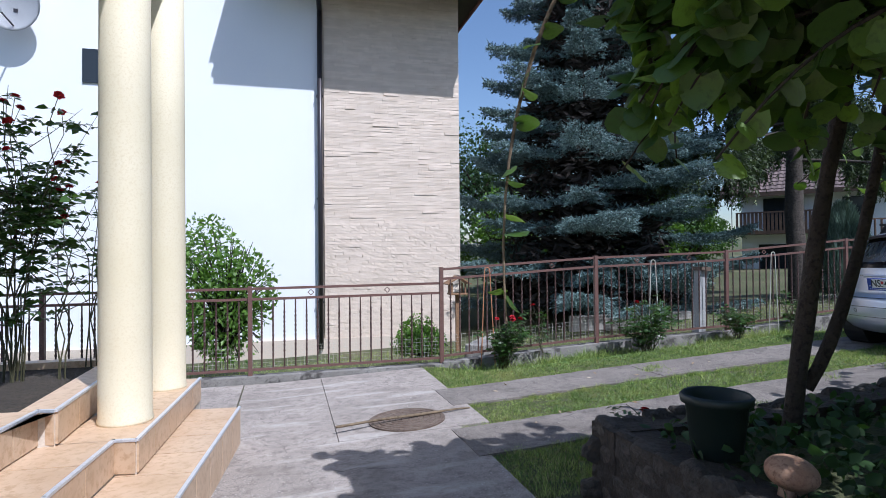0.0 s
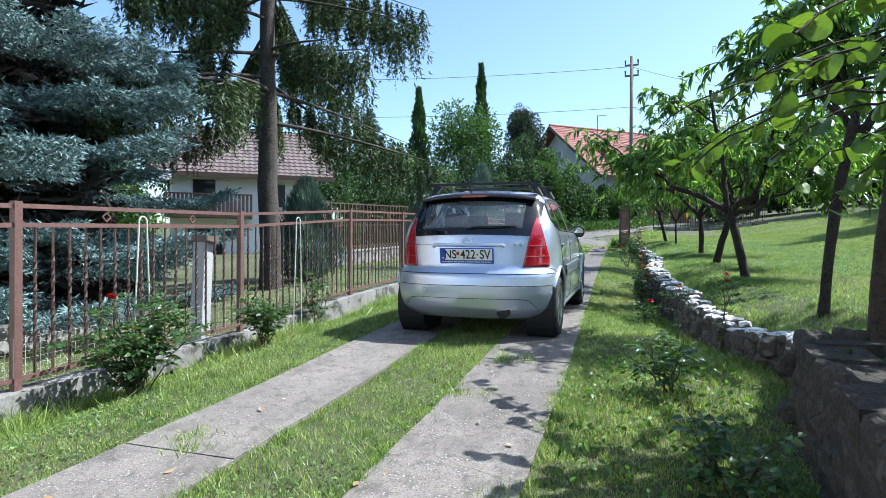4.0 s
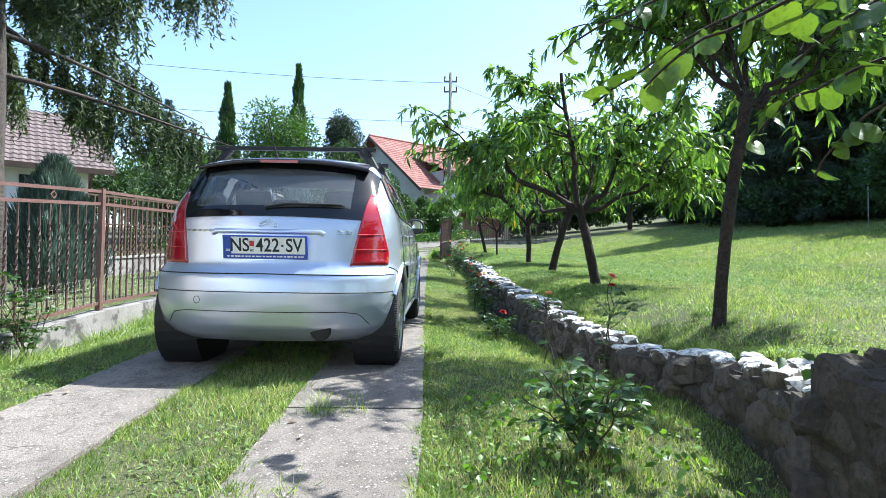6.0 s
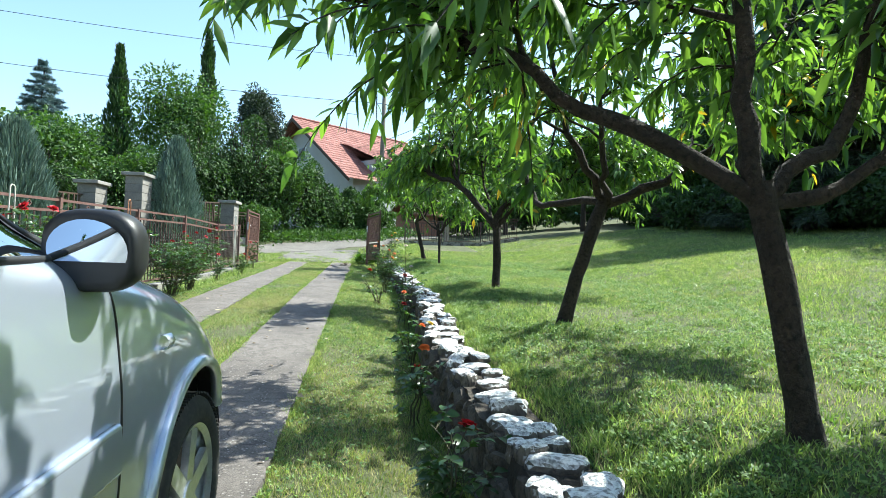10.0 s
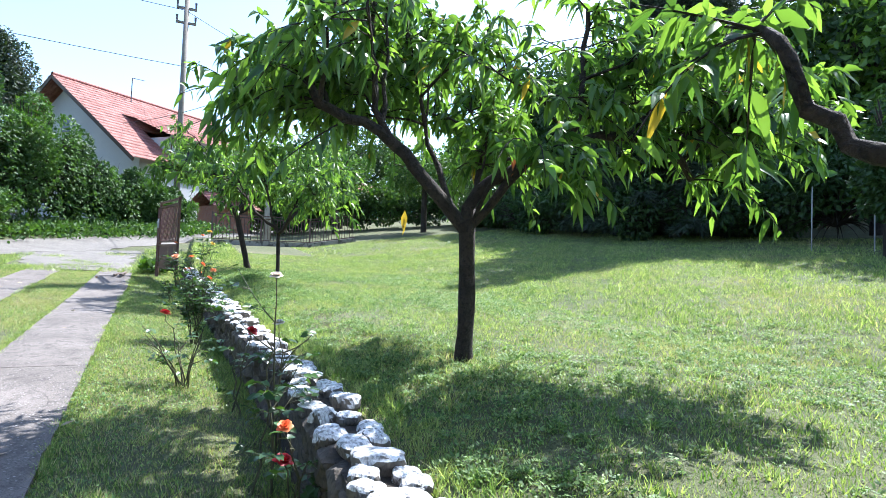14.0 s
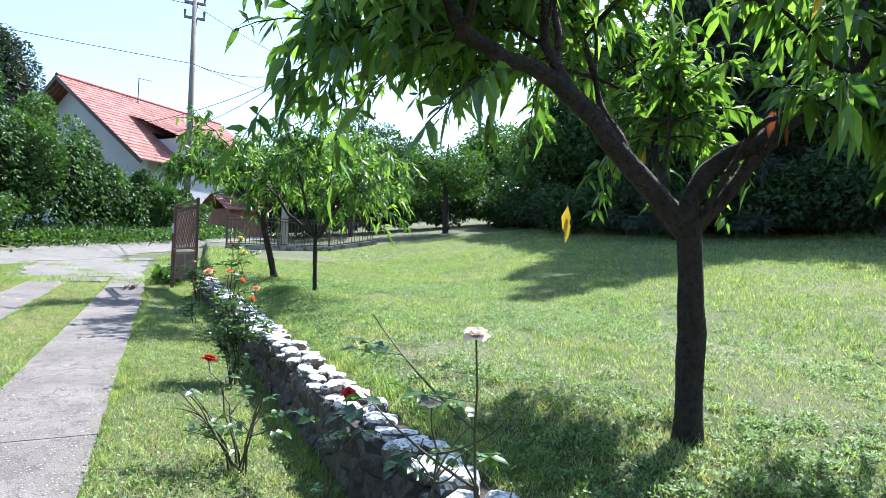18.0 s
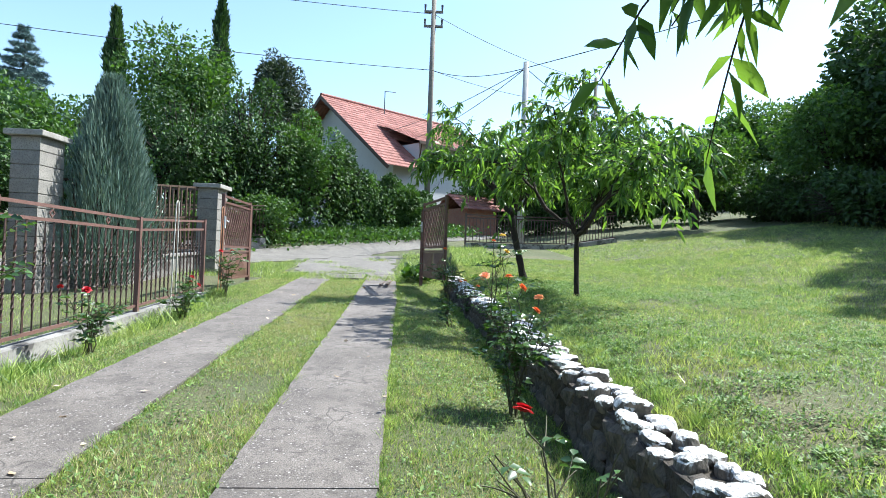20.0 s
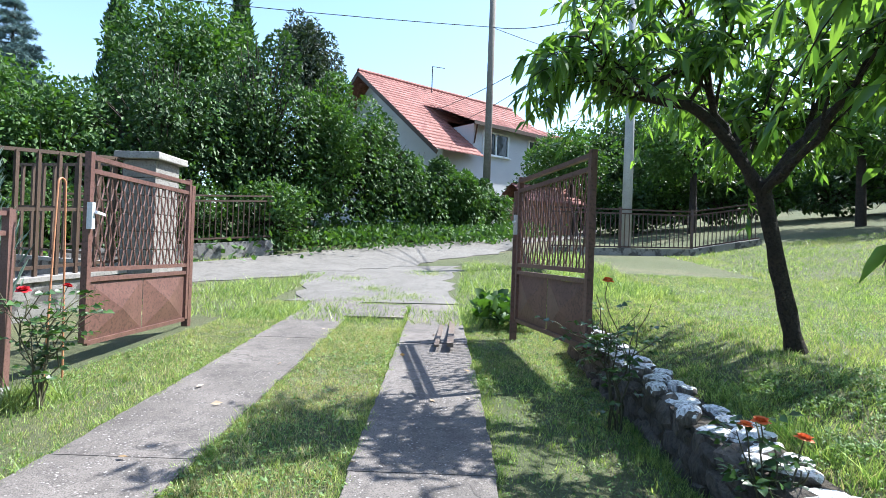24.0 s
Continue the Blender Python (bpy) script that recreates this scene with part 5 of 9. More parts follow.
def bush(name, x, y, crown, n, size, mat, label, category="shrub", z=None, aspect=0.6, group="", lobes=10, lob_r=(0.35, 0.6), skirt=0, shell=0.55):
    t = thing(name, (x, y, gzf(x, y) if z is None else z), label, category, group)
    foliage((0, 0, crown[2] * 0.95), crown, n, size, mat, t, aspect, shell, lobes=lobes, lob_r=lob_r)
    core((0, 0, crown[2] * 0.9), crown, M["bark"], t)
    if skirt:
        a, z = rng.uniform(0, 2 * np.pi, skirt), rng.uniform(0, crown[2] * 1.3, skirt)
        q = (0.95 + 0.1 * np.sin(a * 5 + z * 2)) * rng.uniform(0.85, 1.05, skirt)
        p = np.stack([np.cos(a) * crown[0] * q, np.sin(a) * crown[1] * q, z], 1)
        L = size * rng.uniform(0.6, 1.2, skirt)
        v, f = small_leaves_np(p, np.stack([np.cos(a), np.sin(a), -0.8 + 0 * a], 1) + unit(skirt) * 0.6, unit(skirt), L, L * aspect)
        put_mesh("creeper", mesh_np("creeper", v, f, 3, M["leaf"]), t, kind="stuff")
    return t


def build_greenery():
    # overgrown hedge along the lane, falling from tall to low
    hedge = ((31.5, 18.2, 2.3, 2.2), (33.6, 15.6, 2.2, 2.2), (35.0, 13.4, 2.0, 2.8), (36.6, 11.6, 1.9, 3.3), (38.0, 10.0, 1.8, 2.8), (39.2, 8.6, 1.5, 2.1), (40.2, 7.4, 1.4, 1.7), (41.2, 6.2, 1.3, 1.4), (42.3, 5.2, 1.1, 1.2))
    for k, (x, y, r, hh) in enumerate(hedge):
        bush("hedge", x, y, (r, r, hh), 11000, 0.145, M["leaf"] if k % 3 == 1 else M["leaf_dark"], "overgrown leafy hedge draped with creeper beside the lane", "hedge", group="lane hedge", lobes=20, lob_r=(0.22, 0.40), skirt=2400, shell=0.8)
        n = 900
        p = np.stack([x - 0.8 + rng.normal(size=n) * 0.9, y - 0.9 + rng.normal(size=n) * 0.8, rng.uniform(0.0, 0.5, n)], 1)
        p[:, 2] += ground_z(p[:, 0], p[:, 1])
        v, f = small_leaves_np(p, unit(n) + np.array([0, 0, 0.5]), unit(n), rng.uniform(0.1, 0.22, n), rng.uniform(0.07, 0.14, n))
        tagged(new("weeds", mesh_np("weeds", v, f, 3, M["leaf"])), "tall weeds at the foot of the hedge", "weeds", kind="stuff")
    for x, y, r, hh in ((33.9, 12.3, 1.2, 0.9), (35.3, 10.5, 1.2, 1.0), (32.3, 14.2, 1.2, 0.9)):
        bush("lane_shrub", x, y, (r, r, hh), 4000, 0.12, M["leaf"], "leafy shrub at the foot of the hedge", group="lane shrubs", lobes=16)
    for x, y, h, c, m in ((41.5, 16.6, 9.3, (2.6, 2.6, 3.2), "leaf"), (37, 21, 5.8, (3.0, 3.0, 2.4), "leaf"), (33, 24, 5.5, (3.0, 3.0, 2.3), "leaf_dark"), (27, 27, 6.5, (3.2, 3.2, 2.6), "leaf"), (21, 30, 7, (3.6, 3.6, 3.0), "leaf"), (52, 25, 8, (4, 4, 3.2), "leaf_dark"), (3, 27, 8, (4, 4, 3.6), "leaf"), (11, 31, 9, (4.5, 4.5, 3.8), "leaf_dark")):
        broad_tree("broadleaf_tree", (x, y, gzf(x, y)), h, c, 9000, 0.22, M[m], "leafy broadleaf tree behind the gardens", 0.18, lobes=30)
    # garden trees past the lawn on the far side
    for x, y, h, c, n, m in ((38.3, -6.0, 4.6, (2.2, 2.2, 1.6), 6000, "leaf"), (42, -2.5, 5.0, (2.2, 2.2, 1.7), 6000, "leaf"), (47, -4, 7.5, (2.6, 2.6, 2.6), 6000, "leaf_dark"), (45, 1.4, 4.5, (1.9, 1.9, 1.5), 5000, "leaf"), (35.5, -9.5, 5.0, (2.2, 2.2, 1.9), 5000, "leaf")):
        broad_tree("garden_tree", (x, y, gzf(x, y)), h, c, n, 0.17, M[m], "round leafy garden tree at the lawn edge", 0.13)
    # wood edge that closes the lawn, its shade deepened by dark leaf colours
    for k in range(9):
        f = k / 8
        x = 38 - 19 * f
        y = -12.5 + 2.2 * math.sin(f * 3) + rng.normal() * 0.4
        h = rng.uniform(7.5, 9.5) if 0 < k < 8 else 6.5
        if k == 8:
            continue
        if k in (4, 5):
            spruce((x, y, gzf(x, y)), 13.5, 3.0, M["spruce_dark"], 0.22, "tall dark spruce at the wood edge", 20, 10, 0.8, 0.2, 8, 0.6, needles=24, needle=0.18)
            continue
        # tree 7 gets the lighter leaf for its sunlit look, the others the dark one
        broad_tree("wood_edge_tree", (x, y, gzf(x, y)), h, (2.6, 2.3, h * 0.44), 6500, 0.26, M["leaf_light"] if k == 7 else M["leaf_dark"], "leafy wood edge tree, sun and shade put into the leaf tone", 0.16, lobes=20)
    # dark fill behind the trees, closes sky gaps and deepens the shade
    for k in range(13):
        f = k / 12
        x = 39 - 18 * f
        y = -15 + 1.5 * math.sin(f * 3) + rng.normal() * 0.4
        bush("wood_thicket", x, y, (2.4, 1.8, rng.uniform(2.2, 2.8)), 4200, 0.3, M["leaf_dark"], "dense thicket added as dark fill inside the wood edge", group="wood thickets", lobes=18)
    for k in range(9):
        f = k / 8
        x, y = 41 + 6 * f + rng.normal() * 0.3, -11 + 13.5 * f
        bush("garden_hedge", x, y, (1.5, 1.6, rng.uniform(1.2, 1.8)), 3600, 0.2, M["leaf"] if k % 2 else M["leaf_dark"], "leafy garden hedge beyond the lane fence", "hedge", group="garden hedges", lobes=14)
    for k in range(9):
        f = k / 8
        x, y = 52 + 9 * f + rng.normal(), -19 + 20 * f + rng.normal()
        broad_tree("garden_tree", (x, y, gzf(x, y)), rng.uniform(5.5, 7.5), (3.0, 3.0, 2.7), 4500, 0.3, M["leaf"] if k % 2 else M["leaf_dark"], "round leafy garden tree at the lawn edge", 0.15, lobes=18)
    # undergrowth in dark leaf, adds to the darkness beneath the trees
    for k in range(24):
        f = k / 23
        x, y = 40 - 40 * f, -9.6 + 0.8 * math.sin(f * 7) + rng.normal() * 0.3
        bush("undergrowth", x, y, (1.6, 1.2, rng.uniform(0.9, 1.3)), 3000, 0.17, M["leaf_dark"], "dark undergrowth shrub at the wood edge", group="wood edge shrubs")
    # lighter leaf colour carries the sunlit look of these shrubs
    for x, y, r, h in ((16.8, -7.6, 1.4, 1.9), (15.2, -7.2, 1.3, 2.1), (13.6, -7.4, 1.5, 2.0), (11.2, -6.8, 1.5, 1.5), (8.5, -6.5, 1.6, 1.6), (5.5, -6.5, 1.7, 1.6), (2.5, -5.5, 1.7, 1.7)):
        bush("lilac_bush", x, y, (r, r, h), 3600, 0.13, M["leaf_light"], "leafy shrub at the far lawn edge, leaf lightened for its sunlit look", lobes=26, lob_r=(0.2, 0.42))
    broad_tree("ivy_tree", (18.5, -7.0, gzf(18.5, -7)), 3.4, (0.7, 0.7, 1.6), 3500, 0.12, M["leaf_dark"], "ivy covered young tree at the lawn edge", 0.08)
    # garden shrubs between fence and house
    bush("tall_shrub", -0.75, 9.5, (0.85, 0.7, 1.3), 4200, 0.085, M["leaf_light"], "upright bright green shrub before the white wall", z=gzf(-0.7, 9.5), lobes=18)
    bush("box_ball", 1.95, 8.35, (0.42, 0.42, 0.38), 3200, 0.05, M["leaf_light"], "small clipped round shrub behind the fence", z=gzf(1.9, 8.35), lobes=14)
    # shrubs and trees that close the neighbour garden
    for k in range(9):
        x, y = 1.5 + 2.1 * k, 21.5 + 1.2 * math.sin(k * 1.7)
        bush("garden_shrub", x, y, (1.5, 1.3, rng.uniform(1.4, 2.2)), 3200, 0.17, M["leaf"] if k % 3 else M["leaf_light"], "leafy shrub closing the neighbour garden", group="garden shrubs", lobes=18)


build_greenery()


def oriented(name, origin, ang, label, category, group=""):
    """An Empty whose x axis runs along ang."""
    ob = new(name)
    ob.matrix_world = pose(*origin, 0, 0, ang)
    return tagged(ob, label, category, group)


def gabled(parent, L, D, z_eave, z_ridge, over, mat, tile=0.32, name="roof_slope", gap=None):
    """Two roof slopes over a box from 0..L by 0..D (ridge along x at D/2), laid with rows of tiles."""
    rise = z_ridge - z_eave
    for sgn in (-1, 1):
        y0 = -over if sgn < 0 else D + over
        s = Soup(4)
        yr = D / 2
        run = abs(yr - y0)
        n = int(math.hypot(run, rise) / tile)
        ncol = int((L + 2 * over) / 0.24)
        for i in range(n):
            a, b = i / n, (i + 1.12) / n
            ya, yb = y0 + (yr - y0) * a, y0 + (yr - y0) * b
            za, zb = z_eave + rise * a + 0.05, z_eave + rise * b
            xs = np.linspace(-over, L + over, ncol + 1) + (i % 2) * 0.0
            for c in range(ncol):
                x0, x1 = xs[c], xs[c + 1]
                xm = (x0 + x1) / 2
                if gap and sgn < 0 and gap[0] < xm < gap[1] and a < gap[2]:
                    continue
                v = [(x0, ya, za), (xm, ya, za + 0.035), (x1, ya, za), (x0, yb, zb), (xm, yb, zb + 0.035), (x1, yb, zb), (x0, ya, za - 0.05), (xm, ya, za - 0.02), (x1, ya, za - 0.05)]
                s.add(v, [[0, 1, 4, 3], [1, 2, 5, 4], [6, 7, 1, 0], [7, 8, 2, 1]])
        put_mesh(name, s.mesh(name, mat), parent, kind="stuff")


def window(parent, x0, x1, z0, z1, y, n=2, sill=True):
    """A white framed window set into a wall that faces -y."""
    w = new("window")
    w.parent = parent
    part("window_frame", boxbm(((x0 + x1) / 2, y + 0.02, z1 + 0.0), (x1 - x0, 0.09, 0.07)), M["white_frame"], w)
    part("window_frame", boxbm(((x0 + x1) / 2, y + 0.02, z0), (x1 - x0, 0.09, 0.07)), M["white_frame"], w)
    for i in range(n + 1):
        xx = x0 + (x1 - x0) * i / n
        part("window_frame", boxbm((xx, y + 0.02, (z0 + z1) / 2), (0.07, 0.085, z1 - z0)), M["white_frame"], w)
    for i in range(n):
        a, b = x0 + (x1 - x0) * i / n, x0 + (x1 - x0) * (i + 1) / n
        part("pane", boxbm(((a + b) / 2, y + 0.05, (z0 + z1) / 2), (b - a - 0.06, 0.012, z1 - z0 - 0.06)), M["window_glass"], w)
    if sill:
        part("sill", boxbm(((x0 + x1) / 2, y - 0.06, z0 - 0.06), (x1 - x0 + 0.16, 0.2, 0.04)), M["white_frame"], w)


def build_red_house():
    # local x along the ridge, y away from the viewer
    ang = math.degrees(math.atan2(-0.74, 0.67))
    u, s = np.array([0.67, -0.74]), np.array([0.74, 0.67])
    D = 13.0
    o = np.array([51.2, 11.5]) - s * (D / 2)
    h = oriented("red_roof_house", (o[0], o[1], 0), ang, "grey rendered house with a steep red tile roof and a dormer", "house")
    L = 10.6
    wall_box("wall", 0.5, L - 0.5, 0.3, D - 0.3, 2.5, 6.9, M["render_grey"], h)
    bm = bmesh.new()
    for x in (0.5, L - 0.5):
        vs = [bm.verts.new((x + dx, y, z)) for dx in (0, 0.2 if x < 5 else -0.2) for y, z in ((0.3, 6.9), (D - 0.3, 6.9), (D / 2, 11.2))]
        bm.faces.new(vs[:3])
        bm.faces.new(vs[3:][::-1])
        for i in range(3):
            bm.faces.new((vs[i], vs[(i + 1) % 3], vs[3 + (i + 1) % 3], vs[3 + i]))
    bmesh.ops.recalc_face_normals(bm, faces=bm.faces[:])
    part("gable", bm, M["render_grey"], h)
    gabled(h, L, D, 6.5, 11.45, 0.55, M["roof_red_i"], 0.36, gap=(2.35, L - 0.55, 0.42))
    for x in (-0.5, L + 0.5):
        for sg in (-1, 1):
            y0 = D / 2 + sg * (D / 2 + 0.55)
            part("bargeboard", beam((x, y0, 6.38), (x, D / 2, 11.35), 0.06, 0.22), M["wood_dark"], h)
    s2 = Soup(4)
    s2.add(*tube_np([(-0.5, D / 2, 11.5), (L + 0.5, D / 2, 11.5)], [0.12, 0.12], 8))
    put_mesh("ridge_tiles", s2.mesh("ridge_tiles", M["roof_red"]), h)
    # long shed dormer on the near slope
    wall_box("dormer_wall", 2.4, L - 0.6, 0.36, 4.5, 6.4, 8.25, M["render_grey"], h)
    s3 = Soup(4)
    n, c = 10, 34
    for i in range(n):
        a, b = i / n, (i + 1.1) / n
        xs = np.linspace(2.0, L + 0.3, c + 1)
        for k in range(c):
            x0, x1 = xs[k], xs[k + 1]
            ya, yb = -0.15 + 4.0 * a, -0.15 + 4.0 * b
            za, zb = 8.2 + 1.55 * a + 0.05, 8.2 + 1.55 * b
            xm = (x0 + x1) / 2
            s3.add([(x0, ya, za), (xm, ya, za + 0.03), (x1, ya, za), (x0, yb, zb), (xm, yb, zb + 0.03), (x1, yb, zb), (x0, ya, za - 0.08), (xm, ya, za - 0.05), (x1, ya, za - 0.08)], [[0, 1, 4, 3], [1, 2, 5, 4], [6, 7, 1, 0], [7, 8, 2, 1]])
    put_mesh("dormer_roof", s3.mesh("dormer_roof", M["roof_red_i"]), h, kind="stuff")
    part("dormer_fascia", boxbm((6.15, -0.18, 8.15), (8.4, 0.05, 0.18)), M["wood_dark"], h)
    part("dormer_strut", beam((2.2, -0.1, 8.1), (2.45, 0.36, 7.3), 0.06, 0.08), M["wood_dark"], h)
    window(h, 3.0, 4.7, 6.85, 7.95, 0.29, 2)
    window(h, 6.2, 7.9, 6.85, 7.95, 0.29, 2)
    wall_box("gable_window", 0.42, 0.52, D / 2 - 0.5, D / 2 + 0.4, 8.4, 9.3, M["window_glass"], h, "dark gable window")
    for y in (D / 2 - 0.55, D / 2 + 0.4):
        wall_box("gable_window_frame", 0.4, 0.5, y, y + 0.07, 8.35, 9.35, M["white_frame"], h)
    part("antenna", cyl(bmesh.new(), (4.0, D / 2 - 0.6, 11.0), (4.0, D / 2 - 0.6, 12.6), 0.03, seg=6), M["pipe"], h)
    part("antenna_arm", cyl(bmesh.new(), (4.0, D / 2 - 0.6, 12.6), (4.9, D / 2 - 0.6, 12.7), 0.02, seg=6), M["pipe"], h)


rm = M["roof_red"].copy()
M["roof_red_i"] = rm
rb = M["roof_brown"].copy()
M["roof_brown_i"] = rb
for mm in (rm, rb):
    for nd in [n for n in mm.node_tree.nodes if n.type == "OBJECT_INFO"]:
        gi = mm.node_tree.nodes.new("ShaderNodeNewGeometry")
        for lk in list(nd.outputs["Random"].links):
            mm.node_tree.links.new(gi.outputs["Random Per Island"], lk.to_socket)
build_red_house()


def build_far_houses():
    ang = math.degrees(math.atan2(17.6 - 22.9, 24.7 - 20.4))
    h = oriented("balcony_house", (20.4, 22.9, 0), ang, "white house with brown tiled roof and dark balcony", "house")
    L, D = 6.6, 7.5
    wall_box("wall", 0.3, L - 0.3, 0.25, D - 0.2, -0.4, 4.3, M["white_wall"], h)
    gabled(h, L, D, 4.15, 6.9, 0.5, M["roof_brown_i"], 0.34)
    bm = bmesh.new()
    for x in (0.4, L - 0.5):
        vs = [bm.verts.new(p) for p in ((x, 0.3, 4.25), (x, D - 0.3, 4.25), (x, D / 2, 6.7))]
        bm.faces.new(vs)
    part("gable", bm, M["white_wall"], h)
    part("fascia", boxbm((L / 2, -0.52, 4.15), (L + 1.0, 0.06, 0.2)), M["wood_dark"], h)
    for x in (-0.5, L + 0.5):
        for sg in (-1, 1):
            part("bargeboard", beam((x, D / 2 + sg * (D / 2 + 0.5), 4.05), (x, D / 2, 6.8), 0.06, 0.22), M["wood_dark"], h)
    wall_box("balcony_slab", 0.2, 3.6, -0.75, 0.3, 2.35, 2.5, M["wood_dark"], h)
    part("balcony_rail", boxbm((1.9, -0.73, 3.32), (3.4, 0.06, 0.06)), M["wood_dark"], h)
    for i in range(22):
        part("baluster", boxbm((0.25 + i * 0.157, -0.73, 2.9), (0.1, 0.03, 0.85)), M["wood_dark"], h)
    wall_box("balcony_door", 1.2, 2.1, 0.21, 0.3, 2.5, 4.0, M["window_glass"], h, "dark balcony door")
    wall_box("window", 4.2, 5.0, 0.21, 0.3, 2.9, 3.9, M["window_glass"], h, "dark window")
    wall_box("window", 1.0, 2.4, 0.21, 0.3, 0.6, 1.9, M["window_glass"], h, "dark window")
    h = oriented("turquoise_house", (62, -8.5, 1.0), -70, "turquoise rendered house with a red tile roof beyond the gardens", "house")
    wall_box("wall", 0.3, 7.7, 0.5, 6, 2.5, 6.6, M["turquoise"], h)
    gabled(h, 8, 6, 6.4, 8.3, 0.4, M["roof_red_i"], 0.4)
    window(h, 1.0, 2.2, 4.4, 5.6, 0.43, 2)
    window(h, 4.5, 5.7, 4.4, 5.6, 0.43, 2)
    g = oriented("garden_shed", (43.5, 3.2, 0), -60, "small brick shed with a tiled roof by the lane", "shed")
    wall_box("wall", 0.2, 2.2, 0.2, 2.0, 2.3, 4.2, M["brick_far"], g)
    gabled(g, 2.4, 2.2, 4.1, 4.9, 0.25, M["roof_red_i"], 0.35)


M["turquoise"] = two_scale("turquoise_render", (0.18, 0.45, 0.45), (0.22, 0.5, 0.5), (0.16, 0.4, 0.4), 0.6, 20, 0.9, 0.2)
M["brick_far"] = two_scale("red_brick", (0.33, 0.13, 0.09), (0.4, 0.18, 0.12), (0.3, 0.22, 0.18), 3, 14, 0.9, 0.3)
build_far_houses()


def utility_pole(x, y, top, r, mat, label, arms):
    z = gzf(x, y)
    t = thing("utility_pole", (x, y, z), label, "utility pole", "utility poles")
    bm = cyl(bmesh.new(), (0, 0, -0.3), (0, 0, top - z), r, r * 0.72, 14)
    part("shaft", bm, mat, t, smooth=True)
    for h, half, n in arms:
        part("crossarm", boxbm((0, 0, h - z), (0.1, half * 2, 0.1)), M["pole_wood"], t)
        for i in range(n):
            yy = -half * 0.9 + 1.8 * half * i / (n - 1)
            bm = bmesh.new()
            cyl(bm, (0, yy, h - z + 0.04), (0, yy, h - z + 0.34), 0.035, 0.06, 8)
            part("insulator", bm, M["insulator"], t)


def wire(a, b, sag=0.5):
    p = np.linspace(0, 1, 20)[:, None]
    c = np.array(a) * (1 - p) + np.array(b) * p
    c[:, 2] -= sag * 4 * (p * (1 - p))[:, 0]
    s = Soup(4)
    s.add(*tube_np(c, np.full(20, 0.014), 5))
    tagged(new("overhead_wire", s.mesh("overhead_wire", M["wire"], True)), "thin black overhead wire between the poles", "wire", "overhead wires")


def build_poles():
    utility_pole(42.5, 5.0, 14.0, 0.15, M["pole_wood"], "tall grey wooden utility pole by the lane", ((13.4, 0.45, 3), (12.7, 0.45, 3)))
    utility_pole(35.0, 1.65, 8.6, 0.13, M["pole_concrete"], "grey concrete utility pole beyond the garden gate", ())
    utility_pole(50, -5.0, 13.0, 0.14, M["pole_wood"], "utility pole with crossarms far beyond the gardens", ((12.6, 0.9, 5), (11.2, 0.9, 3)))
    A, B, C = (42.5, 5.0, 10.6), (35.0, 1.65, 8.4), (50, -5.0, 12.8)
    wire(A, (30, 45, 11.0), 0.8)
    wire((42.5, 5.0, 13.3), (34, 45, 14.5), 0.8)
    wire(A, B, 0.3)
    wire(A, (50, -5, 11.4), 0.4)
    wire((42.5, 5, 13.3), (50, -5, 12.8), 0.4)
    wire(B, (51.5, 9, 9.2), 0.4)
    wire(B, (52, 7, 9.0), 0.5)
    wire(B, (50, -5, 11.3), 0.4)
    wire(B, (14, -20, 11.0), 0.5)


build_poles()


# ---------- gate ----------
def gate_leaf(origin, ang, L, label, rise=0.0):
    """Gate leaf: steel frame, lattice of twisted bars above, two pressed diamond panels below."""
    t = oriented("gate_leaf", origin, ang, label, "gate", "gate leaves")
    H, hp = 1.44, 0.50
    for x in (0.02, L - 0.02):
        part("stile", boxbm((x, 0, H / 2 + 0.02), (0.05, 0.05, H)), M["gate"], t, bevel=0.004)
    for z in (0.02, hp, hp + 0.075, H - 0.12, H - 0.02):
        part("rail", boxbm((L / 2, 0, z), (L - 0.08, 0.04, 0.035)), M["gate"], t)
    n = 26
    for i in range(n):
        x = 0.07 + (L - 0.14) * i / (n - 1)
        zz = np.linspace(hp + 0.08, H - 0.13, 16)
        p = np.stack([x + 0.014 * np.sin(np.arange(16) * 1.6 + (i % 2) * np.pi), np.zeros(16), zz], 1)
        s = Soup(4)
        s.add(*tube_np(p, np.full(16, 0.008), 4))
        put_mesh("bar", s.mesh("bar", M["gate"]), t)
    for i in range(2):
        x0, x1 = 0.05 + (L - 0.1) * i / 2 + 0.005, 0.05 + (L - 0.1) * (i + 1) / 2 - 0.005
        bm = bmesh.new()
        c = [bm.verts.new(p) for p in ((x0, 0, 0.035), (x1, 0, 0.035), (x1, 0, hp - 0.02), (x0, 0, hp - 0.02))]
        m = [bm.verts.new(((x0 + x1) / 2, d, hp / 2)) for d in (-0.045, 0.03)]
        for k in range(4):
            bm.faces.new((c[k], c[(k + 1) % 4], m[0]))
            bm.faces.new((c[(k + 1) % 4], c[k], m[1]))
        part("pressed_panel", bm, M["gate"], t, "brown sheet steel panel with a pressed diamond")
    part("lock_box", boxbm((0.0, -0.035, 0.98), (0.04, 0.04, 0.2)), M["nosing"], t, "worn grey metal lock")
    part("handle", boxbm((0.06, -0.07, 1.0), (0.11, 0.018, 0.022), 0, 0, 8), M["nosing"], t, "bare metal lever handle")
    return t


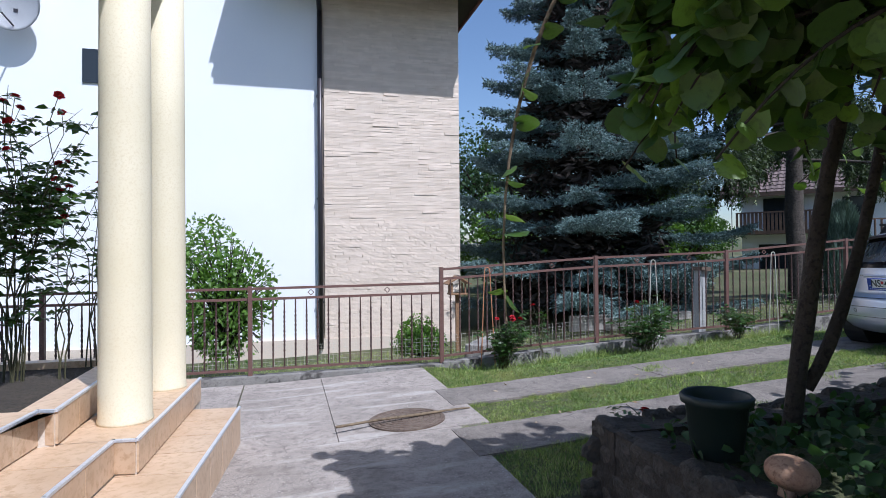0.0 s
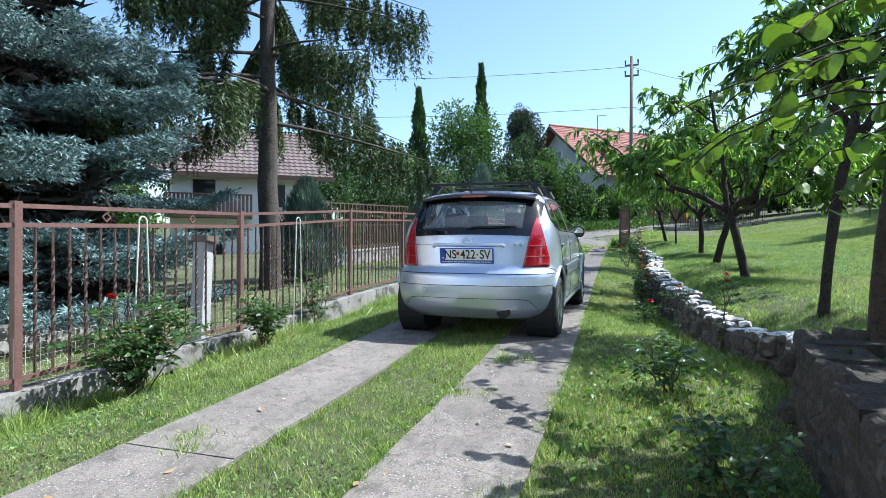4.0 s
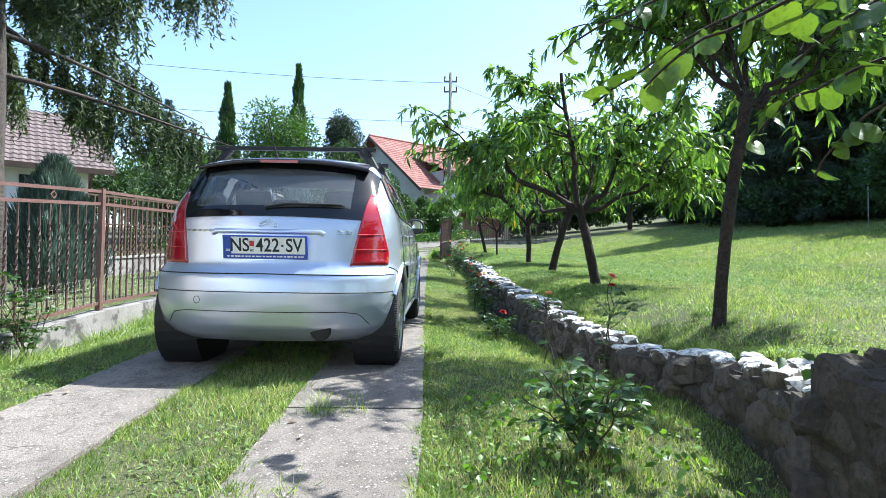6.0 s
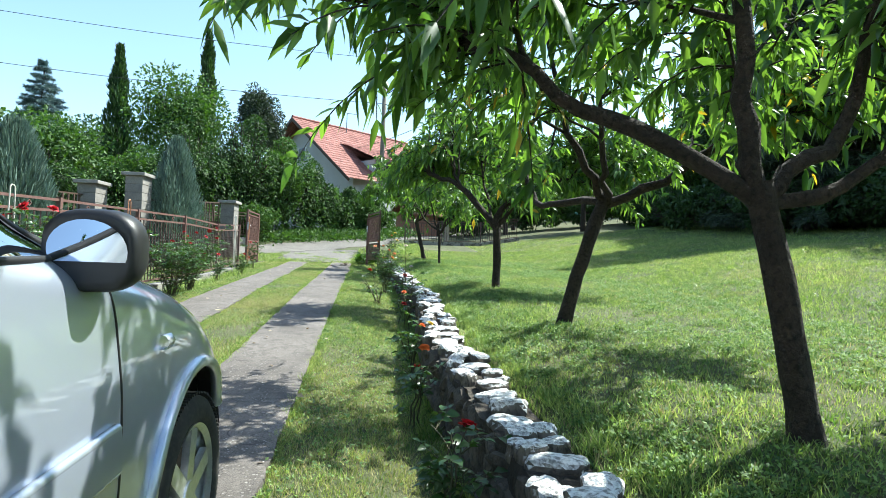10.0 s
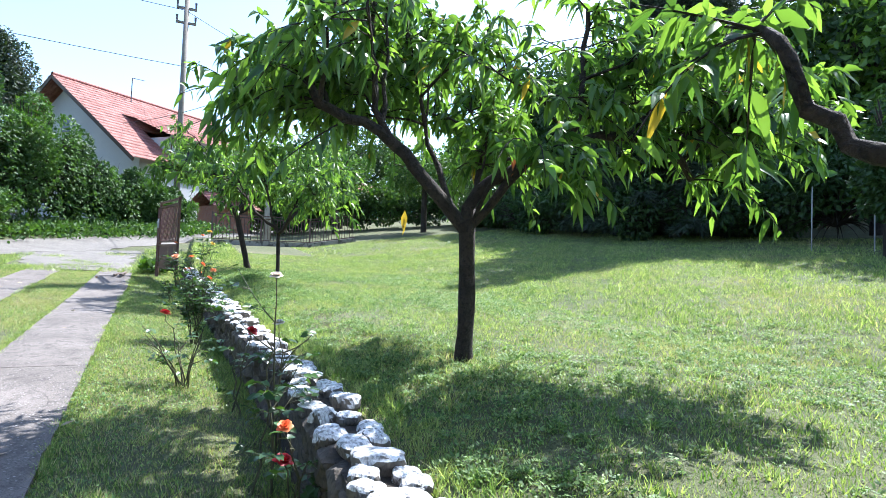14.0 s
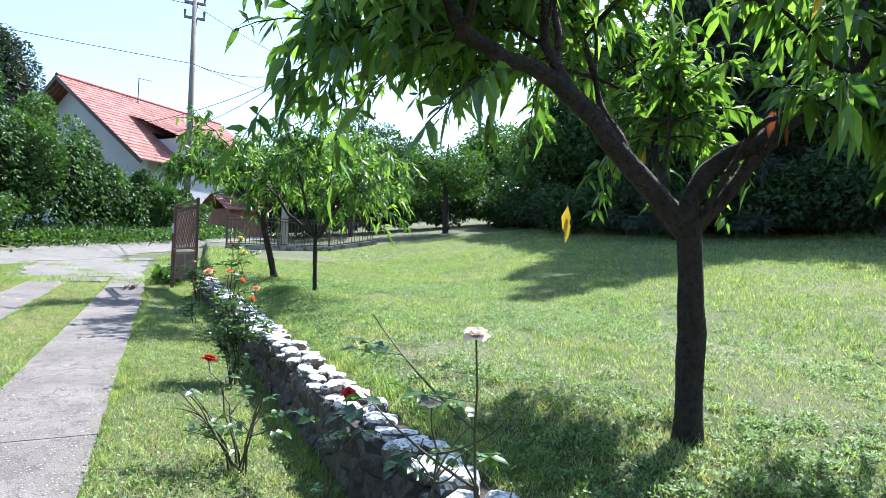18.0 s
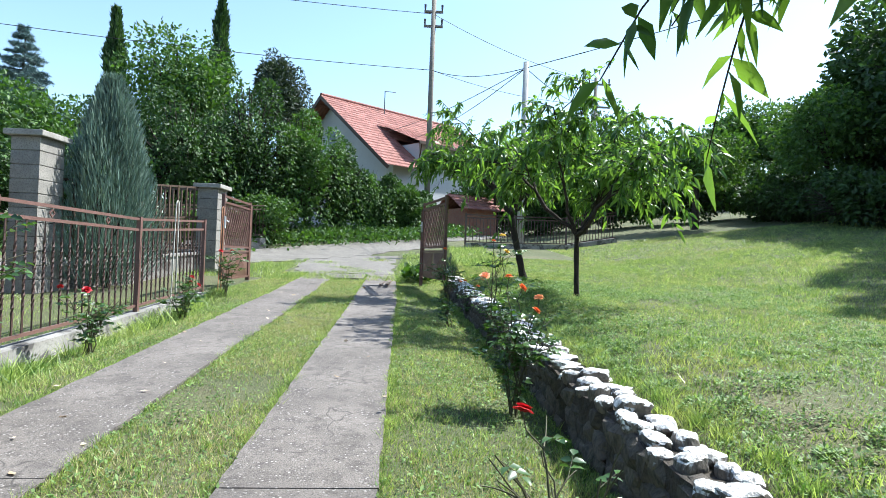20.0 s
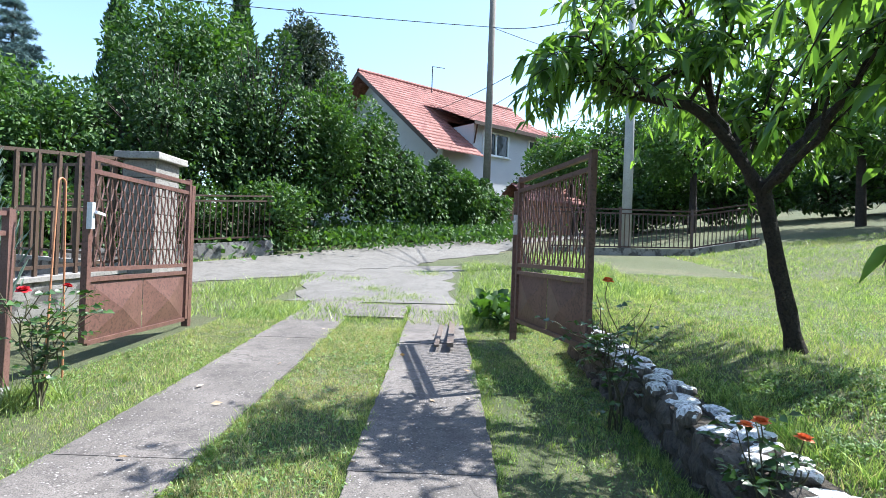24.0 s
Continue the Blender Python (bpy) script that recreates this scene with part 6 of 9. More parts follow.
def build_gate():
    gate_leaf((24.72, 8.24, 1.17), 2.5, 1.68, "brown steel gate leaf swung open with a diamond panel below")
    gate_leaf((26.45, 4.9, 1.30), 193.6, 1.70, "brown steel gate leaf swung open beside the stone wall")
    for x, y, z in ((26.46, 8.33, 1.15), (26.52, 4.92, 1.2)):
        p = thing("gate_post", (x, y, z - 0.3), "brown steel gate post", "gate post", "gate posts")
        part("post", boxbm((0, 0, 0.85), (0.07, 0.07, 1.75)), M["gate"], p, bevel=0.004)
    for x, y, z, w, top in ((28.0, 9.65, gzf(28, 9.6), 0.58, 3.12), (23.6, 11.9, gzf(23.6, 11.9), 0.6, 3.1), (24.4, 11.1, gzf(24, 11), 0.6, 3.45)):
        p = thing("block_pillar", (x, y, z), "grey concrete block pillar with a flat cap", "pillar", "block pillars")
        hh = top - z - 0.1
        n = max(3, int(hh / 0.22))
        for i in range(n):
            zz = hh * (i + 0.5) / n
            part("block", boxbm((0, 0, zz), (w, w * 0.75, hh / n - 0.012)), M["block"], p, bevel=0.006)
        part("mortar", boxbm((0, 0, hh / 2), (w - 0.03, w * 0.75 - 0.03, hh)), M["plinth"], p)
        part("cap", boxbm((0, 0, hh + 0.05), (w + 0.16, w * 0.75 + 0.16, 0.09)), M["cap"], p, bevel=0.012)
    # neighbour's low wall with dark open screen above, behind the junipers
    wl = thing("neighbour_wall", (0, 0, 0), "grey low wall with a dark steel screen in the neighbour garden", "wall", kind="structure")
    for (x0, y0), (x1, y1) in (((15, 12.4), (23.3, 12.0)), ((24.7, 11.0), (27.7, 9.85)), ((28.3, 9.6), (29.2, 12.5))):
        z0, z1 = gzf(x0, y0), gzf(x1, y1)
        part("low_wall", beam((x0, y0, z0 + 0.1), (x1, y1, z1 + 0.1), 0.2, 0.6), M["plinth"], wl)
        part("wall_cap", beam((x0, y0, z0 + 0.425), (x1, y1, z1 + 0.425), 0.26, 0.05), M["cap"], wl)
        for hz in (0.55, 1.2, 1.85):
            part("screen_rail", beam((x0, y0, z0 + hz), (x1, y1, z1 + hz), 0.03, 0.04), M["wood_dark"], wl)
        n = int(math.hypot(x1 - x0, y1 - y0) / 0.22)
        for i in range(n):
            f = (i + 0.5) / n
            zz = z0 + (z1 - z0) * f
            part("screen_bar", boxbm((x0 + (x1 - x0) * f, y0 + (y1 - y0) * f, zz + 1.15), (0.05, 0.03, 1.4)), M["wood_dark"], wl)
    # dark fence swallowed by the hedge on the far side of the lane
    hf = thing("hedge_fence", (0, 0, 0), "dark steel fence on a low wall half buried in the hedge", "fence")
    (x0, y0), (x1, y1) = (31.0, 13.3), (34.4, 10.3)
    z0, z1 = gzf(x0, y0), gzf(x1, y1)
    part("low_wall", beam((x0, y0, z0 + 0.1), (x1, y1, z1 + 0.1), 0.2, 0.5), M["plinth"], hf)
    for hz in (0.45, 1.3, 1.42):
        part("rail", beam((x0, y0, z0 + hz), (x1, y1, z1 + hz), 0.03, 0.04), M["wood_dark"], hf)
    for i in range(34):
        f = (i + 0.5) / 34
        part("bar", boxbm((x0 + (x1 - x0) * f, y0 + (y1 - y0) * f, z0 + (z1 - z0) * f + 0.88), (0.02, 0.02, 0.9), 41), M["wood_dark"], hf)
    # fence across the lane, beyond the lawn
    fr = thing("lane_fence", (0, 0, 0), "dark brown steel fence along the lane beyond the lawn", "fence")
    pts = [(34.2, 3.6), (34.6, 1.9), (35.2, 0.0), (36.0, -2.0)]
    for (x0, y0), (x1, y1) in zip(pts, pts[1:]):
        z0, z1 = gzf(x0, y0), gzf(x1, y1)
        part("post", boxbm((x0, y0, z0 + 0.5), (0.06, 0.06, 1.3)), M["fence_bar"], fr)
        part("plinth", beam((x0, y0, z0 + 0.02), (x1, y1, z1 + 0.02), 0.2, 0.3), M["plinth"], fr)
        for hz in (0.2, 1.0, 1.1):
            part("rail", beam((x0, y0, z0 + hz), (x1, y1, z1 + hz), 0.03, 0.035), M["fence_bar"], fr)
        n = int(math.hypot(x1 - x0, y1 - y0) / 0.12)
        for i in range(1, n):
            f = i / n
            part("bar", boxbm((x0 + (x1 - x0) * f, y0 + (y1 - y0) * f, z0 + (z1 - z0) * f + 0.6), (0.02, 0.02, 0.82)), M["fence_bar"], fr)


build_gate()


# ---------- parked hatchback ----------
def car_paint():
    m, n, l, b = material("silver_car_paint", 0.3, 0.65)
    f = noise_tex(n, l, 900, 2)
    big = noise_tex(n, l, 3, 3)
    c = ramp(n, l, f, [(0.3, (0.48, 0.53, 0.64)), (0.7, (0.62, 0.67, 0.79))])
    c = mixc(n, l, c, (0.50, 0.51, 0.54), ramp(n, l, big, [(0.5, (0, 0, 0)), (0.8, (0.35, 0.35, 0.35))]))
    l.new(c, b.inputs["Base Color"])
    b.inputs["Coat Weight"].default_value = 1.0
    b.inputs["Coat Roughness"].default_value = 0.02
    return m


def clear_glass(name, tint, gloss=0.6):
    """Thin pane: sees through, mirrors more at a slant."""
    m = bpy.data.materials.new(name)
    m.use_nodes = True
    n, l = m.node_tree.nodes, m.node_tree.links
    n.remove(n["Principled BSDF"])
    t = n.new("ShaderNodeBsdfTransparent")
    t.inputs[0].default_value = (*tint, 1)
    g = n.new("ShaderNodeBsdfGlossy")
    g.inputs["Roughness"].default_value = 0.02
    fr = n.new("ShaderNodeFresnel")
    fr.inputs[0].default_value = 1.72
    mx = n.new("ShaderNodeMixShader")
    # a thin pale diffuse film, added to stand in for the veil of reflected sky
    df = n.new("ShaderNodeBsdfDiffuse")
    df.inputs[0].default_value = (0.55, 0.58, 0.6, 1)
    film = n.new("ShaderNodeMixShader")
    film.inputs[0].default_value = 0.09
    l.new(t.outputs[0], film.inputs[1])
    l.new(df.outputs[0], film.inputs[2])
    l.new(fr.outputs[0], mx.inputs[0])
    l.new(film.outputs[0], mx.inputs[1])
    l.new(g.outputs[0], mx.inputs[2])
    l.new(mx.outputs[0], n["Material Output"].inputs[0])
    return m


def tail_lamp_mat():
    m, n, l, b = material("red_lamp_lens", 0.08)
    tc = n.new("ShaderNodeTexCoord")
    w = n.new("ShaderNodeTexWave")
    w.bands_direction = "Z"
    w.inputs["Scale"].default_value = 30
    l.new(tc.outputs["Object"], w.inputs["Vector"])
    l.new(ramp(n, l, w.outputs["Fac"], [(0.2, (0.30, 0.005, 0.015)), (0.8, (0.34, 0.006, 0.018))]), b.inputs["Base Color"])
    b.inputs["Coat Weight"].default_value = 1.0
    return m


M["paint"] = car_paint()
M["car_glass"] = clear_glass("car_window_glass", (0.86, 0.9, 0.9))
M["trim"] = plain("black_rubber_trim", (0.010, 0.010, 0.011), 0.65)
M["gloss_black"] = plain("gloss_black_border", (0.008, 0.008, 0.010), 0.06)
M["lining"] = plain("grey_cabin_lining", (0.42, 0.43, 0.44), 0.9)
M["seat"] = two_scale("dark_seat_fabric", (0.07, 0.073, 0.08), (0.10, 0.104, 0.112), (0.045, 0.045, 0.05), 8, 200, 0.9, 0.2, 0.002)
M["tyre"] = two_scale("worn_tyre_rubber", (0.022, 0.022, 0.023), (0.035, 0.034, 0.033), (0.05, 0.046, 0.04), 8, 60, 0.85, 0.3, 0.003)
M["alloy"] = plain("silver_alloy_rim", (0.62, 0.63, 0.65), 0.32, 0.8)
M["lamp_red"] = tail_lamp_mat()
M["lamp_clear"] = plain("clear_lamp", (0.6, 0.6, 0.62), 0.1, 0.5)
M["plate_white"] = plain("white_plate", (0.78, 0.78, 0.76), 0.4)
M["plate_blue"] = plain("blue_plate_field", (0.03, 0.07, 0.36), 0.4)
M["plate_black"] = plain("black_plate_letter", (0.01, 0.01, 0.012), 0.5)
M["plate_red"] = plain("red_crest", (0.5, 0.03, 0.04), 0.5)
M["chrome"] = plain("chrome", (0.75, 0.76, 0.78), 0.12, 1.0)

CZ = [0.20, 0.24, 0.30, 0.36, 0.42, 0.50, 0.58, 0.615, 0.64, 0.68, 0.76, 0.85, 0.92, 0.98, 1.04, 1.10, 1.20, 1.30, 1.38, 1.44, 1.475, 1.50, 1.515, 1.525]
CR = [0.16, 0.10, 0.04, 0.015, 0.0, 0.0, 0.012, 0.025, 0.06, 0.085, 0.10, 0.115, 0.13, 0.145, 0.165, 0.20, 0.27, 0.345, 0.41, 0.46, 0.51, 0.64, 0.85, 1.05]
CF = [3.60, 3.72, 3.80, 3.84, 3.85, 3.85, 3.84, 3.83, 3.81, 3.77, 3.66, 3.46, 3.22, 2.96, 2.80, 2.68, 2.50, 2.30, 2.11, 1.92, 1.78, 1.58, 1.38, 1.20]
CW = [0.74, 0.79, 0.815, 0.825, 0.832, 0.835, 0.835, 0.834, 0.832, 0.83, 0.826, 0.82, 0.81, 0.80, 0.785, 0.768, 0.735, 0.698, 0.66, 0.62, 0.575, 0.47, 0.32, 0.12]
CLR = [0.50] * 8 + [0.52, 0.53, 0.52, 0.5, 0.48, 0.46, 0.44, 0.42, 0.38, 0.34, 0.3, 0.28, 0.27, 0.25, 0.2, 0.12]
CLF = [0.7] * 10 + [0.7, 0.75, 0.8, 0.85, 0.8, 0.7, 0.6, 0.5, 0.45, 0.4, 0.4, 0.35, 0.25, 0.12]


def cz(tab, z):
    return np.interp(z, CZ, tab)


def car_y(x, z):
    """Half-width of the body at length x and height z."""
    xr, xf, w, lr, lf = (cz(t, z) for t in (CR, CF, CW, CLR, CLF))
    a = np.clip((xr + lr - x) / lr, 0, 1)
    b = np.clip((x - (xf - lf)) / lf, 0, 1)
    return w * np.minimum((1 - a ** 2.4) ** (1 / 2.4), (1 - b ** 2.5) ** (1 / 2.5))


def car_rear(y, z):
    """Length position of the tail surface."""
    xr, w, lr = cz(CR, z), cz(CW, z), cz(CLR, z)
    q = np.clip(np.abs(y) / w, 0, 0.999)
    return xr + lr * (1 - (1 - q ** 2.4) ** (1 / 2.4))


def car_front(y, z):
    xf, w, lf = cz(CF, z), cz(CW, z), cz(CLF, z)
    q = np.clip(np.abs(y) / w, 0, 0.999)
    return xf - lf * (1 - (1 - q ** 2.5) ** (1 / 2.5))


AX_R, AX_F, AX_Z, ARCH = 0.63, 3.12, 0.295, 0.345


def side_lo(x):
    return np.interp(x, [0.5, 0.62, 0.9, 2.6, 2.75], [1.2, 1.09, 1.04, 0.985, 0.98])


def side_hi(x):
    return np.interp(x, [0.5, 0.62, 0.8, 1.2, 1.6, 1.9, 2.15, 2.4, 2.62], [1.22, 1.32, 1.385, 1.415, 1.405, 1.365, 1.27, 1.125, 0.985])


def rear_lo(y):
    return 1.03 - 0.02 * (np.abs(y) / 0.6) ** 2


def rear_hi(y):
    return 1.405 - 0.05 * (np.abs(y) / 0.6) ** 2


def car_shell(name, inset, mat, parent):
    """Body shell in level slices, with wheel arches and window openings."""
    zs = np.concatenate([np.linspace(0.2, 0.62, 22), np.linspace(0.64, 1.0, 17), np.linspace(1.02, 1.44, 22), [1.46, 1.475, 1.488, 1.5, 1.51, 1.518, 1.525]])
    th = np.linspace(0, np.pi / 2, 30)
    half = []
    for z in zs:
        xr, xf, w, lr, lf = (float(cz(t, z)) for t in (CR, CF, CW, CLR, CLF))
        yr = np.sin(th) ** (2 / 2.4) * w
        xrr = xr + lr - np.cos(th) ** (2 / 2.4) * lr
        xs = np.linspace(xr + lr, xf - lf, 66)[1:-1]
        yf = np.cos(th) ** (2 / 2.5) * w
        xff = xf - lf + np.sin(th) ** (2 / 2.5) * lf
        half.append(np.stack([np.r_[xrr, xs, xff], np.r_[yr, np.full(len(xs), w), yf], np.full(60 + len(xs), z)], 1))
    H = np.array(half)
    m = H.shape[1]
    full = np.concatenate([H, H[:, ::-1][:, 1:-1] * np.array([1, -1, 1])], 1)
    if inset:
        c = np.array([1.9, 0, 0.85])
        full = c + (full - c) * np.array([1 - inset * 0.7, 1 - inset * 1.3, 1 - inset])
    nz, k = full.shape[:2]
    P = full.reshape(-1, 3)
    i = (np.arange(nz - 1)[:, None] * k + np.arange(k)[None])
    j = (np.arange(nz - 1)[:, None] * k + (np.arange(k)[None] + 1) % k)
    q = np.stack([i, j, j + k, i + k], -1).reshape(-1, 4)
    # window openings
    cen = P[q].mean(1)
    ay = np.abs(cen[:, 1])
    side = (cen[:, 0] > 0.66) & (cen[:, 0] < 2.5) & (cen[:, 2] > side_lo(cen[:, 0]) + 0.02) & (cen[:, 2] < side_hi(cen[:, 0]) - 0.02) & (ay > 0.5) & (np.abs(cen[:, 0] - 0.915) > 0.03) & (np.abs(cen[:, 0] - 1.54) > 0.05)
    rear = (cen[:, 0] < 0.62) & (ay < 0.575 - 0.07 * np.clip((1.16 - cen[:, 2]) / 0.12, 0, 1) ** 2) & (cen[:, 2] > rear_lo(cen[:, 1]) + 0.02) & (cen[:, 2] < rear_hi(cen[:, 1]) - 0.02)
    front = (cen[:, 0] > 1.9) & (ay < 0.56) & (cen[:, 2] > 1.04) & (cen[:, 2] < 1.40)
    keep = ~(side | rear | front)
    # wheel arches
    for ax in (AX_R, AX_F):
        d = P[:, [0, 2]] - np.array([ax, AX_Z])
        r = np.hypot(d[:, 0], d[:, 1])
        inside = (r < ARCH) & (np.abs(P[:, 1]) > 0.66)
        keep &= ~inside[q].all(1)
        s = ARCH / np.maximum(r, 1e-4)
        mv = inside & (r > 0.2)
        P[mv, 0] = ax + d[mv, 0] * s[mv]
        P[mv, 2] = AX_Z + d[mv, 1] * s[mv]
        if not inset:
            P[mv, 1] = np.sign(P[mv, 1]) * car_y(P[mv, 0], P[mv, 2])
    me = mesh_np(name, P, q[keep], 4, mat, True)
    return put_mesh(name, me, parent)


def grid_patch(name, P, mat, parent, label="", smooth=True):
    """A patch from an array (n, m, 3)."""
    n, m = P.shape[:2]
    i = (np.arange(n - 1)[:, None] * m + np.arange(m - 1)[None]).ravel()
    return put_mesh(name, mesh_np(name, P, np.stack([i, i + 1, i + m + 1, i + m], -1), 4, mat, smooth), parent, label)


def side_patch(name, x0, x1, lo, hi, off, mat, parent, s, n=24, m=10, label=""):
    x = np.linspace(x0, x1, n)[:, None] * np.ones((1, m))
    f = np.linspace(0, 1, m)[None]
    z = lo(x) * (1 - f) + hi(x) * f
    y = (car_y(x, z) + off) * s
    return grid_patch(name, np.stack([x, y, z], -1), mat, parent, label)


def rear_patch(name, y0, y1, lo, hi, off, mat, parent, n=24, m=10, label=""):
    y = np.linspace(y0, y1, n)[:, None] * np.ones((1, m))
    f = np.linspace(0, 1, m)[None]
    z = lo(y) * (1 - f) + hi(y) * f
    return grid_patch(name, np.stack([car_rear(y, z) - off, y, z], -1), mat, parent, label)


def side_line(name, pts, r, off, mat, parent, s, label=""):
    """A thin round strip that runs over the flank through (x, z) points."""
    pts = np.array(pts, float)
    seg = np.r_[0, np.cumsum(np.hypot(*np.diff(pts, axis=0).T))]
    t = np.linspace(0, seg[-1], max(12, int(seg[-1] / 0.03)))
    x, z = np.interp(t, seg, pts[:, 0]), np.interp(t, seg, pts[:, 1])
    y = (car_y(x, z) + off) * s
    sp = Soup(4)
    sp.add(*tube_np(np.stack([x, y, z], 1), np.full(len(x), r), 6))
    return put_mesh(name, sp.mesh(name, mat, True), parent, label)


def rear_line(name, pts, r, off, mat, parent, label=""):
    pts = np.array(pts, float)
    seg = np.r_[0, np.cumsum(np.hypot(*np.diff(pts, axis=0).T))]
    t = np.linspace(0, seg[-1], max(12, int(seg[-1] / 0.03)))
    y, z = np.interp(t, seg, pts[:, 0]), np.interp(t, seg, pts[:, 1])
    sp = Soup(4)
    sp.add(*tube_np(np.stack([car_rear(y, z) - off, y, z], 1), np.full(len(y), r), 6))
    return put_mesh(name, sp.mesh(name, mat, True), parent, label)


def text_mesh(body, size, mat, m, parent, name="letters", squeeze=0.82):
    """Flat raised lettering in the built-in font, as a mesh; reads along local x, up along local y."""
    cu = bpy.data.curves.new("lettering", "FONT")
    cu.body, cu.size, cu.extrude, cu.align_x, cu.align_y = body, size, 0.0012, "CENTER", "CENTER"
    cu.offset = size * 0.012
    ob = bpy.data.objects.new("lettering", cu)
    scene.collection.objects.link(ob)
    bpy.context.view_layer.update()
    me = bpy.data.meshes.new_from_object(ob.evaluated_get(bpy.context.evaluated_depsgraph_get()))
    bpy.data.objects.remove(ob)
    me.materials.clear()
    me.materials.append(mat)
    o = put_mesh(name, me, parent)
    o.matrix_basis = m @ Matrix.Diagonal((squeeze, 1, 1, 1))
    return o


def wheel(parent, x, s):
    w = new("wheel")
    w.parent = parent
    w.matrix_basis = pose(x, s * 0.745, AX_Z, 0, 0, 0 if s < 0 else 180)
    # tyre: outline turned about the axle (local y, outside at -y)
    prof = [(0.205, -0.075), (0.225, -0.088), (0.262, -0.088), (0.284, -0.076), (0.2945, -0.05), (0.295, 0.0), (0.2945, 0.05), (0.284, 0.08), (0.25, 0.09), (0.2, 0.08)]
    n = 56
    bm = bmesh.new()
    a = np.linspace(0, 2 * np.pi, n, endpoint=False)
    rings = [[bm.verts.new((r * math.cos(t), y, r * math.sin(t))) for t in a] for r, y in prof]
    for r0, r1 in zip(rings, rings[1:]):
        for k in range(n):
            bm.faces.new((r0[k], r0[(k + 1) % n], r1[(k + 1) % n], r1[k]))
    bmesh.ops.recalc_face_normals(bm, faces=bm.faces[:])
    tyre = part("tyre", bm, M["tyre"], w, smooth=True)
    bm = bmesh.new()
    for k in range(0, n * 2):
        t = 2 * np.pi * k / (n * 2)
        for yy in (-0.058, 0.0, 0.058):
            box(bm, (0.2965 * math.cos(t), yy, 0.2965 * math.sin(t)), (0.007, 0.045, 0.008), 0, 0, -math.degrees(t))
    tagged(part("tread_blocks", bm, M["tyre"], w), kind="stuff")
    prof = [(0.19, -0.07), (0.208, -0.082), (0.206, -0.06), (0.185, -0.04), (0.18, 0.06)]
    bm = bmesh.new()
    rings = [[bm.verts.new((r * math.cos(t), y, r * math.sin(t))) for t in a] for r, y in prof]
    for r0, r1 in zip(rings, rings[1:]):
        for k in range(n):
            bm.faces.new((r0[k], r0[(k + 1) % n], r1[(k + 1) % n], r1[k]))
    for k in range(6):
        t = 2 * np.pi * k / 6 + 0.3
        d = Vector((math.cos(t), 0, math.sin(t)))
        c = d * 0.115
        box(bm, (c.x, -0.062, c.z), (0.15, 0.022, 0.055), 0, 0, -math.degrees(t))
    cyl(bm, (0, -0.078, 0), (0, -0.02, 0), 0.045, 0.06, 20)
    bmesh.ops.recalc_face_normals(bm, faces=bm.faces[:])
    part("rim", bm, M["alloy"], w)
    part("brake_disc", cyl(bmesh.new(), (0, -0.02, 0), (0, 0.0, 0), 0.15, seg=28), M["iron"], w)
    return w


def set_heights(car):
    """Tail and belt a little higher, roof a little lower than the sections above give."""
    a, b = [0, 0.3, 0.45, 0.9, 1.1, 1.2, 1.525, 2.2], [0, 0.31, 0.482, 0.938, 1.118, 1.195, 1.485, 2.16]
    for ob in car.children_recursive:
        if ob.name.split(".")[0] == "windscreen" or ob.parent.name.split(".")[0] in ("wheel", "seat", "door_mirror"):
            continue
        own = ob.matrix_basis.translation.z
        if ob.type == "MESH" and abs(own) < 1e-6:
            co = np.zeros(len(ob.data.vertices) * 3)
            ob.data.vertices.foreach_get("co", co)
            co[2::3] = np.interp(co[2::3], a, b)
            ob.data.vertices.foreach_set("co", co)
            ob.data.update()
        elif ob.name.split(".")[0] not in ("wheel", "seat"):
            ob.matrix_basis.translation.z = float(np.interp(own, a, b))


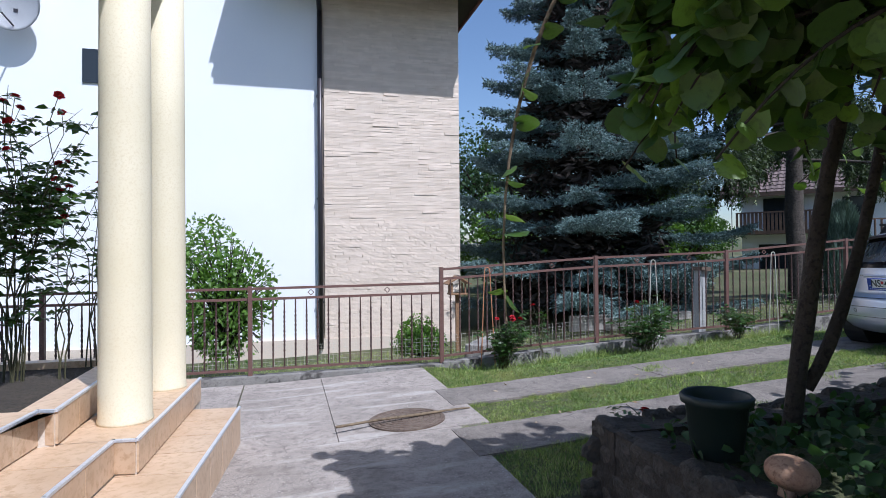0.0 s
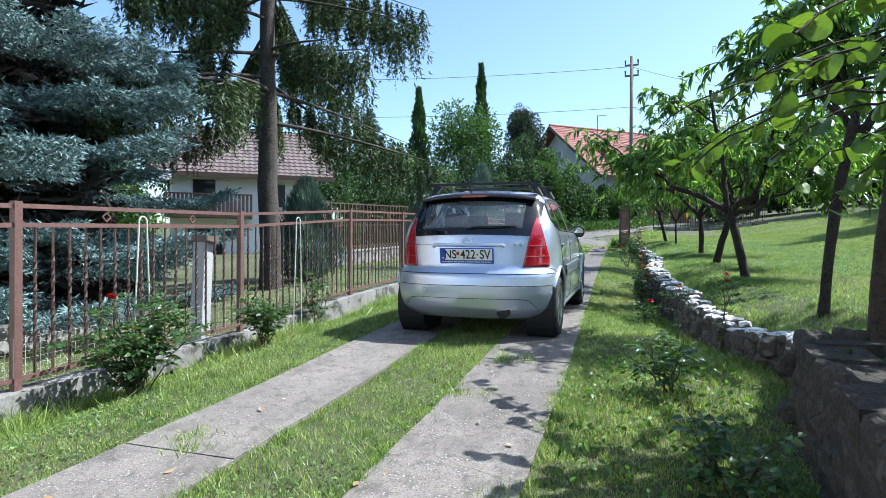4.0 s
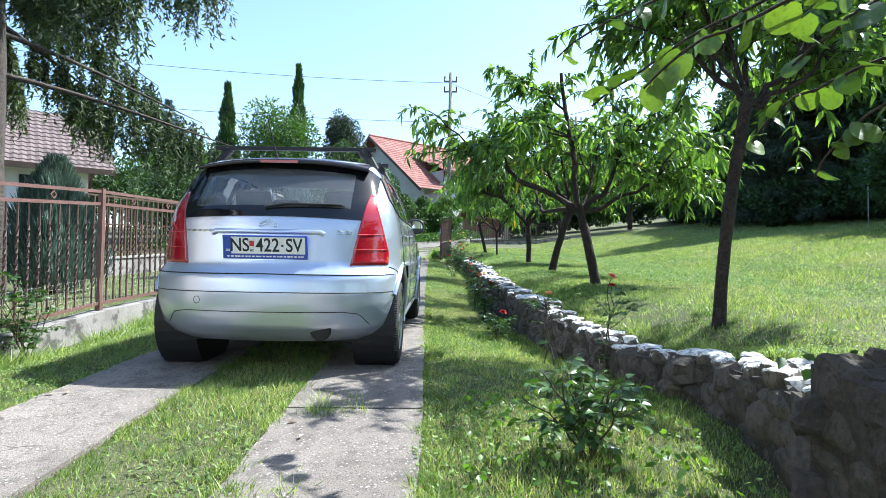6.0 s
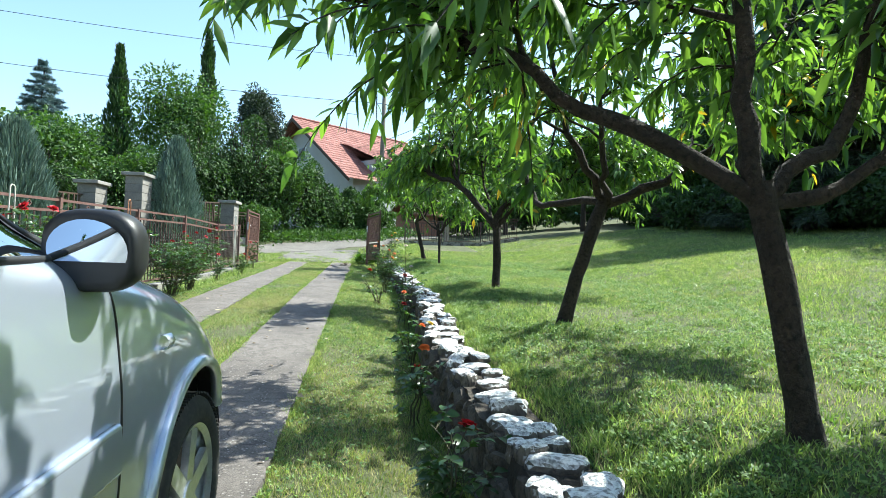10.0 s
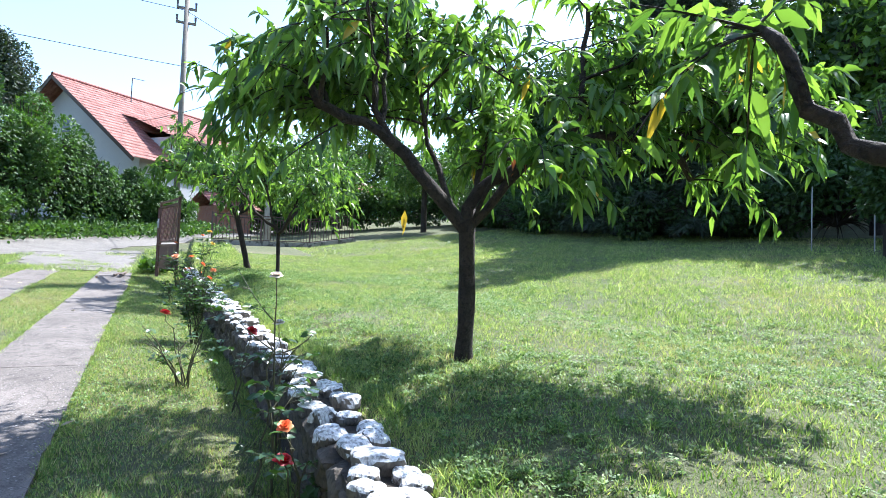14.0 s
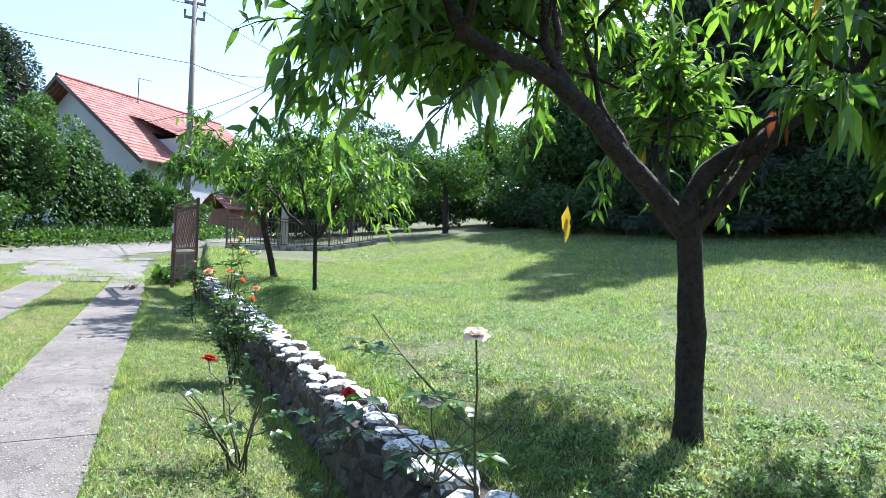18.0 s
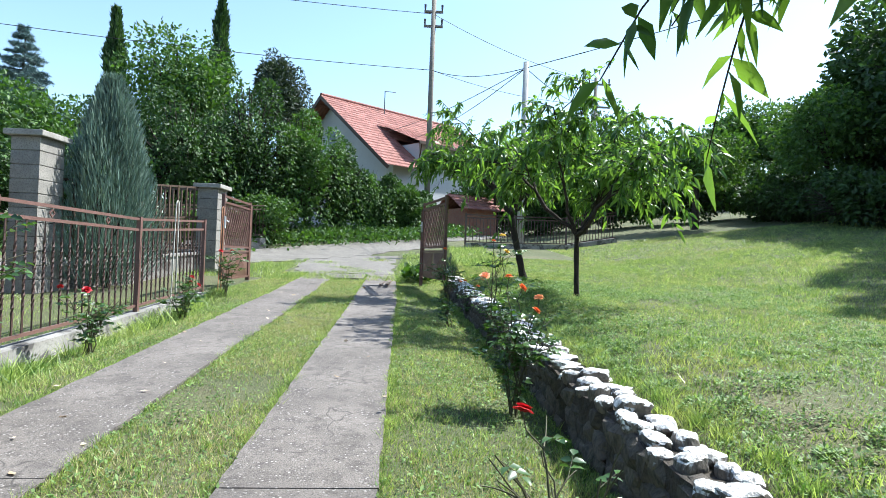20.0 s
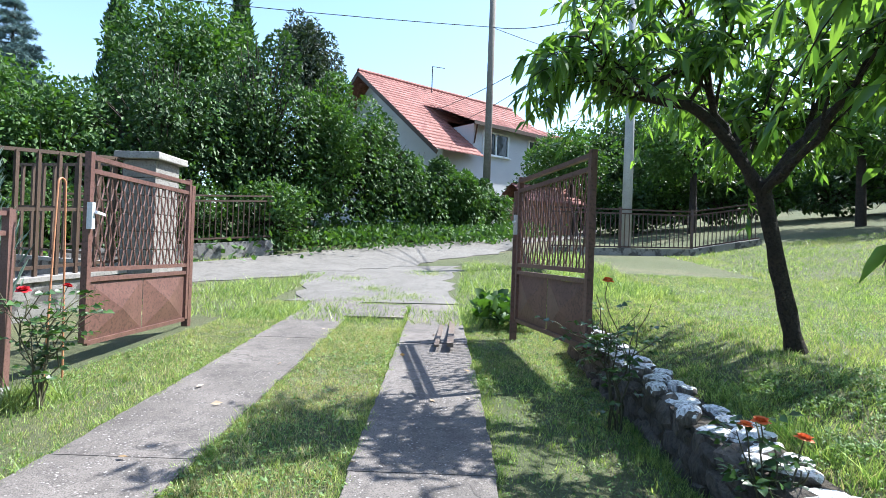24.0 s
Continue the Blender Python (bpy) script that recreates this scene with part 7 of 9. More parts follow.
def build_car():
    o = Vector((6.66, 5.285, 0.0))
    K = 0.93
    yaw, wb = 1.2, (AX_F - AX_R) * K
    z_r, z_f = float(drive_z(o.x + AX_R * K)) + 0.028, float(drive_z(o.x + AX_F * K)) + 0.028
    pitch = math.degrees(math.atan2(z_f - z_r, wb))
    car = new("car")
    car.matrix_world = pose(o.x, o.y, z_r - math.tan(math.radians(pitch)) * AX_R * K, 0, -pitch, yaw) @ Matrix.Scale(K, 4)
    tagged(car, "silver small hatchback with roof bars parked on the drive", "car")
    car_shell("body", 0.0, M["paint"], car)
    car_shell("inner_lining", 0.045, M["lining"], car)
    part("underbody", boxbm((1.9, 0, 0.24), (3.2, 1.3, 0.12)), M["trim"], car)
    part("floor", boxbm((1.7, 0, 0.38), (2.9, 1.25, 0.06)), M["seat"], car)
    for ax in (AX_R, AX_F):
        for s in (-1, 1):
            bm = bmesh.new()
            bmesh.ops.create_cone(bm, cap_ends=True, segments=32, radius1=ARCH + 0.004, radius2=ARCH + 0.004, depth=0.28, matrix=pose(ax, s * 0.67, AX_Z, 90))
            bm.faces.ensure_lookup_table()
            out = [f for f in bm.faces if len(f.verts) > 8 and f.calc_center_median().y * s > 0.7]
            bmesh.ops.delete(bm, geom=out, context="FACES")
            part("wheel_arch_liner", bm, M["trim"], car)
            # flared lip
            t = np.linspace(math.radians(-10 if ax < 2 else 25), math.radians(150 if ax < 2 else 190), 40)
            x, z = ax + (ARCH + 0.012) * np.cos(t), AX_Z + (ARCH + 0.012) * np.sin(t)
            sp = Soup(4)
            sp.add(*tube_np(np.stack([x, (np.maximum(car_y(x, np.maximum(z, 0.3)), 0.80) + 0.002) * s, z], 1), np.full(40, 0.019), 8))
            put_mesh("arch_lip", sp.mesh("arch_lip", M["paint"], True), car)
            wheel(car, ax, s)
    # tail: window, trim, lamps, plate, bumper lines
    rear_patch("rear_window", -0.60, 0.60, lambda y: rear_lo(y) - 0.012, lambda y: rear_hi(y) + 0.012, 0.004, M["car_glass"], car, label="dark tinted rear window")
    rear_patch("window_border", -0.68, 0.68, lambda y: rear_lo(y) - 0.035 + 0 * y, lambda y: rear_lo(y) + 0.045, 0.0065, M["gloss_black"], car)
    rear_patch("window_border", -0.62, 0.62, lambda y: rear_hi(y) - 0.02, lambda y: rear_hi(y) + 0.05, 0.0065, M["gloss_black"], car)
    for s in (-1, 1):
        a, b = sorted((s * 0.515, s * 0.67))
        rear_patch("window_border", a, b, lambda y: rear_lo(y) - 0.035 + np.clip(np.abs(y) - 0.6, 0, 1) * 2.2, lambda y: rear_hi(y) + 0.05 - np.clip(np.abs(y) - 0.6, 0, 1) * 0.6, 0.006, M["gloss_black"], car)
        # tall tapering lamp round the corner
        f = np.linspace(0, 1, 22)
        z = 0.675 + 0.52 * f
        inner = np.interp(f, [0, 0.5, 1], [0.53, 0.58, 0.62])
        w = cz(CW, z)
        outer = np.interp(f, [0, 0.15, 0.6, 1], [0.755, 0.755, 0.70, 0.645])
        u = np.linspace(0, 1, 12)
        Y = inner[:, None] * (1 - u) + outer[:, None] * u
        Z = np.repeat(z[:, None], 12, 1)
        X = car_rear(Y, Z)
        nx = np.stack([-(1 - (Y / w[:, None]) ** 3), (Y / w[:, None]) ** 3, np.zeros_like(Y)], -1)
        P = np.stack([X, Y, Z], -1) + nx * 0.012
        P[:, :, 1] *= s
        lamp = grid_patch("tail_light", P, M["lamp_red"], car, "tall tapering red tail light")
        sol = lamp.modifiers.new("thick", "SOLIDIFY")
        sol.thickness, sol.offset = 0.02, 1 if s > 0 else -1
        for fz in (0.20, 0.42):
            k = int(fz * 21)
            sp = Soup(4)
            sp.add(*tube_np(P[k] + nx[k] * np.array([1, s, 1]) * 0.004, np.full(12, 0.0022), 5))
            put_mesh("lamp_rib", sp.mesh("lamp_rib", M["plate_red"], True), lamp)
    rear_line("bumper_groove", [(-0.80, 0.50), (0, 0.505), (0.80, 0.50)], 0.0035, -0.001, M["trim"], car)
    rear_line("bumper_groove", [(-0.80, 0.612), (0, 0.618), (0.80, 0.612)], 0.0035, -0.001, M["trim"], car)
    rear_line("bumper_groove", [(-0.66, 0.31), (-0.6, 0.375), (-0.5, 0.39), (0.5, 0.39), (0.6, 0.375), (0.66, 0.31)], 0.003, -0.001, M["trim"], car)
    rear_line("tow_cap", [(0.42 + 0.022 * math.cos(a), 0.45 + 0.022 * math.sin(a)) for a in np.linspace(0, 6.3, 14)], 0.002, 0.0, M["trim"], car, "round towing eye cover")
    for s in (-1, 1):
        rear_line("tailgate_gap", [(s * 0.535, 0.668), (s * 0.555, 0.70), (s * 0.61, 0.96), (s * 0.66, 1.15)], 0.004, 0.0, M["trim"], car)
    # flattened black disc on the bumper stands in for the shade of the cut-out
    bm = bmesh.new()
    bmesh.ops.create_uvsphere(bm, u_segments=16, v_segments=8, radius=0.07, matrix=pose(float(car_rear(np.array(-0.36), np.array(0.28))), -0.36, 0.283) @ Matrix.Diagonal((0.12, 1, 0.95, 1)))
    part("exhaust_recess", bm, M["trim"], car, "flat dark disc for the shaded exhaust cut-out", True)
    part("exhaust_pipe", cyl(bmesh.new(), (0.11, -0.345, 0.268), (0.3, -0.345, 0.268), 0.022, seg=16), M["iron"], car)
    # plate field
    x_p = float(car_rear(np.array(0.0), np.array(0.79)))
    rear_patch("plate_recess", -0.33, 0.33, lambda y: 0.70 + 0 * y, lambda y: 0.885 + 0 * y, 0.004, M["paint"], car)
    brow = rear_line("plate_brow", [(-0.365, 0.868), (-0.35, 0.882), (0.35, 0.882), (0.365, 0.868)], 0.017, 0.008, M["paint"], car, "rounded brow over the number plate")
    plate = part("number_plate", boxbm((x_p - 0.022, 0, 0.783), (0.018, 0.54, 0.150), 0, 0, -8), M["plate_blue"], car, "white number plate in a blue dealer frame", bevel=0.004)
    tilt = Matrix.Translation((x_p - 0.022, 0, 0.783)) @ Matrix.Rotation(radians(-8), 4, "Y")

    def plate_box(name, y, z, w, h, mat, d=0.0105):
        ob = part(name, boxbm((0, 0, 0), (0.003, w, h)), mat, plate)
        ob.matrix_basis = tilt @ Matrix.Translation((-d, y, z))
        return ob
    plate_box("plate_face", -0.022, 0.012, 0.472, 0.108, M["plate_white"])
    plate_box("eu_field", 0.236, 0.012, 0.042, 0.108, M["plate_blue"])
    plate_box("crest", 0.082, 0.024, 0.03, 0.036, M["plate_red"], 0.0125)
    for k in range(22):
        plate_box("dealer_print", 0.235 - k * 0.0225 - 0.002 * (k % 3), -0.058, 0.014 + 0.004 * (k % 2), 0.008, M["plate_white"], 0.0105)
    face = tilt @ Matrix(((0, 0, -1, -0.0135), (-1, 0, 0, 0), (0, 1, 0, 0), (0, 0, 0, 1)))
    for txt, y, sz in (("NS", 0.160, 0.121), ("422", -0.019, 0.121), ("SV", -0.188, 0.121)):
        text_mesh(txt, sz, M["plate_black"], face @ Matrix.Translation((-y, 0.011, 0)), plate, "plate_letters", 0.84)
    plate_box("plate_dot", -0.113, 0.012, 0.014, 0.014, M["plate_black"], 0.0125)
    text_mesh("HC", 0.022, M["plate_black"], face @ Matrix.Translation((-0.082, -0.020, 0)), plate, "plate_letters", 0.8)
    text_mesh("SRB", 0.02, M["plate_white"], face @ Matrix.Translation((-0.236, -0.02, 0)), plate, "plate_letters", 0.8)
    for k in (0, 1):
        rear_line("chevron_badge", [(-0.055, 0.915 + k * 0.022), (0, 0.945 + k * 0.022), (0.055, 0.915 + k * 0.022)], 0.006, 0.004, M["chrome"], car, "chrome chevron badge")
    for k, dx in enumerate((0.0, 0.045, 0.09, 0.13, 0.17, 0.21)):
        rear_line("maker_badge", [(0.56 - dx, 0.885), (0.535 - dx, 0.885)], 0.007, 0.003, M["chrome"], car, "chrome badge bar")
    for k in (0, 1):
        y = -0.44 - 0.055 * k
        rear_line("model_badge", [(y, 0.875), (y - 0.035, 0.875), (y - 0.035, 0.893), (y, 0.893)], 0.005, 0.003, M["chrome"], car, "chrome model badge")
    # wiper, spoiler, aerial
    rear_line("wiper", [(0.03, 1.06), (-0.1, 1.085), (-0.46, 1.085)], 0.009, 0.025, M["trim"], car, "black rear wiper")
    rear_line("wiper_blade", [(-0.06, 1.065), (-0.48, 1.075)], 0.006, 0.015, M["trim"], car)
    bm = bmesh.new()
    for k in range(25):
        y = -0.6 + 1.2 * k / 24
        drop = 0.05 * (abs(y) / 0.6) ** 2.5
        x0, x1 = 0.36 + 0.10 * (abs(y) / 0.6) ** 2, 0.66
        vs = [(x0, y, 1.452 - drop), (x0 + 0.01, y, 1.425 - drop), (x1, y, 1.49 - drop * 1.1), (x1, y, 1.512 - drop * 1.1)]
        ring = [bm.verts.new(v) for v in vs]
        if k:
            for i in range(4):
                bm.faces.new((prev[i], prev[(i + 1) % 4], ring[(i + 1) % 4], ring[i]))
        prev = ring
    part("spoiler", bm, M["trim_purple"], car, "dark roof spoiler lip", True)
    part("brake_light", boxbm((0.372, 0, 1.437), (0.02, 0.26, 0.022)), M["lamp_red"], car)
    part("aerial", cyl(bmesh.new(), (0.72, 0.12, 1.505), (0.56, 0.15, 1.80), 0.006, 0.003, 6), M["trim"], car, "thin black aerial")
    part("aerial_base", cyl(bmesh.new(), (0.73, 0.12, 1.50), (0.70, 0.125, 1.545), 0.022, 0.01, 10), M["trim"], car)
    # roof bars on feet
    for x in (0.80, 1.70):
        zt = 1.60
        bar = part("roof_bar", boxbm((x, 0, zt), (0.042, 1.22, 0.03)), M["trim"], car, "black steel roof bar", bevel=0.006)
        for s in (-1, 1):
            bm = bmesh.new()
            pts = [(x, s * 0.50, zt - 0.01), (x, s * 0.55, 1.54), (x, s * 0.60, 1.44)]
            for p, q in zip(pts, pts[1:]):
                cyl(bm, p, q, 0.034, 0.038, 8)
            part("roof_bar_foot", bm, M["trim"], bar)
    # flanks
    for s in (-1, 1):
        side_patch("side_window", 0.58, 0.90, side_lo, side_hi, 0.004, M["car_glass"], car, s, label="rear quarter window")
        side_patch("side_window", 0.93, 1.50, side_lo, side_hi, 0.004, M["car_glass"], car, s, label="rear door window")
        side_patch("side_window", 1.60, 2.58, side_lo, side_hi, 0.004, M["car_glass"], car, s, label="front door window")
        side_line("window_seal", [(0.56, 1.15), (0.62, 1.085), (0.9, 1.03), (2.7, 0.975)], 0.008, 0.001, M["trim"], car, s)
        side_line("window_seal", [(0.56, 1.16), (0.62, 1.33), (0.8, 1.392), (1.2, 1.422), (1.6, 1.412), (1.9, 1.372), (2.15, 1.277), (2.4, 1.132), (2.62, 0.985)], 0.014, 0.001, M["trim"], car, s)
        for a, b in ((0.95, 1.48), (1.60, 2.56)):
            side_patch("door_frame", a, b, lambda x: np.maximum(side_hi(x) - 0.045, side_lo(x)), side_hi, 0.007, M["trim"], car, s, 20, 4, "black door frame")
        side_patch("window_pillar", 0.885, 0.945, lambda x: side_lo(x) - 0.01, side_hi, 0.006, M["trim"], car, s, 4)
        side_patch("window_pillar", 1.47, 1.61, lambda x: side_lo(x) - 0.01, side_hi, 0.006, M["trim"], car, s, 4)
        for pts in ([(1.55, 0.98), (1.56, 0.6), (1.56, 0.30)], [(2.60, 0.97), (2.63, 0.7), (2.60, 0.30)], [(0.76, 1.05), (0.77, 0.85), (0.86, 0.66), (0.98, 0.45), (1.03, 0.30)], [(1.03, 0.27), (2.60, 0.27)]):
            side_line("door_gap", pts, 0.004, -0.001, M["trim"], car, s)
        for x in (0.79, 1.59):
            h = side_line("door_handle", [(x + 0.01, 0.868), (x + 0.04, 0.874), (x + 0.11, 0.874), (x + 0.14, 0.868)], 0.012, 0.016, M["paint"], car, s, "silver pull handle")
            side_line("handle_cup", [(x + 0.03, 0.86), (x + 0.09, 0.842), (x + 0.15, 0.86)], 0.020, -0.012, M["paint"], car, s)
        for a, b in ((1.04, 1.552), (1.562, 2.59)):
            side_patch("door_moulding", a, b, lambda x: 0.555 + 0 * x, lambda x: 0.635 + 0 * x, 0.017, M["paint"], car, s, 12, 5, "silver rub strip")
            side_line("moulding_edge", [(a, 0.553), (b, 0.553)], 0.012, 0.006, M["paint"], car, s)
            side_line("moulding_edge", [(a, 0.637), (b, 0.637)], 0.010, 0.008, M["paint"], car, s)
        side_line("sill", [(0.99, 0.235), (2.74, 0.235)], 0.03, 0.0, M["paint"], car, s)
        side_line("bumper_side_gap", [(0.34, 0.66), (0.40, 0.64), (0.42, 0.615)], 0.004, 0.0, M["trim"], car, s)
        side_line("side_repeater", [(2.84, 0.76), (2.88, 0.76)], 0.02, 0.004, M["lamp_clear"], car, s, "small round side repeater")
        # mirror
        mr = new("door_mirror")
        mr.parent = car
        yb = float(car_y(np.array(2.52), np.array(1.0)))
        mr.matrix_basis = pose(2.52, s * (yb + 0.10), 1.0)
        bm = bmesh.new()
        bmesh.ops.create_uvsphere(bm, u_segments=24, v_segments=14, radius=1)
        for v in bm.verts:
            x, y, z = v.co
            x = max(x, -0.45)
            v.co = Vector((x * 0.075, math.copysign(abs(y) ** 0.7, y) * 0.088, math.copysign(abs(z) ** 0.75, z) * 0.078))
        part("mirror_housing", bm, M["black_plastic"], mr, smooth=True)
        bm = bmesh.new()
        bmesh.ops.create_circle(bm, cap_ends=True, segments=28, radius=1, matrix=pose(-0.0365, 0, 0, 0, -98) @ Matrix.Diagonal((0.058, 0.07, 1, 1)))
        part("mirror_glass", bm, M["mirror"], mr, "mirror glass")
        bm = bmesh.new()
        cyl(bm, (0.02, -s * 0.13, -0.06), (0.0, -s * 0.03, -0.03), 0.03, 0.025, 10)
        box(bm, (0.01, -s * 0.125, -0.065), (0.16, 0.03, 0.05))
        part("mirror_arm", bm, M["black_plastic"], mr)
    # seats seen through the windows
    for x, w, y in ((0.95, 0.55, 0.34), (0.95, 0.55, -0.34), (1.95, 0.5, 0.36), (1.95, 0.5, -0.36)):
        seat = new("seat")
        seat.parent = car
        seat.matrix_basis = pose(x, y, 0.4)
        part("cushion", boxbm((0.25, 0, 0.08), (0.5, w, 0.18)), M["seat"], seat, bevel=0.04)
        part("backrest", boxbm((-0.02, 0, 0.38), (0.14, w, 0.62), 0, 0, -12), M["seat"], seat, bevel=0.05)
        part("headrest", boxbm((-0.09, 0, 0.76), (0.1, 0.26, 0.17), 0, 0, -10), M["seat"], seat, bevel=0.035)
    part("dashboard", boxbm((2.62, 0, 0.85), (0.4, 1.3, 0.2)), M["seat"], car, bevel=0.05)
    n = 24
    y = np.linspace(-0.6, 0.6, n)[:, None] * np.ones((1, 8))
    z = 1.02 + 0.4 * np.linspace(0, 1, 8)[None] * np.ones((n, 1))
    set_heights(car)
    grid_patch("windscreen", np.stack([car_front(y, z) + 0.003, y, z], -1), M["car_glass"], car)
    return car


def build_red_car():
    c = oriented("parked_red_car", (52.5, -5.6, gzf(52.5, -5.6)), 62, "red small car parked beyond the lane fence", "car")
    side = [(0.0, 0.35), (0.02, 0.8), (0.25, 0.92), (0.75, 1.38), (2.0, 1.42), (2.75, 0.95), (3.55, 0.82), (3.7, 0.6), (3.7, 0.3)]
    bm = bmesh.new()
    rings = [[bm.verts.new((x, y * (0.84 if z > 1.2 else 1.0), z)) for x, z in side] for y in (-0.8, 0.8)]
    for i in range(len(side)):
        j = (i + 1) % len(side)
        bm.faces.new((rings[0][i], rings[0][j], rings[1][j], rings[1][i]))
    bm.faces.new(rings[0][::-1])
    bm.faces.new(rings[1])
    bmesh.ops.recalc_face_normals(bm, faces=bm.faces[:])
    part("body", bm, M["red_paint"], c, bevel=0.05)
    for s in (-1, 1):
        for a, b in (((0.55, 0.95), (1.35, 1.3)), ((1.45, 0.95), (2.3, 1.3))):
            bm = bmesh.new()
            vs = [bm.verts.new((x, s * (0.812 if z < 1.2 else 0.70), z)) for x, z in ((a[0], a[1]), (b[0], a[1]), (b[0] - 0.22, b[1]), (a[0] + 0.3 * (a[0] < 1), b[1]))]
            bm.faces.new(vs)
            bmesh.ops.solidify(bm, geom=bm.faces[:], thickness=0.012)
            part("side_window", bm, M["window_glass"], c)
        for x in (0.7, 2.95):
            part("wheel", cyl(bmesh.new(), (x, s * 0.66, 0.29), (x, s * 0.83, 0.29), 0.29, seg=20), M["tyre"], c)


M["red_paint"] = plain("red_car_paint", (0.42, 0.02, 0.022), 0.25)
build_red_car()
M["trim_purple"] = plain("dark_roof_trim", (0.03, 0.026, 0.035), 0.25)
mm, mn, ml, mb = material("mirror_glass", 0.01, 1.0)
mb.inputs["Base Color"].default_value = (0.85, 0.87, 0.9, 1)
M["mirror"] = mm
build_car()


# ---------- vine, roses and small garden things ----------
def round_leaf(d, seed, n=22, rings=4):
    """A broad round leaf with a notch, a fold along the midrib and waved edge; stalk at the origin, blade along +x."""
    r = np.random.default_rng(seed)
    bm = bmesh.new()
    c = bm.verts.new((d * 0.12, 0, 0))
    prev = None
    ph = r.uniform(0, 6, 3)
    for k in range(1, rings + 1):
        ring = []
        for i in range(n):
            a = -math.pi + 2 * math.pi * i / n
            notch = 1 - 0.55 * math.exp(-((abs(a) - math.pi) / 0.35) ** 2)
            rr = d * 0.5 * notch * (1 + 0.05 * math.sin(3 * a + ph[0])) * k / rings
            x, y = d * 0.42 + rr * math.cos(a) * 1.05, rr * math.sin(a)
            z = -0.30 * abs(y) * abs(y) / d + 0.05 * d * math.sin(2.5 * a + ph[1]) * (k / rings) ** 2 - 0.35 * x * x / d * 0.5
            ring.append(bm.verts.new((x, y, z)))
        for i in range(n):
            if prev is None:
                bm.faces.new((c, ring[i], ring[(i + 1) % n]))
            else:
                bm.faces.new((prev[i], ring[i], ring[(i + 1) % n], prev[(i + 1) % n]))
        prev = ring
    c.co = Vector((d * 0.42, 0, 0))
    me = bpy.data.meshes.new("leaf")
    bm.to_mesh(me)
    bm.free()
    me.polygons.foreach_set("use_smooth", np.full(len(me.polygons), True))
    me.materials.append(M["vine_leaf"])
    return me


def vine_leaf_mat():
    m, n, l, b = material("vine_leaf", 0.42)
    oi = n.new("ShaderNodeObjectInfo")
    col = ramp(n, l, oi.outputs["Random"], [(0.0, (0.045, 0.095, 0.022)), (0.7, (0.10, 0.175, 0.035)), (1.0, (0.16, 0.25, 0.05))])
    f = noise_tex(n, l, 40, 5)
    col = mixc(n, l, col, (0.05, 0.075, 0.02), ramp(n, l, f, [(0.5, (0, 0, 0)), (0.7, (0.6, 0.6, 0.6))]))
    l.new(col, b.inputs["Base Color"])
    bump(n, l, b, f, 0.5, 0.004)
    t = n.new("ShaderNodeBsdfTranslucent")
    l.new(mixc(n, l, col, (1.6, 1.6, 0.5), 1.0, "MULTIPLY"), t.inputs[0])
    mx = n.new("ShaderNodeMixShader")
    mx.inputs[0].default_value = 0.35
    l.new(b.outputs[0], mx.inputs[1])
    l.new(t.outputs[0], mx.inputs[2])
    l.new(mx.outputs[0], n["Material Output"].inputs[0])
    return m


M["vine_leaf"] = vine_leaf_mat()
vi = M["vine_leaf"].copy()
M["vine_leaf_i"] = vi
for nd in [n for n in vi.node_tree.nodes if n.type == "OBJECT_INFO"]:
    gi = vi.node_tree.nodes.new("ShaderNodeNewGeometry")
    for lk in list(nd.outputs["Random"].links):
        vi.node_tree.links.new(gi.outputs["Random Per Island"], lk.to_socket)


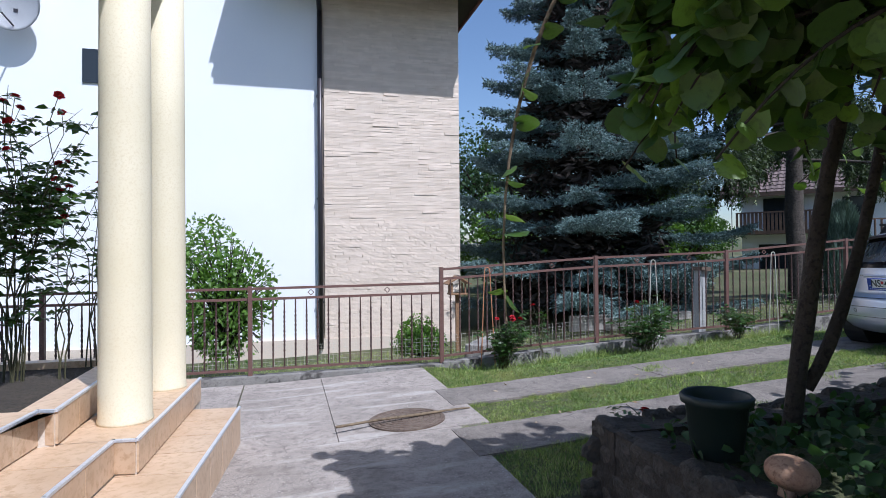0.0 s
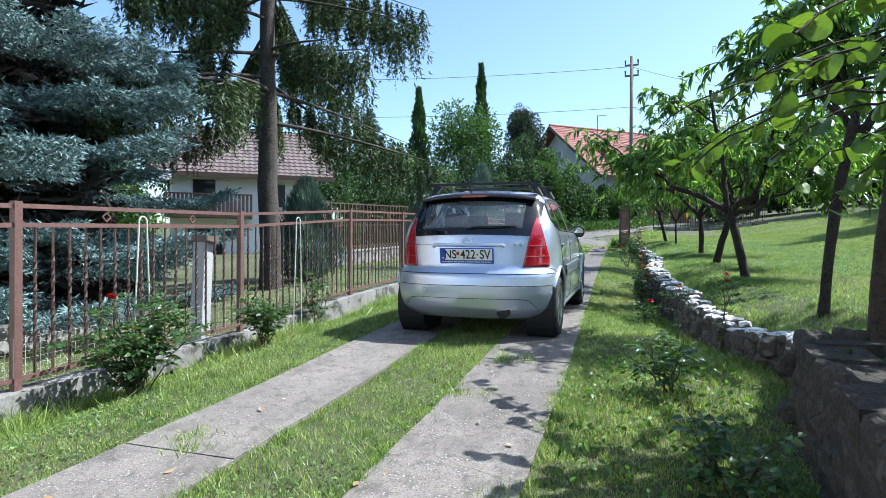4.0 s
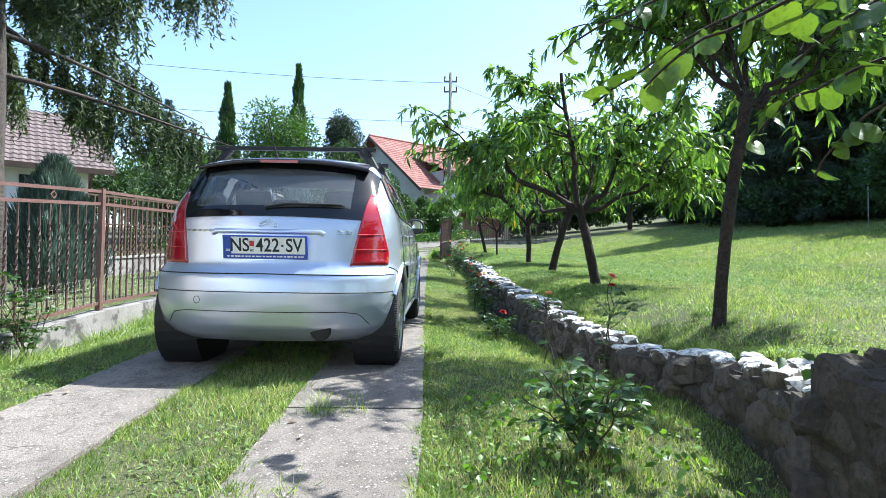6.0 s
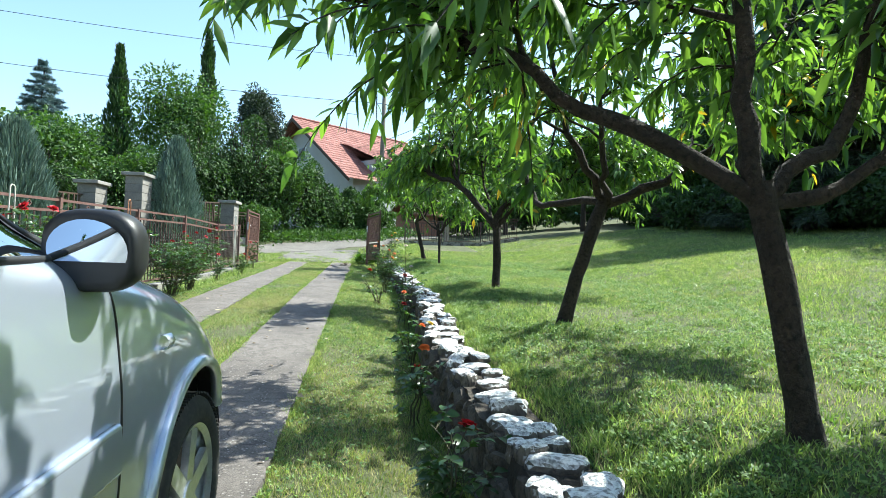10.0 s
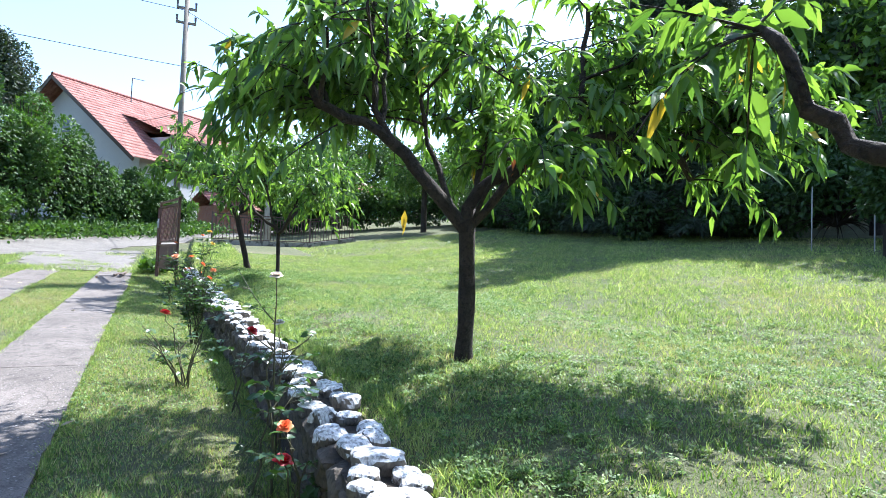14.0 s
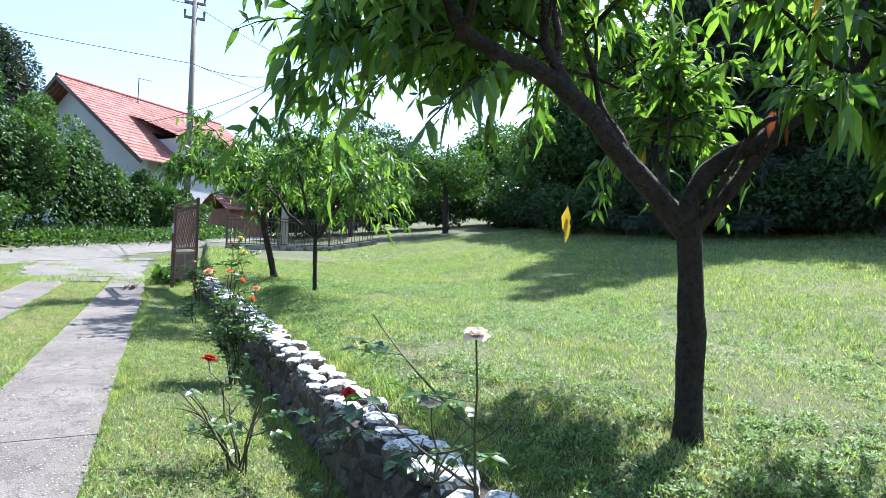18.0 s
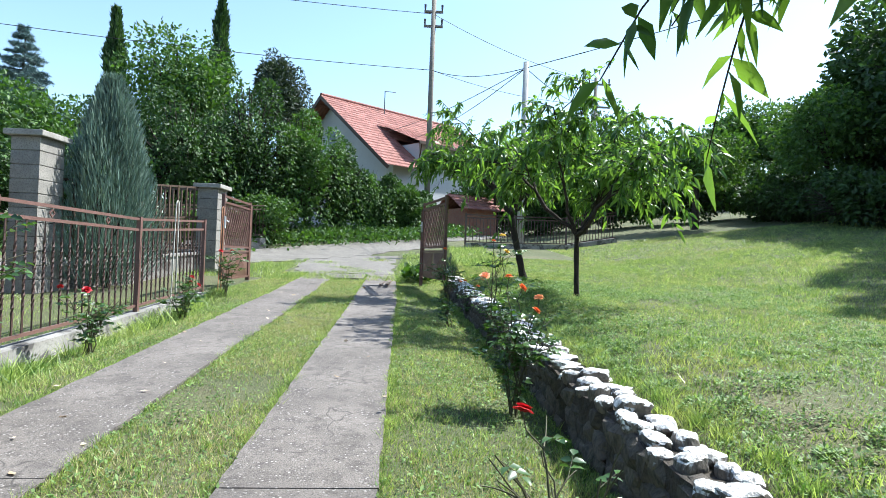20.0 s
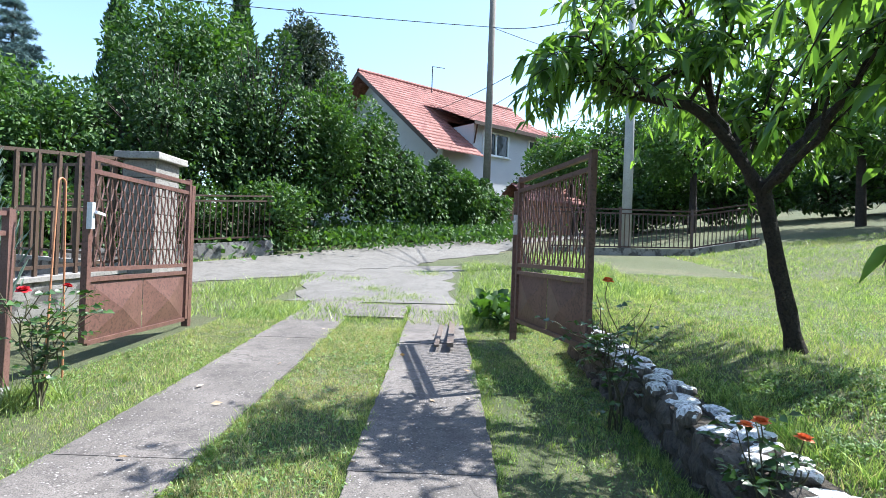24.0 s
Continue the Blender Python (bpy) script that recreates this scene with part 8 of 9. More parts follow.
def build_vine():
    v = thing("kiwi_vine", (0, 0, 0), "kiwi vine with large round leaves hanging from a leaning trunk", "vine")
    shapes = [round_leaf(0.15, 300 + s) for s in range(6)]
    s = Soup(4)
    s.add(*rough_tube(bez(np.array([2.63, 2.74, 0.3]), np.array([2.68, 2.66, 1.3]), np.array([2.92, 2.58, 2.5]), 12), np.linspace(0.05, 0.036, 12), 10, 0.06))
    s.add(*rough_tube(bez(np.array([2.72, 2.70, 0.75]), np.array([2.95, 2.62, 1.1]), np.array([3.1, 2.5, 2.4]), 9), np.linspace(0.035, 0.025, 9), 8, 0.06))
    put_mesh("trunk", s.mesh("trunk", M["bark_vine"], True), v)
    s = Soup(4)
    s.add(*rough_tube(bez(np.array([5.14, 2.66, 0.4]), np.array([5.12, 2.62, 1.5]), np.array([5.0, 2.5, 2.6]), 12), np.linspace(0.075, 0.06, 12), 10, 0.06))
    s.add(*rough_tube(bez(np.array([5.18, 2.58, 0.4]), np.array([5.22, 2.5, 0.8]), np.array([5.5, 2.3, 1.6]), 9), np.linspace(0.07, 0.03, 9), 8, 0.1))
    put_mesh("trunk", s.mesh("trunk", M["bark_vine"], True), v)
    canes = []
    # canes over the bed, then hanging strands towards the path
    for k in range(420):
        x0, y0 = (rng.uniform(1.6, 4.3), rng.uniform(-1.4, 2.6 if k % 3 else 3.0)) if k < 330 else (rng.uniform(4.1, 5.5), rng.uniform(0.3, 1.7))
        if k % 3 == 0:
            x0, y0 = rng.uniform(1.5, 2.7), rng.uniform(1.1, 2.4)
        y0 = min(y0, 2.35 if x0 < 2.7 else 2.3)
        a = rng.uniform(-0.6, 2.6)
        L = rng.uniform(0.8, 1.8)
        p0 = np.array([x0, y0, rng.uniform(2.2, 3.0)])
        p2 = p0 + np.array([math.cos(a) * L, math.sin(a) * L * 0.55, rng.uniform(-0.5, 0.25)])
        p2[0] = max(p2[0], 1.5)
        p2[1] = min(p2[1], 2.55 if x0 < 2.7 else 2.5 if x0 < 3.5 else 2.1)
        canes.append(bez(p0, (p0 + p2) / 2 + np.array([0, 0, 0.25]), p2, 10))
    for (x, y, z0, z1) in ((0.9, 2.28, 2.6, 1.2), (2.15, 2.95, 2.7, 1.95)):
        p0 = np.array([x + 0.25, y - 0.3, z0])
        p2 = np.array([x, y, z1])
        canes.append(bez(p0, np.array([x - 0.05, y + 0.05, (z0 + z1) / 2 + 0.2]), p2, 12))
    # long shoots that arch out of the bed and droop over the verge
    for (xa, ya, za), (xb, yb, zb) in (((4.6, 2.3, 2.05), (3.9, 3.3, 1.85)), ((4.9, 2.3, 2.1), (4.5, 3.25, 1.75)), ((5.1, 2.4, 1.9), (5.3, 3.55, 1.62)), ((5.0, 2.4, 2.0), (5.6, 3.7, 1.66)), ((5.2, 2.3, 1.9), (5.0, 3.1, 1.55)), ((5.3, 2.2, 1.8), (5.9, 2.9, 1.6)), ((5.0, 2.2, 2.2), (4.9, 3.45, 1.85)), ((4.2, 2.4, 2.2), (3.6, 3.45, 1.95)), ((5.1, 2.3, 1.7), (5.5, 2.8, 1.3)), ((5.3, 2.3, 2.2), (6.1, 3.6, 2.05))):
        p0, p2 = np.array([xa, ya, za]), np.array([xb, yb, zb])
        c = bez(p0, p0 * 0.35 + p2 * 0.65 + np.array([0, 0, 0.32]), p2, 14)
        c += np.cumsum(rng.normal(size=c.shape) * 0.009, 0)
        canes.append(c)
    top = Soup(3)
    flat = []
    for me in [round_leaf(0.16, 320 + s, 10, 2) for s in range(6)]:
        me.calc_loop_triangles()
        vv = np.zeros(len(me.vertices) * 3)
        me.vertices.foreach_get("co", vv)
        ff = np.zeros(len(me.loop_triangles) * 3, dtype=np.int32)
        me.loop_triangles.foreach_get("vertices", ff)
        flat.append((vv.reshape(-1, 3), ff.reshape(-1, 3)))
    for k, c in enumerate(canes):
        s = Soup(4)
        s.add(*tube_np(c, np.linspace(0.009, 0.004, len(c)), 6))
        # one strand in pale bark, the rest in the bark darkened for shade
        put_mesh("cane", s.mesh("cane", M["bark_pale" if k == 420 else "bark_vine"], True), v)
        hang = k >= 420
        n = 15 if hang else 17
        for i in range(n):
            f = (i + rng.random()) / n
            idx = f * (len(c) - 1)
            i0 = min(int(idx), len(c) - 2)
            p = c[i0] + (c[i0 + 1] - c[i0]) * (idx - i0)
            sc = rng.uniform(0.4, 0.68) if k == 420 else rng.uniform(0.35, 0.8) if hang else rng.uniform(0.5, 1.05)
            m4 = pose(p[0], p[1], p[2], rng.normal() * 30, rng.uniform(-15, 75), rng.uniform(0, 360)) @ Matrix.Diagonal((sc, sc, sc, 1))
            q = rng.integers(6)
            if hang:
                put_mesh("leaf", shapes[q], v).matrix_world = m4
            else:
                a4 = np.array(m4)
                top.add(flat[q][0] @ a4[:3, :3].T + a4[:3, 3], flat[q][1])
    put_mesh("leaf_canopy", top.mesh("leaf_canopy", M["vine_leaf_i"], True), v, "dense roof of round green leaves", "stuff")


def bloom(me_mat, r, seed):
    """Rose flower: whorls of cupped petals."""
    q = np.random.default_rng(seed)
    bm = bmesh.new()
    for k, (n, tilt, sc) in enumerate(((5, 75, 1.0), (6, 50, 0.92), (5, 28, 0.75), (4, 10, 0.55))):
        for i in range(n):
            a = 2 * math.pi * (i + 0.3 * k) / n + q.normal() * 0.15
            w, h = r * 0.75 * sc, r * 1.0 * sc
            rows = []
            for u in np.linspace(0, 1, 4):
                row = []
                for t in np.linspace(-1, 1, 4):
                    ww = w * math.sin(math.pi * (0.15 + 0.7 * u)) * t * 0.9
                    th = math.radians(tilt) * (0.5 + 0.6 * u)
                    out, up = h * u * math.sin(th), h * u * math.cos(th) - 0.25 * abs(t) * 0
                    out -= 0.25 * w * t * t
                    row.append(bm.verts.new((math.cos(a) * (out + r * 0.06) - math.sin(a) * ww, math.sin(a) * (out + r * 0.06) + math.cos(a) * ww, up)))
                rows.append(row)
            for r0, r1 in zip(rows, rows[1:]):
                for j in range(3):
                    bm.faces.new((r0[j], r0[j + 1], r1[j + 1], r1[j]))
    me = bpy.data.meshes.new("bloom")
    bm.to_mesh(me)
    bm.free()
    me.polygons.foreach_set("use_smooth", np.full(len(me.polygons), True))
    me.materials.append(me_mat)
    return me


BLOOMS = {}


def rose(x, y, h, spread, canes, leaves, flowers, colour, label, z=None, leaf=0.05, top_only=False):
    """Rose bush: thin canes with leaflets in threes and fives, blooms at the tips."""
    z = gzf(x, y) if z is None else z
    t = thing("rose_bush", (x, y, z), label, "rose bush", "roses")
    w = Soup(4)
    B, A, S, L, tips = [], [], [], [], []
    for k in range(canes):
        a = rng.uniform(0, 2 * np.pi)
        r = spread * rng.uniform(0.25, 1.0)
        hh = h * rng.uniform(0.6, 1.0)
        e = np.array([math.cos(a) * r, math.sin(a) * r, hh])
        c = bez(np.array([rng.normal() * 0.03, rng.normal() * 0.03, -0.05]), np.array([e[0] * 0.35, e[1] * 0.35, hh * 0.6]), e, 9)
        c[2:-1] += rng.normal(size=(6, 3)) * 0.018 * h * np.array([1, 1, 0.4])
        w.add(*tube_np(c, np.linspace(0.0062, 0.0025, 9), 5))
        tips.append((c[-1], c[-1] - c[-2]))
        runs = [c]
        for j in range(rng.integers(1, 4)):
            q0 = c[rng.integers(3, 7)]
            d = unit(1)[0] * np.array([1, 1, 0.5]) + np.array([e[0], e[1], 0.0]) / (r + 0.05) * 0.5 + np.array([0, 0, 0.75])
            d = d / np.linalg.norm(d) * hh * rng.uniform(0.22, 0.45)
            g = bez(q0, q0 + d * 0.5 + unit(1)[0] * 0.03, q0 + d, 9)
            w.add(*tube_np(g, np.linspace(0.004, 0.0018, 9), 4))
            runs.append(g)
        n = max(2, int(leaves * rng.uniform(0.7, 1.3)))
        for i in range(n):
            f = rng.uniform(0.55 if top_only else 0.2, 0.98)
            idx = f * 8
            i0 = min(int(idx), 7)
            g = runs[i % len(runs)]
            p = g[i0] + (g[i0 + 1] - g[i0]) * (idx - i0)
            b = rng.uniform(0, 2 * np.pi)
            d = np.array([math.cos(b), math.sin(b), rng.uniform(-0.2, 0.5)])
            side = np.array([-d[1], d[0], 0])
            q = p + d * leaf * 2.2
            w.add(*tube_np([p, q], [0.0015, 0.001], 3))
            for off, dd in ((0.0, d), (-0.35, d * 0.4 + side), (-0.35, d * 0.4 - side), (-0.75, d * 0.4 + side), (-0.75, d * 0.4 - side)):
                B.append(q + d * leaf * off * 1.6)
                A.append(dd)
                S.append(side + np.array([0, 0, rng.normal() * 0.3]))
                L.append(leaf * rng.uniform(0.75, 1.2))
    put_mesh("cane_mass", w.mesh("cane_mass", M["stem"], True), t, kind="stuff")
    v, f = leaves_np(np.array(B), np.array(A), np.array(S), np.array(L), np.array(L) * 0.62, 0.25, 0.15)
    put_mesh("leaves", mesh_np("leaves", v, f, 3, M["rose_leaf"], True), t, kind="stuff")
    tips.sort(key=lambda q: -q[0][2])
    for k in range(flowers):
        p, d = tips[k % len(tips)]
        if k >= len(tips):
            p = p + rng.normal(size=3) * 0.06
        col = colour[k % len(colour)]
        if col not in BLOOMS:
            BLOOMS[col] = [bloom(M["petal_" + col], 0.042, 500 + i) for i in range(3)]
        ob = put_mesh("bloom", BLOOMS[col][k % 3], t, col + " rose bloom")
        q = Vector(d).normalized() + Vector((rng.normal() * 0.3, rng.normal() * 0.3, 0.25))
        sc = rng.uniform(0.65, 1.0)
        ob.matrix_basis = Matrix.Translation(p) @ q.to_track_quat("Z", "Y").to_matrix().to_4x4() @ Matrix.Scale(sc, 4)
    return t


def build_roses():
    red, ora = "leafy rose bush with red blooms by the fence", "leggy rose bush with orange blooms beside the stone wall"
    for x, y, h, sp, c, lv, fl in ((2.75, 7.12, 0.75, 0.38, 16, 18, 4), (3.35, 7.3, 1.0, 0.12, 3, 9, 1), (4.7, 7.0, 0.66, 0.45, 18, 17, 1), (5.0, 7.25, 0.95, 0.3, 5, 9, 0), (6.3, 7.15, 0.55, 0.32, 12, 15, 0), (7.6, 7.4, 0.7, 0.35, 8, 10, 0), (13.1, 7.0, 1.15, 0.6, 26, 18, 8), (14.4, 7.2, 0.95, 0.5, 20, 17, 5), (16.6, 7.25, 1.0, 0.6, 22, 17, 4), (17.8, 7.4, 1.05, 0.6, 24, 17, 5), (19.9, 7.6, 0.6, 0.3, 8, 9, 2), (21.8, 7.62, 0.5, 0.3, 8, 10, 4), (23.75, 7.82, 0.8, 0.28, 8, 10, 2)):
        rose(x, y, h, sp, c, lv, fl, ("red",), red)
    for x, y, h, sp, c, lv, fl, col in ((15.0, 3.9, 0.98, 0.08, 3, 12, 1, ("pale",)), (16.8, 4.27, 0.52, 0.34, 9, 2, 1, ("red",)), (9.95, 3.85, 0.45, 0.14, 5, 9, 1, ("red",)), (8.67, 3.78, 0.3, 0.1, 4, 7, 1, ("red",)), (7.62, 3.45, 0.62, 0.06, 2, 7, 1, ("peach",)), (7.25, 3.12, 0.72, 0.08, 2, 7, 2, ("peach", "red")), (12.6, 3.88, 0.45, 0.15, 5, 7, 2, ("yellow", "orange")), (14.6, 3.85, 0.5, 0.12, 3, 5, 2, ("orange", "red")), (16.25, 3.95, 0.75, 0.12, 2, 4, 1, ("red",)), (15.5, 3.8, 0.72, 0.1, 2, 6, 1, ("pale",)), (18.6, 4.2, 0.95, 0.22, 9, 15, 5, ("orange", "peach")), (20.7, 4.15, 1.15, 0.16, 6, 17, 3, ("yellow", "orange")), (21.9, 4.5, 0.4, 0.15, 5, 8, 0, ("red",)), (22.75, 4.22, 0.55, 0.16, 6, 9, 3, ("orange",)), (24.1, 4.45, 0.9, 0.2, 7, 9, 1, ("orange",)), (11.3, 3.9, 0.5, 0.14, 3, 6, 2, ("orange", "red")), (5.6, 3.6, 0.4, 0.3, 8, 9, 0, ("red",)), (2.3, 3.44, 0.42, 0.12, 6, 7, 1, ("red",)), (4.2, 3.42, 0.3, 0.25, 6, 9, 0, ("red",))):
        rose(x, y, h, sp, c, lv, fl, col, ora)
    rose(-1.75, 5.0, 2.1, 0.75, 14, 24, 11, ("red",), "tall dark rose bush with red blooms before the white wall", z=0.6, leaf=0.075)
    rose(-2.6, 4.8, 1.7, 0.7, 13, 32, 2, ("red",), "tall dark rose bush with red blooms before the white wall", z=0.6, leaf=0.075)
    rose(-1.42, 5.0, 1.42, 0.05, 3, 9, 5, ("red",), "tall rose cane with dark red blooms", z=0.6, leaf=0.07, top_only=True)
    rose(-1.35, 5.35, 1.55, 0.12, 3, 9, 1, ("red",), "single tall rose cane between the columns", z=0.6, leaf=0.07)


def leafy_patch(name, xs, n, size, mat, label, zf, up=0.6):
    """Low leafy growth scattered in a rectangle."""
    x = rng.uniform(xs[0], xs[1], n)
    y = rng.uniform(xs[2], xs[3], n)
    z = np.array([zf(a, b) for a, b in zip(x, y)]) + rng.uniform(0.0, 0.14, n)
    L = size * rng.uniform(0.6, 1.3, n)
    v, f = leaves_np(np.stack([x, y, z], 1), unit(n) + np.array([0, 0, up]), unit(n), L, L * 0.55, 0.3, 0.15)
    tagged(new(name, mesh_np(name, v, f, 3, mat, True)), label, "plants", kind="stuff")


def build_small():
    bed = lambda a, b: float(lawn_z(a, b))
    leafy_patch("bed_plants", (1.95, 5.5, 0.6, 2.95), 3200, 0.085, M["leaf_dark"], "low shaded leafy plants in the rock bed", bed)
    leafy_patch("verge_clover", (4.0, 6.3, 3.15, 4.1), 900, 0.04, M["leaf_light"], "clover and weeds on the shaded verge", lambda a, b: gzf(a, b) - 0.03)
    leafy_patch("gate_burdock", (26.9, 28.0, 4.7, 5.25), 260, 0.22, M["leaf"], "broad leaved burdock beside the gate", lambda a, b: gzf(a, b) + 0.1, 0.9)
    # plastic pot with a rolled rim
    p = thing("flower_pot", (2.09, 2.61, 0.49), "dark round plastic flower pot on the rock bed", "flower pot")
    prof = [(0.0, 0.0), (0.12, 0.0), (0.13, 0.02), (0.162, 0.29), (0.184, 0.295), (0.19, 0.33), (0.175, 0.345), (0.167, 0.335), (0.155, 0.26), (0.0, 0.24)]
    bm = bmesh.new()
    n = 40
    rings = [[bm.verts.new((r * math.cos(a), r * math.sin(a), z)) for a in np.linspace(0, 2 * np.pi, n, endpoint=False)] if r > 0 else [bm.verts.new((0, 0, z))] for r, z in prof]
    for r0, r1 in zip(rings, rings[1:]):
        for k in range(n):
            if len(r0) == 1:
                bm.faces.new((r0[0], r1[(k + 1) % n], r1[k]))
            elif len(r1) == 1:
                bm.faces.new((r0[k], r0[(k + 1) % n], r1[0]))
            else:
                bm.faces.new((r0[k], r0[(k + 1) % n], r1[(k + 1) % n], r1[k]))
    part("pot_wall", bm, M["pot"], p, smooth=True)
    part("soil", cyl(bmesh.new(), (0, 0, 0.22), (0, 0, 0.255), 0.148, seg=30), M["soil"], p)
    p.matrix_world = p.matrix_world @ Matrix.Scale(0.87, 4)
    # clay toadstool
    m = thing("garden_ornament", (2.05, 2.15, 0.44), "weathered terracotta toadstool ornament in the bed", "garden ornament")
    bm = bmesh.new()
    bmesh.ops.create_uvsphere(bm, u_segments=20, v_segments=12, radius=0.1, matrix=pose(0, 0, 0.14, 8, 5) @ Matrix.Diagonal((1, 1, 0.65, 1)))
    cyl(bm, (-0.03, 0, -0.02), (-0.02, 0, 0.12), 0.04, 0.03, 12)
    cyl(bm, (0.05, 0.02, -0.02), (0.04, 0.01, 0.12), 0.035, 0.03, 12)
    part("toadstool", bm, M["terracotta"], m, smooth=True)
    # manhole cover and the stick on it
    c = thing("manhole_cover", (1.12, 5.22, float(ground_z(1.12, 5.22)) + 0.022), "round rusty cast iron manhole cover in the yard", "manhole cover")
    part("cover", cyl(bmesh.new(), (0, 0, -0.01), (0, 0, 0.008), 0.33, seg=40), M["iron"], c)
    for k in range(6):
        s = Soup(4)
        a = np.linspace(0, 2 * np.pi, 41)
        r = 0.05 + 0.05 * k
        s.add(*tube_np(np.stack([r * np.cos(a), r * np.sin(a), np.full(41, 0.008)], 1), np.full(41, 0.006), 5))
        put_mesh("ring_rib", s.mesh("ring_rib", M["iron"], True), c)
    c.matrix_world = pose(1.12, 5.22, float(ground_z(1.12, 5.22)) + 0.026, 0, -2.6, 0)
    st = thing("wooden_stick", (1.1, 5.18, float(ground_z(1.1, 5.2)) + 0.058), "thin peeled stick lying across the manhole cover", "stick")
    s = Soup(4)
    s.add(*rough_tube(np.array([(-0.6, -0.12, 0.0), (-0.2, -0.02, 0.004), (0.15, 0.05, 0.0), (0.5, 0.12, 0.004), (0.62, 0.14, 0.0)]), [0.012, 0.011, 0.013, 0.009, 0.006], 7, 0.08))
    put_mesh("stick", s.mesh("stick", M["bark_pale"], True), st)
    # iron stop bar on the right strip by the gate
    b = thing("gate_stop", (26.5, 5.55, gzf(26.5, 5.5) + 0.04), "rusty iron stop rail set in the concrete strip", "gate stop")
    part("rail", boxbm((0, 0, 0.01), (1.7, 0.06, 0.035), 1.5), M["iron"], b)
    part("rail", boxbm((0, 0.12, 0.0), (1.7, 0.04, 0.02), 1.5), M["iron"], b)
    # bent rods in the ground along the fence
    for x, y, h, mat, lab in ((2.62, 7.35, 1.35, "stick", "thin orange hooked garden rod"), (5.05, 7.3, 1.3, "pale_rod", "thin pale hooked garden rod"), (7.15, 7.35, 1.3, "pale_rod", "thin pale hooked garden rod"), (13.6, 7.6, 1.5, "pale_rod", "thin pale hooked garden rod"), (16.2, 7.7, 1.5, "stick", "thin orange hooked garden rod"), (22.1, 7.85, 1.45, "pale_rod", "thin pale hooked garden rod"), (24.2, 8.05, 1.35, "stick", "thin orange hooked garden rod")):
        t = thing("garden_rod", (x, y, gzf(x, y)), lab, "garden rod", "hooked garden rods")
        a = np.linspace(0, np.pi, 9)
        pth = np.concatenate([[(-0.10, 0, -0.1)], np.stack([-0.035 * np.cos(a), np.zeros(9), h - 0.04 + 0.04 * np.sin(a)], 1), [(0.12, 0.03, -0.1)]])
        s = Soup(4)
        s.add(*tube_np(pth, np.full(len(pth), 0.007), 6))
        put_mesh("rod", s.mesh("rod", M[mat], True), t)
    # leaning concrete post and white slabs in the neighbour garden
    cp = thing("concrete_post", (6.25, 7.85, gzf(6.25, 7.85)), "weathered white concrete post with a rusty cap behind the fence", "post")
    part("post", boxbm((0, 0, 0.5), (0.15, 0.13, 1.1), 10, 0, 4), M["pole_concrete"], cp, bevel=0.012)
    part("rusty_cap", boxbm((0.05, 0, 1.07), (0.2, 0.17, 0.06), 10, 0, 4), M["iron"], cp)
    for x, y, L, w in ((2.9, 8.35, 0.9, 0.28), (3.3, 9.0, 1.2, 0.3), (6.4, 9.9, 2.6, 0.12)):
        sl = thing("pale_slab", (x, y, gzf(x, y)), "pale stone edging slab in the neighbour garden", "slab", "edging slabs")
        part("slab", boxbm((0, 0, 0.12), (L, w, 0.28), 55 if x < 5 else 2), M["cap"], sl, bevel=0.012)
    # fallen leaves and pale petals on the drive
    n = 130
    x = rng.uniform(2, 28, n)
    k = rng.random(n) < 0.5
    y = np.where(k, np.interp(x, RSX, RSY), np.interp(x, LSX, LSY)) + rng.uniform(-0.4, 0.4, n)
    P = np.stack([x, y, ground_z(x, y) + 0.034], 1)
    L = rng.uniform(0.03, 0.07, n)
    ax = unit(n) * np.array([1, 1, 0.15])
    v, f = small_leaves_np(P, ax, unit(n) * np.array([1, 1, 0.1]), L, L * 0.5, 0.1)
    tagged(new("fallen_leaves", mesh_np("fallen_leaves", v, f, 3, M["dry_leaf"])), "dry fallen leaves scattered on the drive", "leaves", kind="stuff")
    # yellow leaf hanging from the peach tree over the lawn
    yl = thing("hanging_leaf", (16.05, 2.95, 1.98), "single yellow leaf hanging on a thread below the peach tree", "leaf")
    v, f = leaves_np(np.array([[0, 0, 0.0], [0.01, 0, -0.05]]), np.array([[0.1, 0, -1.0], [-0.1, 0.1, -1.0]]), np.array([[0.3, 1.0, 0], [1.0, 0.2, 0]]), np.array([0.14, 0.12]), np.array([0.045, 0.04]), 0.1, 0.25)
    put_mesh("blade", mesh_np("blade", v, f, 3, M["peach_yellow"], True), yl)
    s = Soup(4)
    s.add(*tube_np([(0, 0, 0), (0.01, 0, 0.3), (0, 0.01, 0.55)], [0.001, 0.001, 0.001], 4))
    put_mesh("thread", s.mesh("thread", M["stem"], True), yl)
    # little wooden bird table behind the fence
    bt = thing("bird_table", (3.0, 10.0, gzf(3.0, 10.0)), "small wooden bird table with a pitched roof in the neighbour garden", "bird table")
    part("post", boxbm((0, 0, 0.45), (0.06, 0.06, 1.1)), M["wood_warm"], bt)
    part("tray", boxbm((0, 0, 1.01), (0.3, 0.26, 0.03)), M["wood_warm"], bt, bevel=0.005)
    for sx in (-1, 1):
        for sy in (-1, 1):
            part("upright", boxbm((sx * 0.12, sy * 0.1, 1.11), (0.025, 0.025, 0.18)), M["wood_warm"], bt)
        part("roof_board", boxbm((sx * 0.1, 0, 1.25), (0.26, 0.34, 0.02), 0, 0, sx * 32), M["wood_warm"], bt)
    # dish on the wall of the far house
    ds = thing("satellite_dish", (17.0, 19.2, 3.58), "small pale satellite dish on a mast in the neighbour garden", "satellite dish")
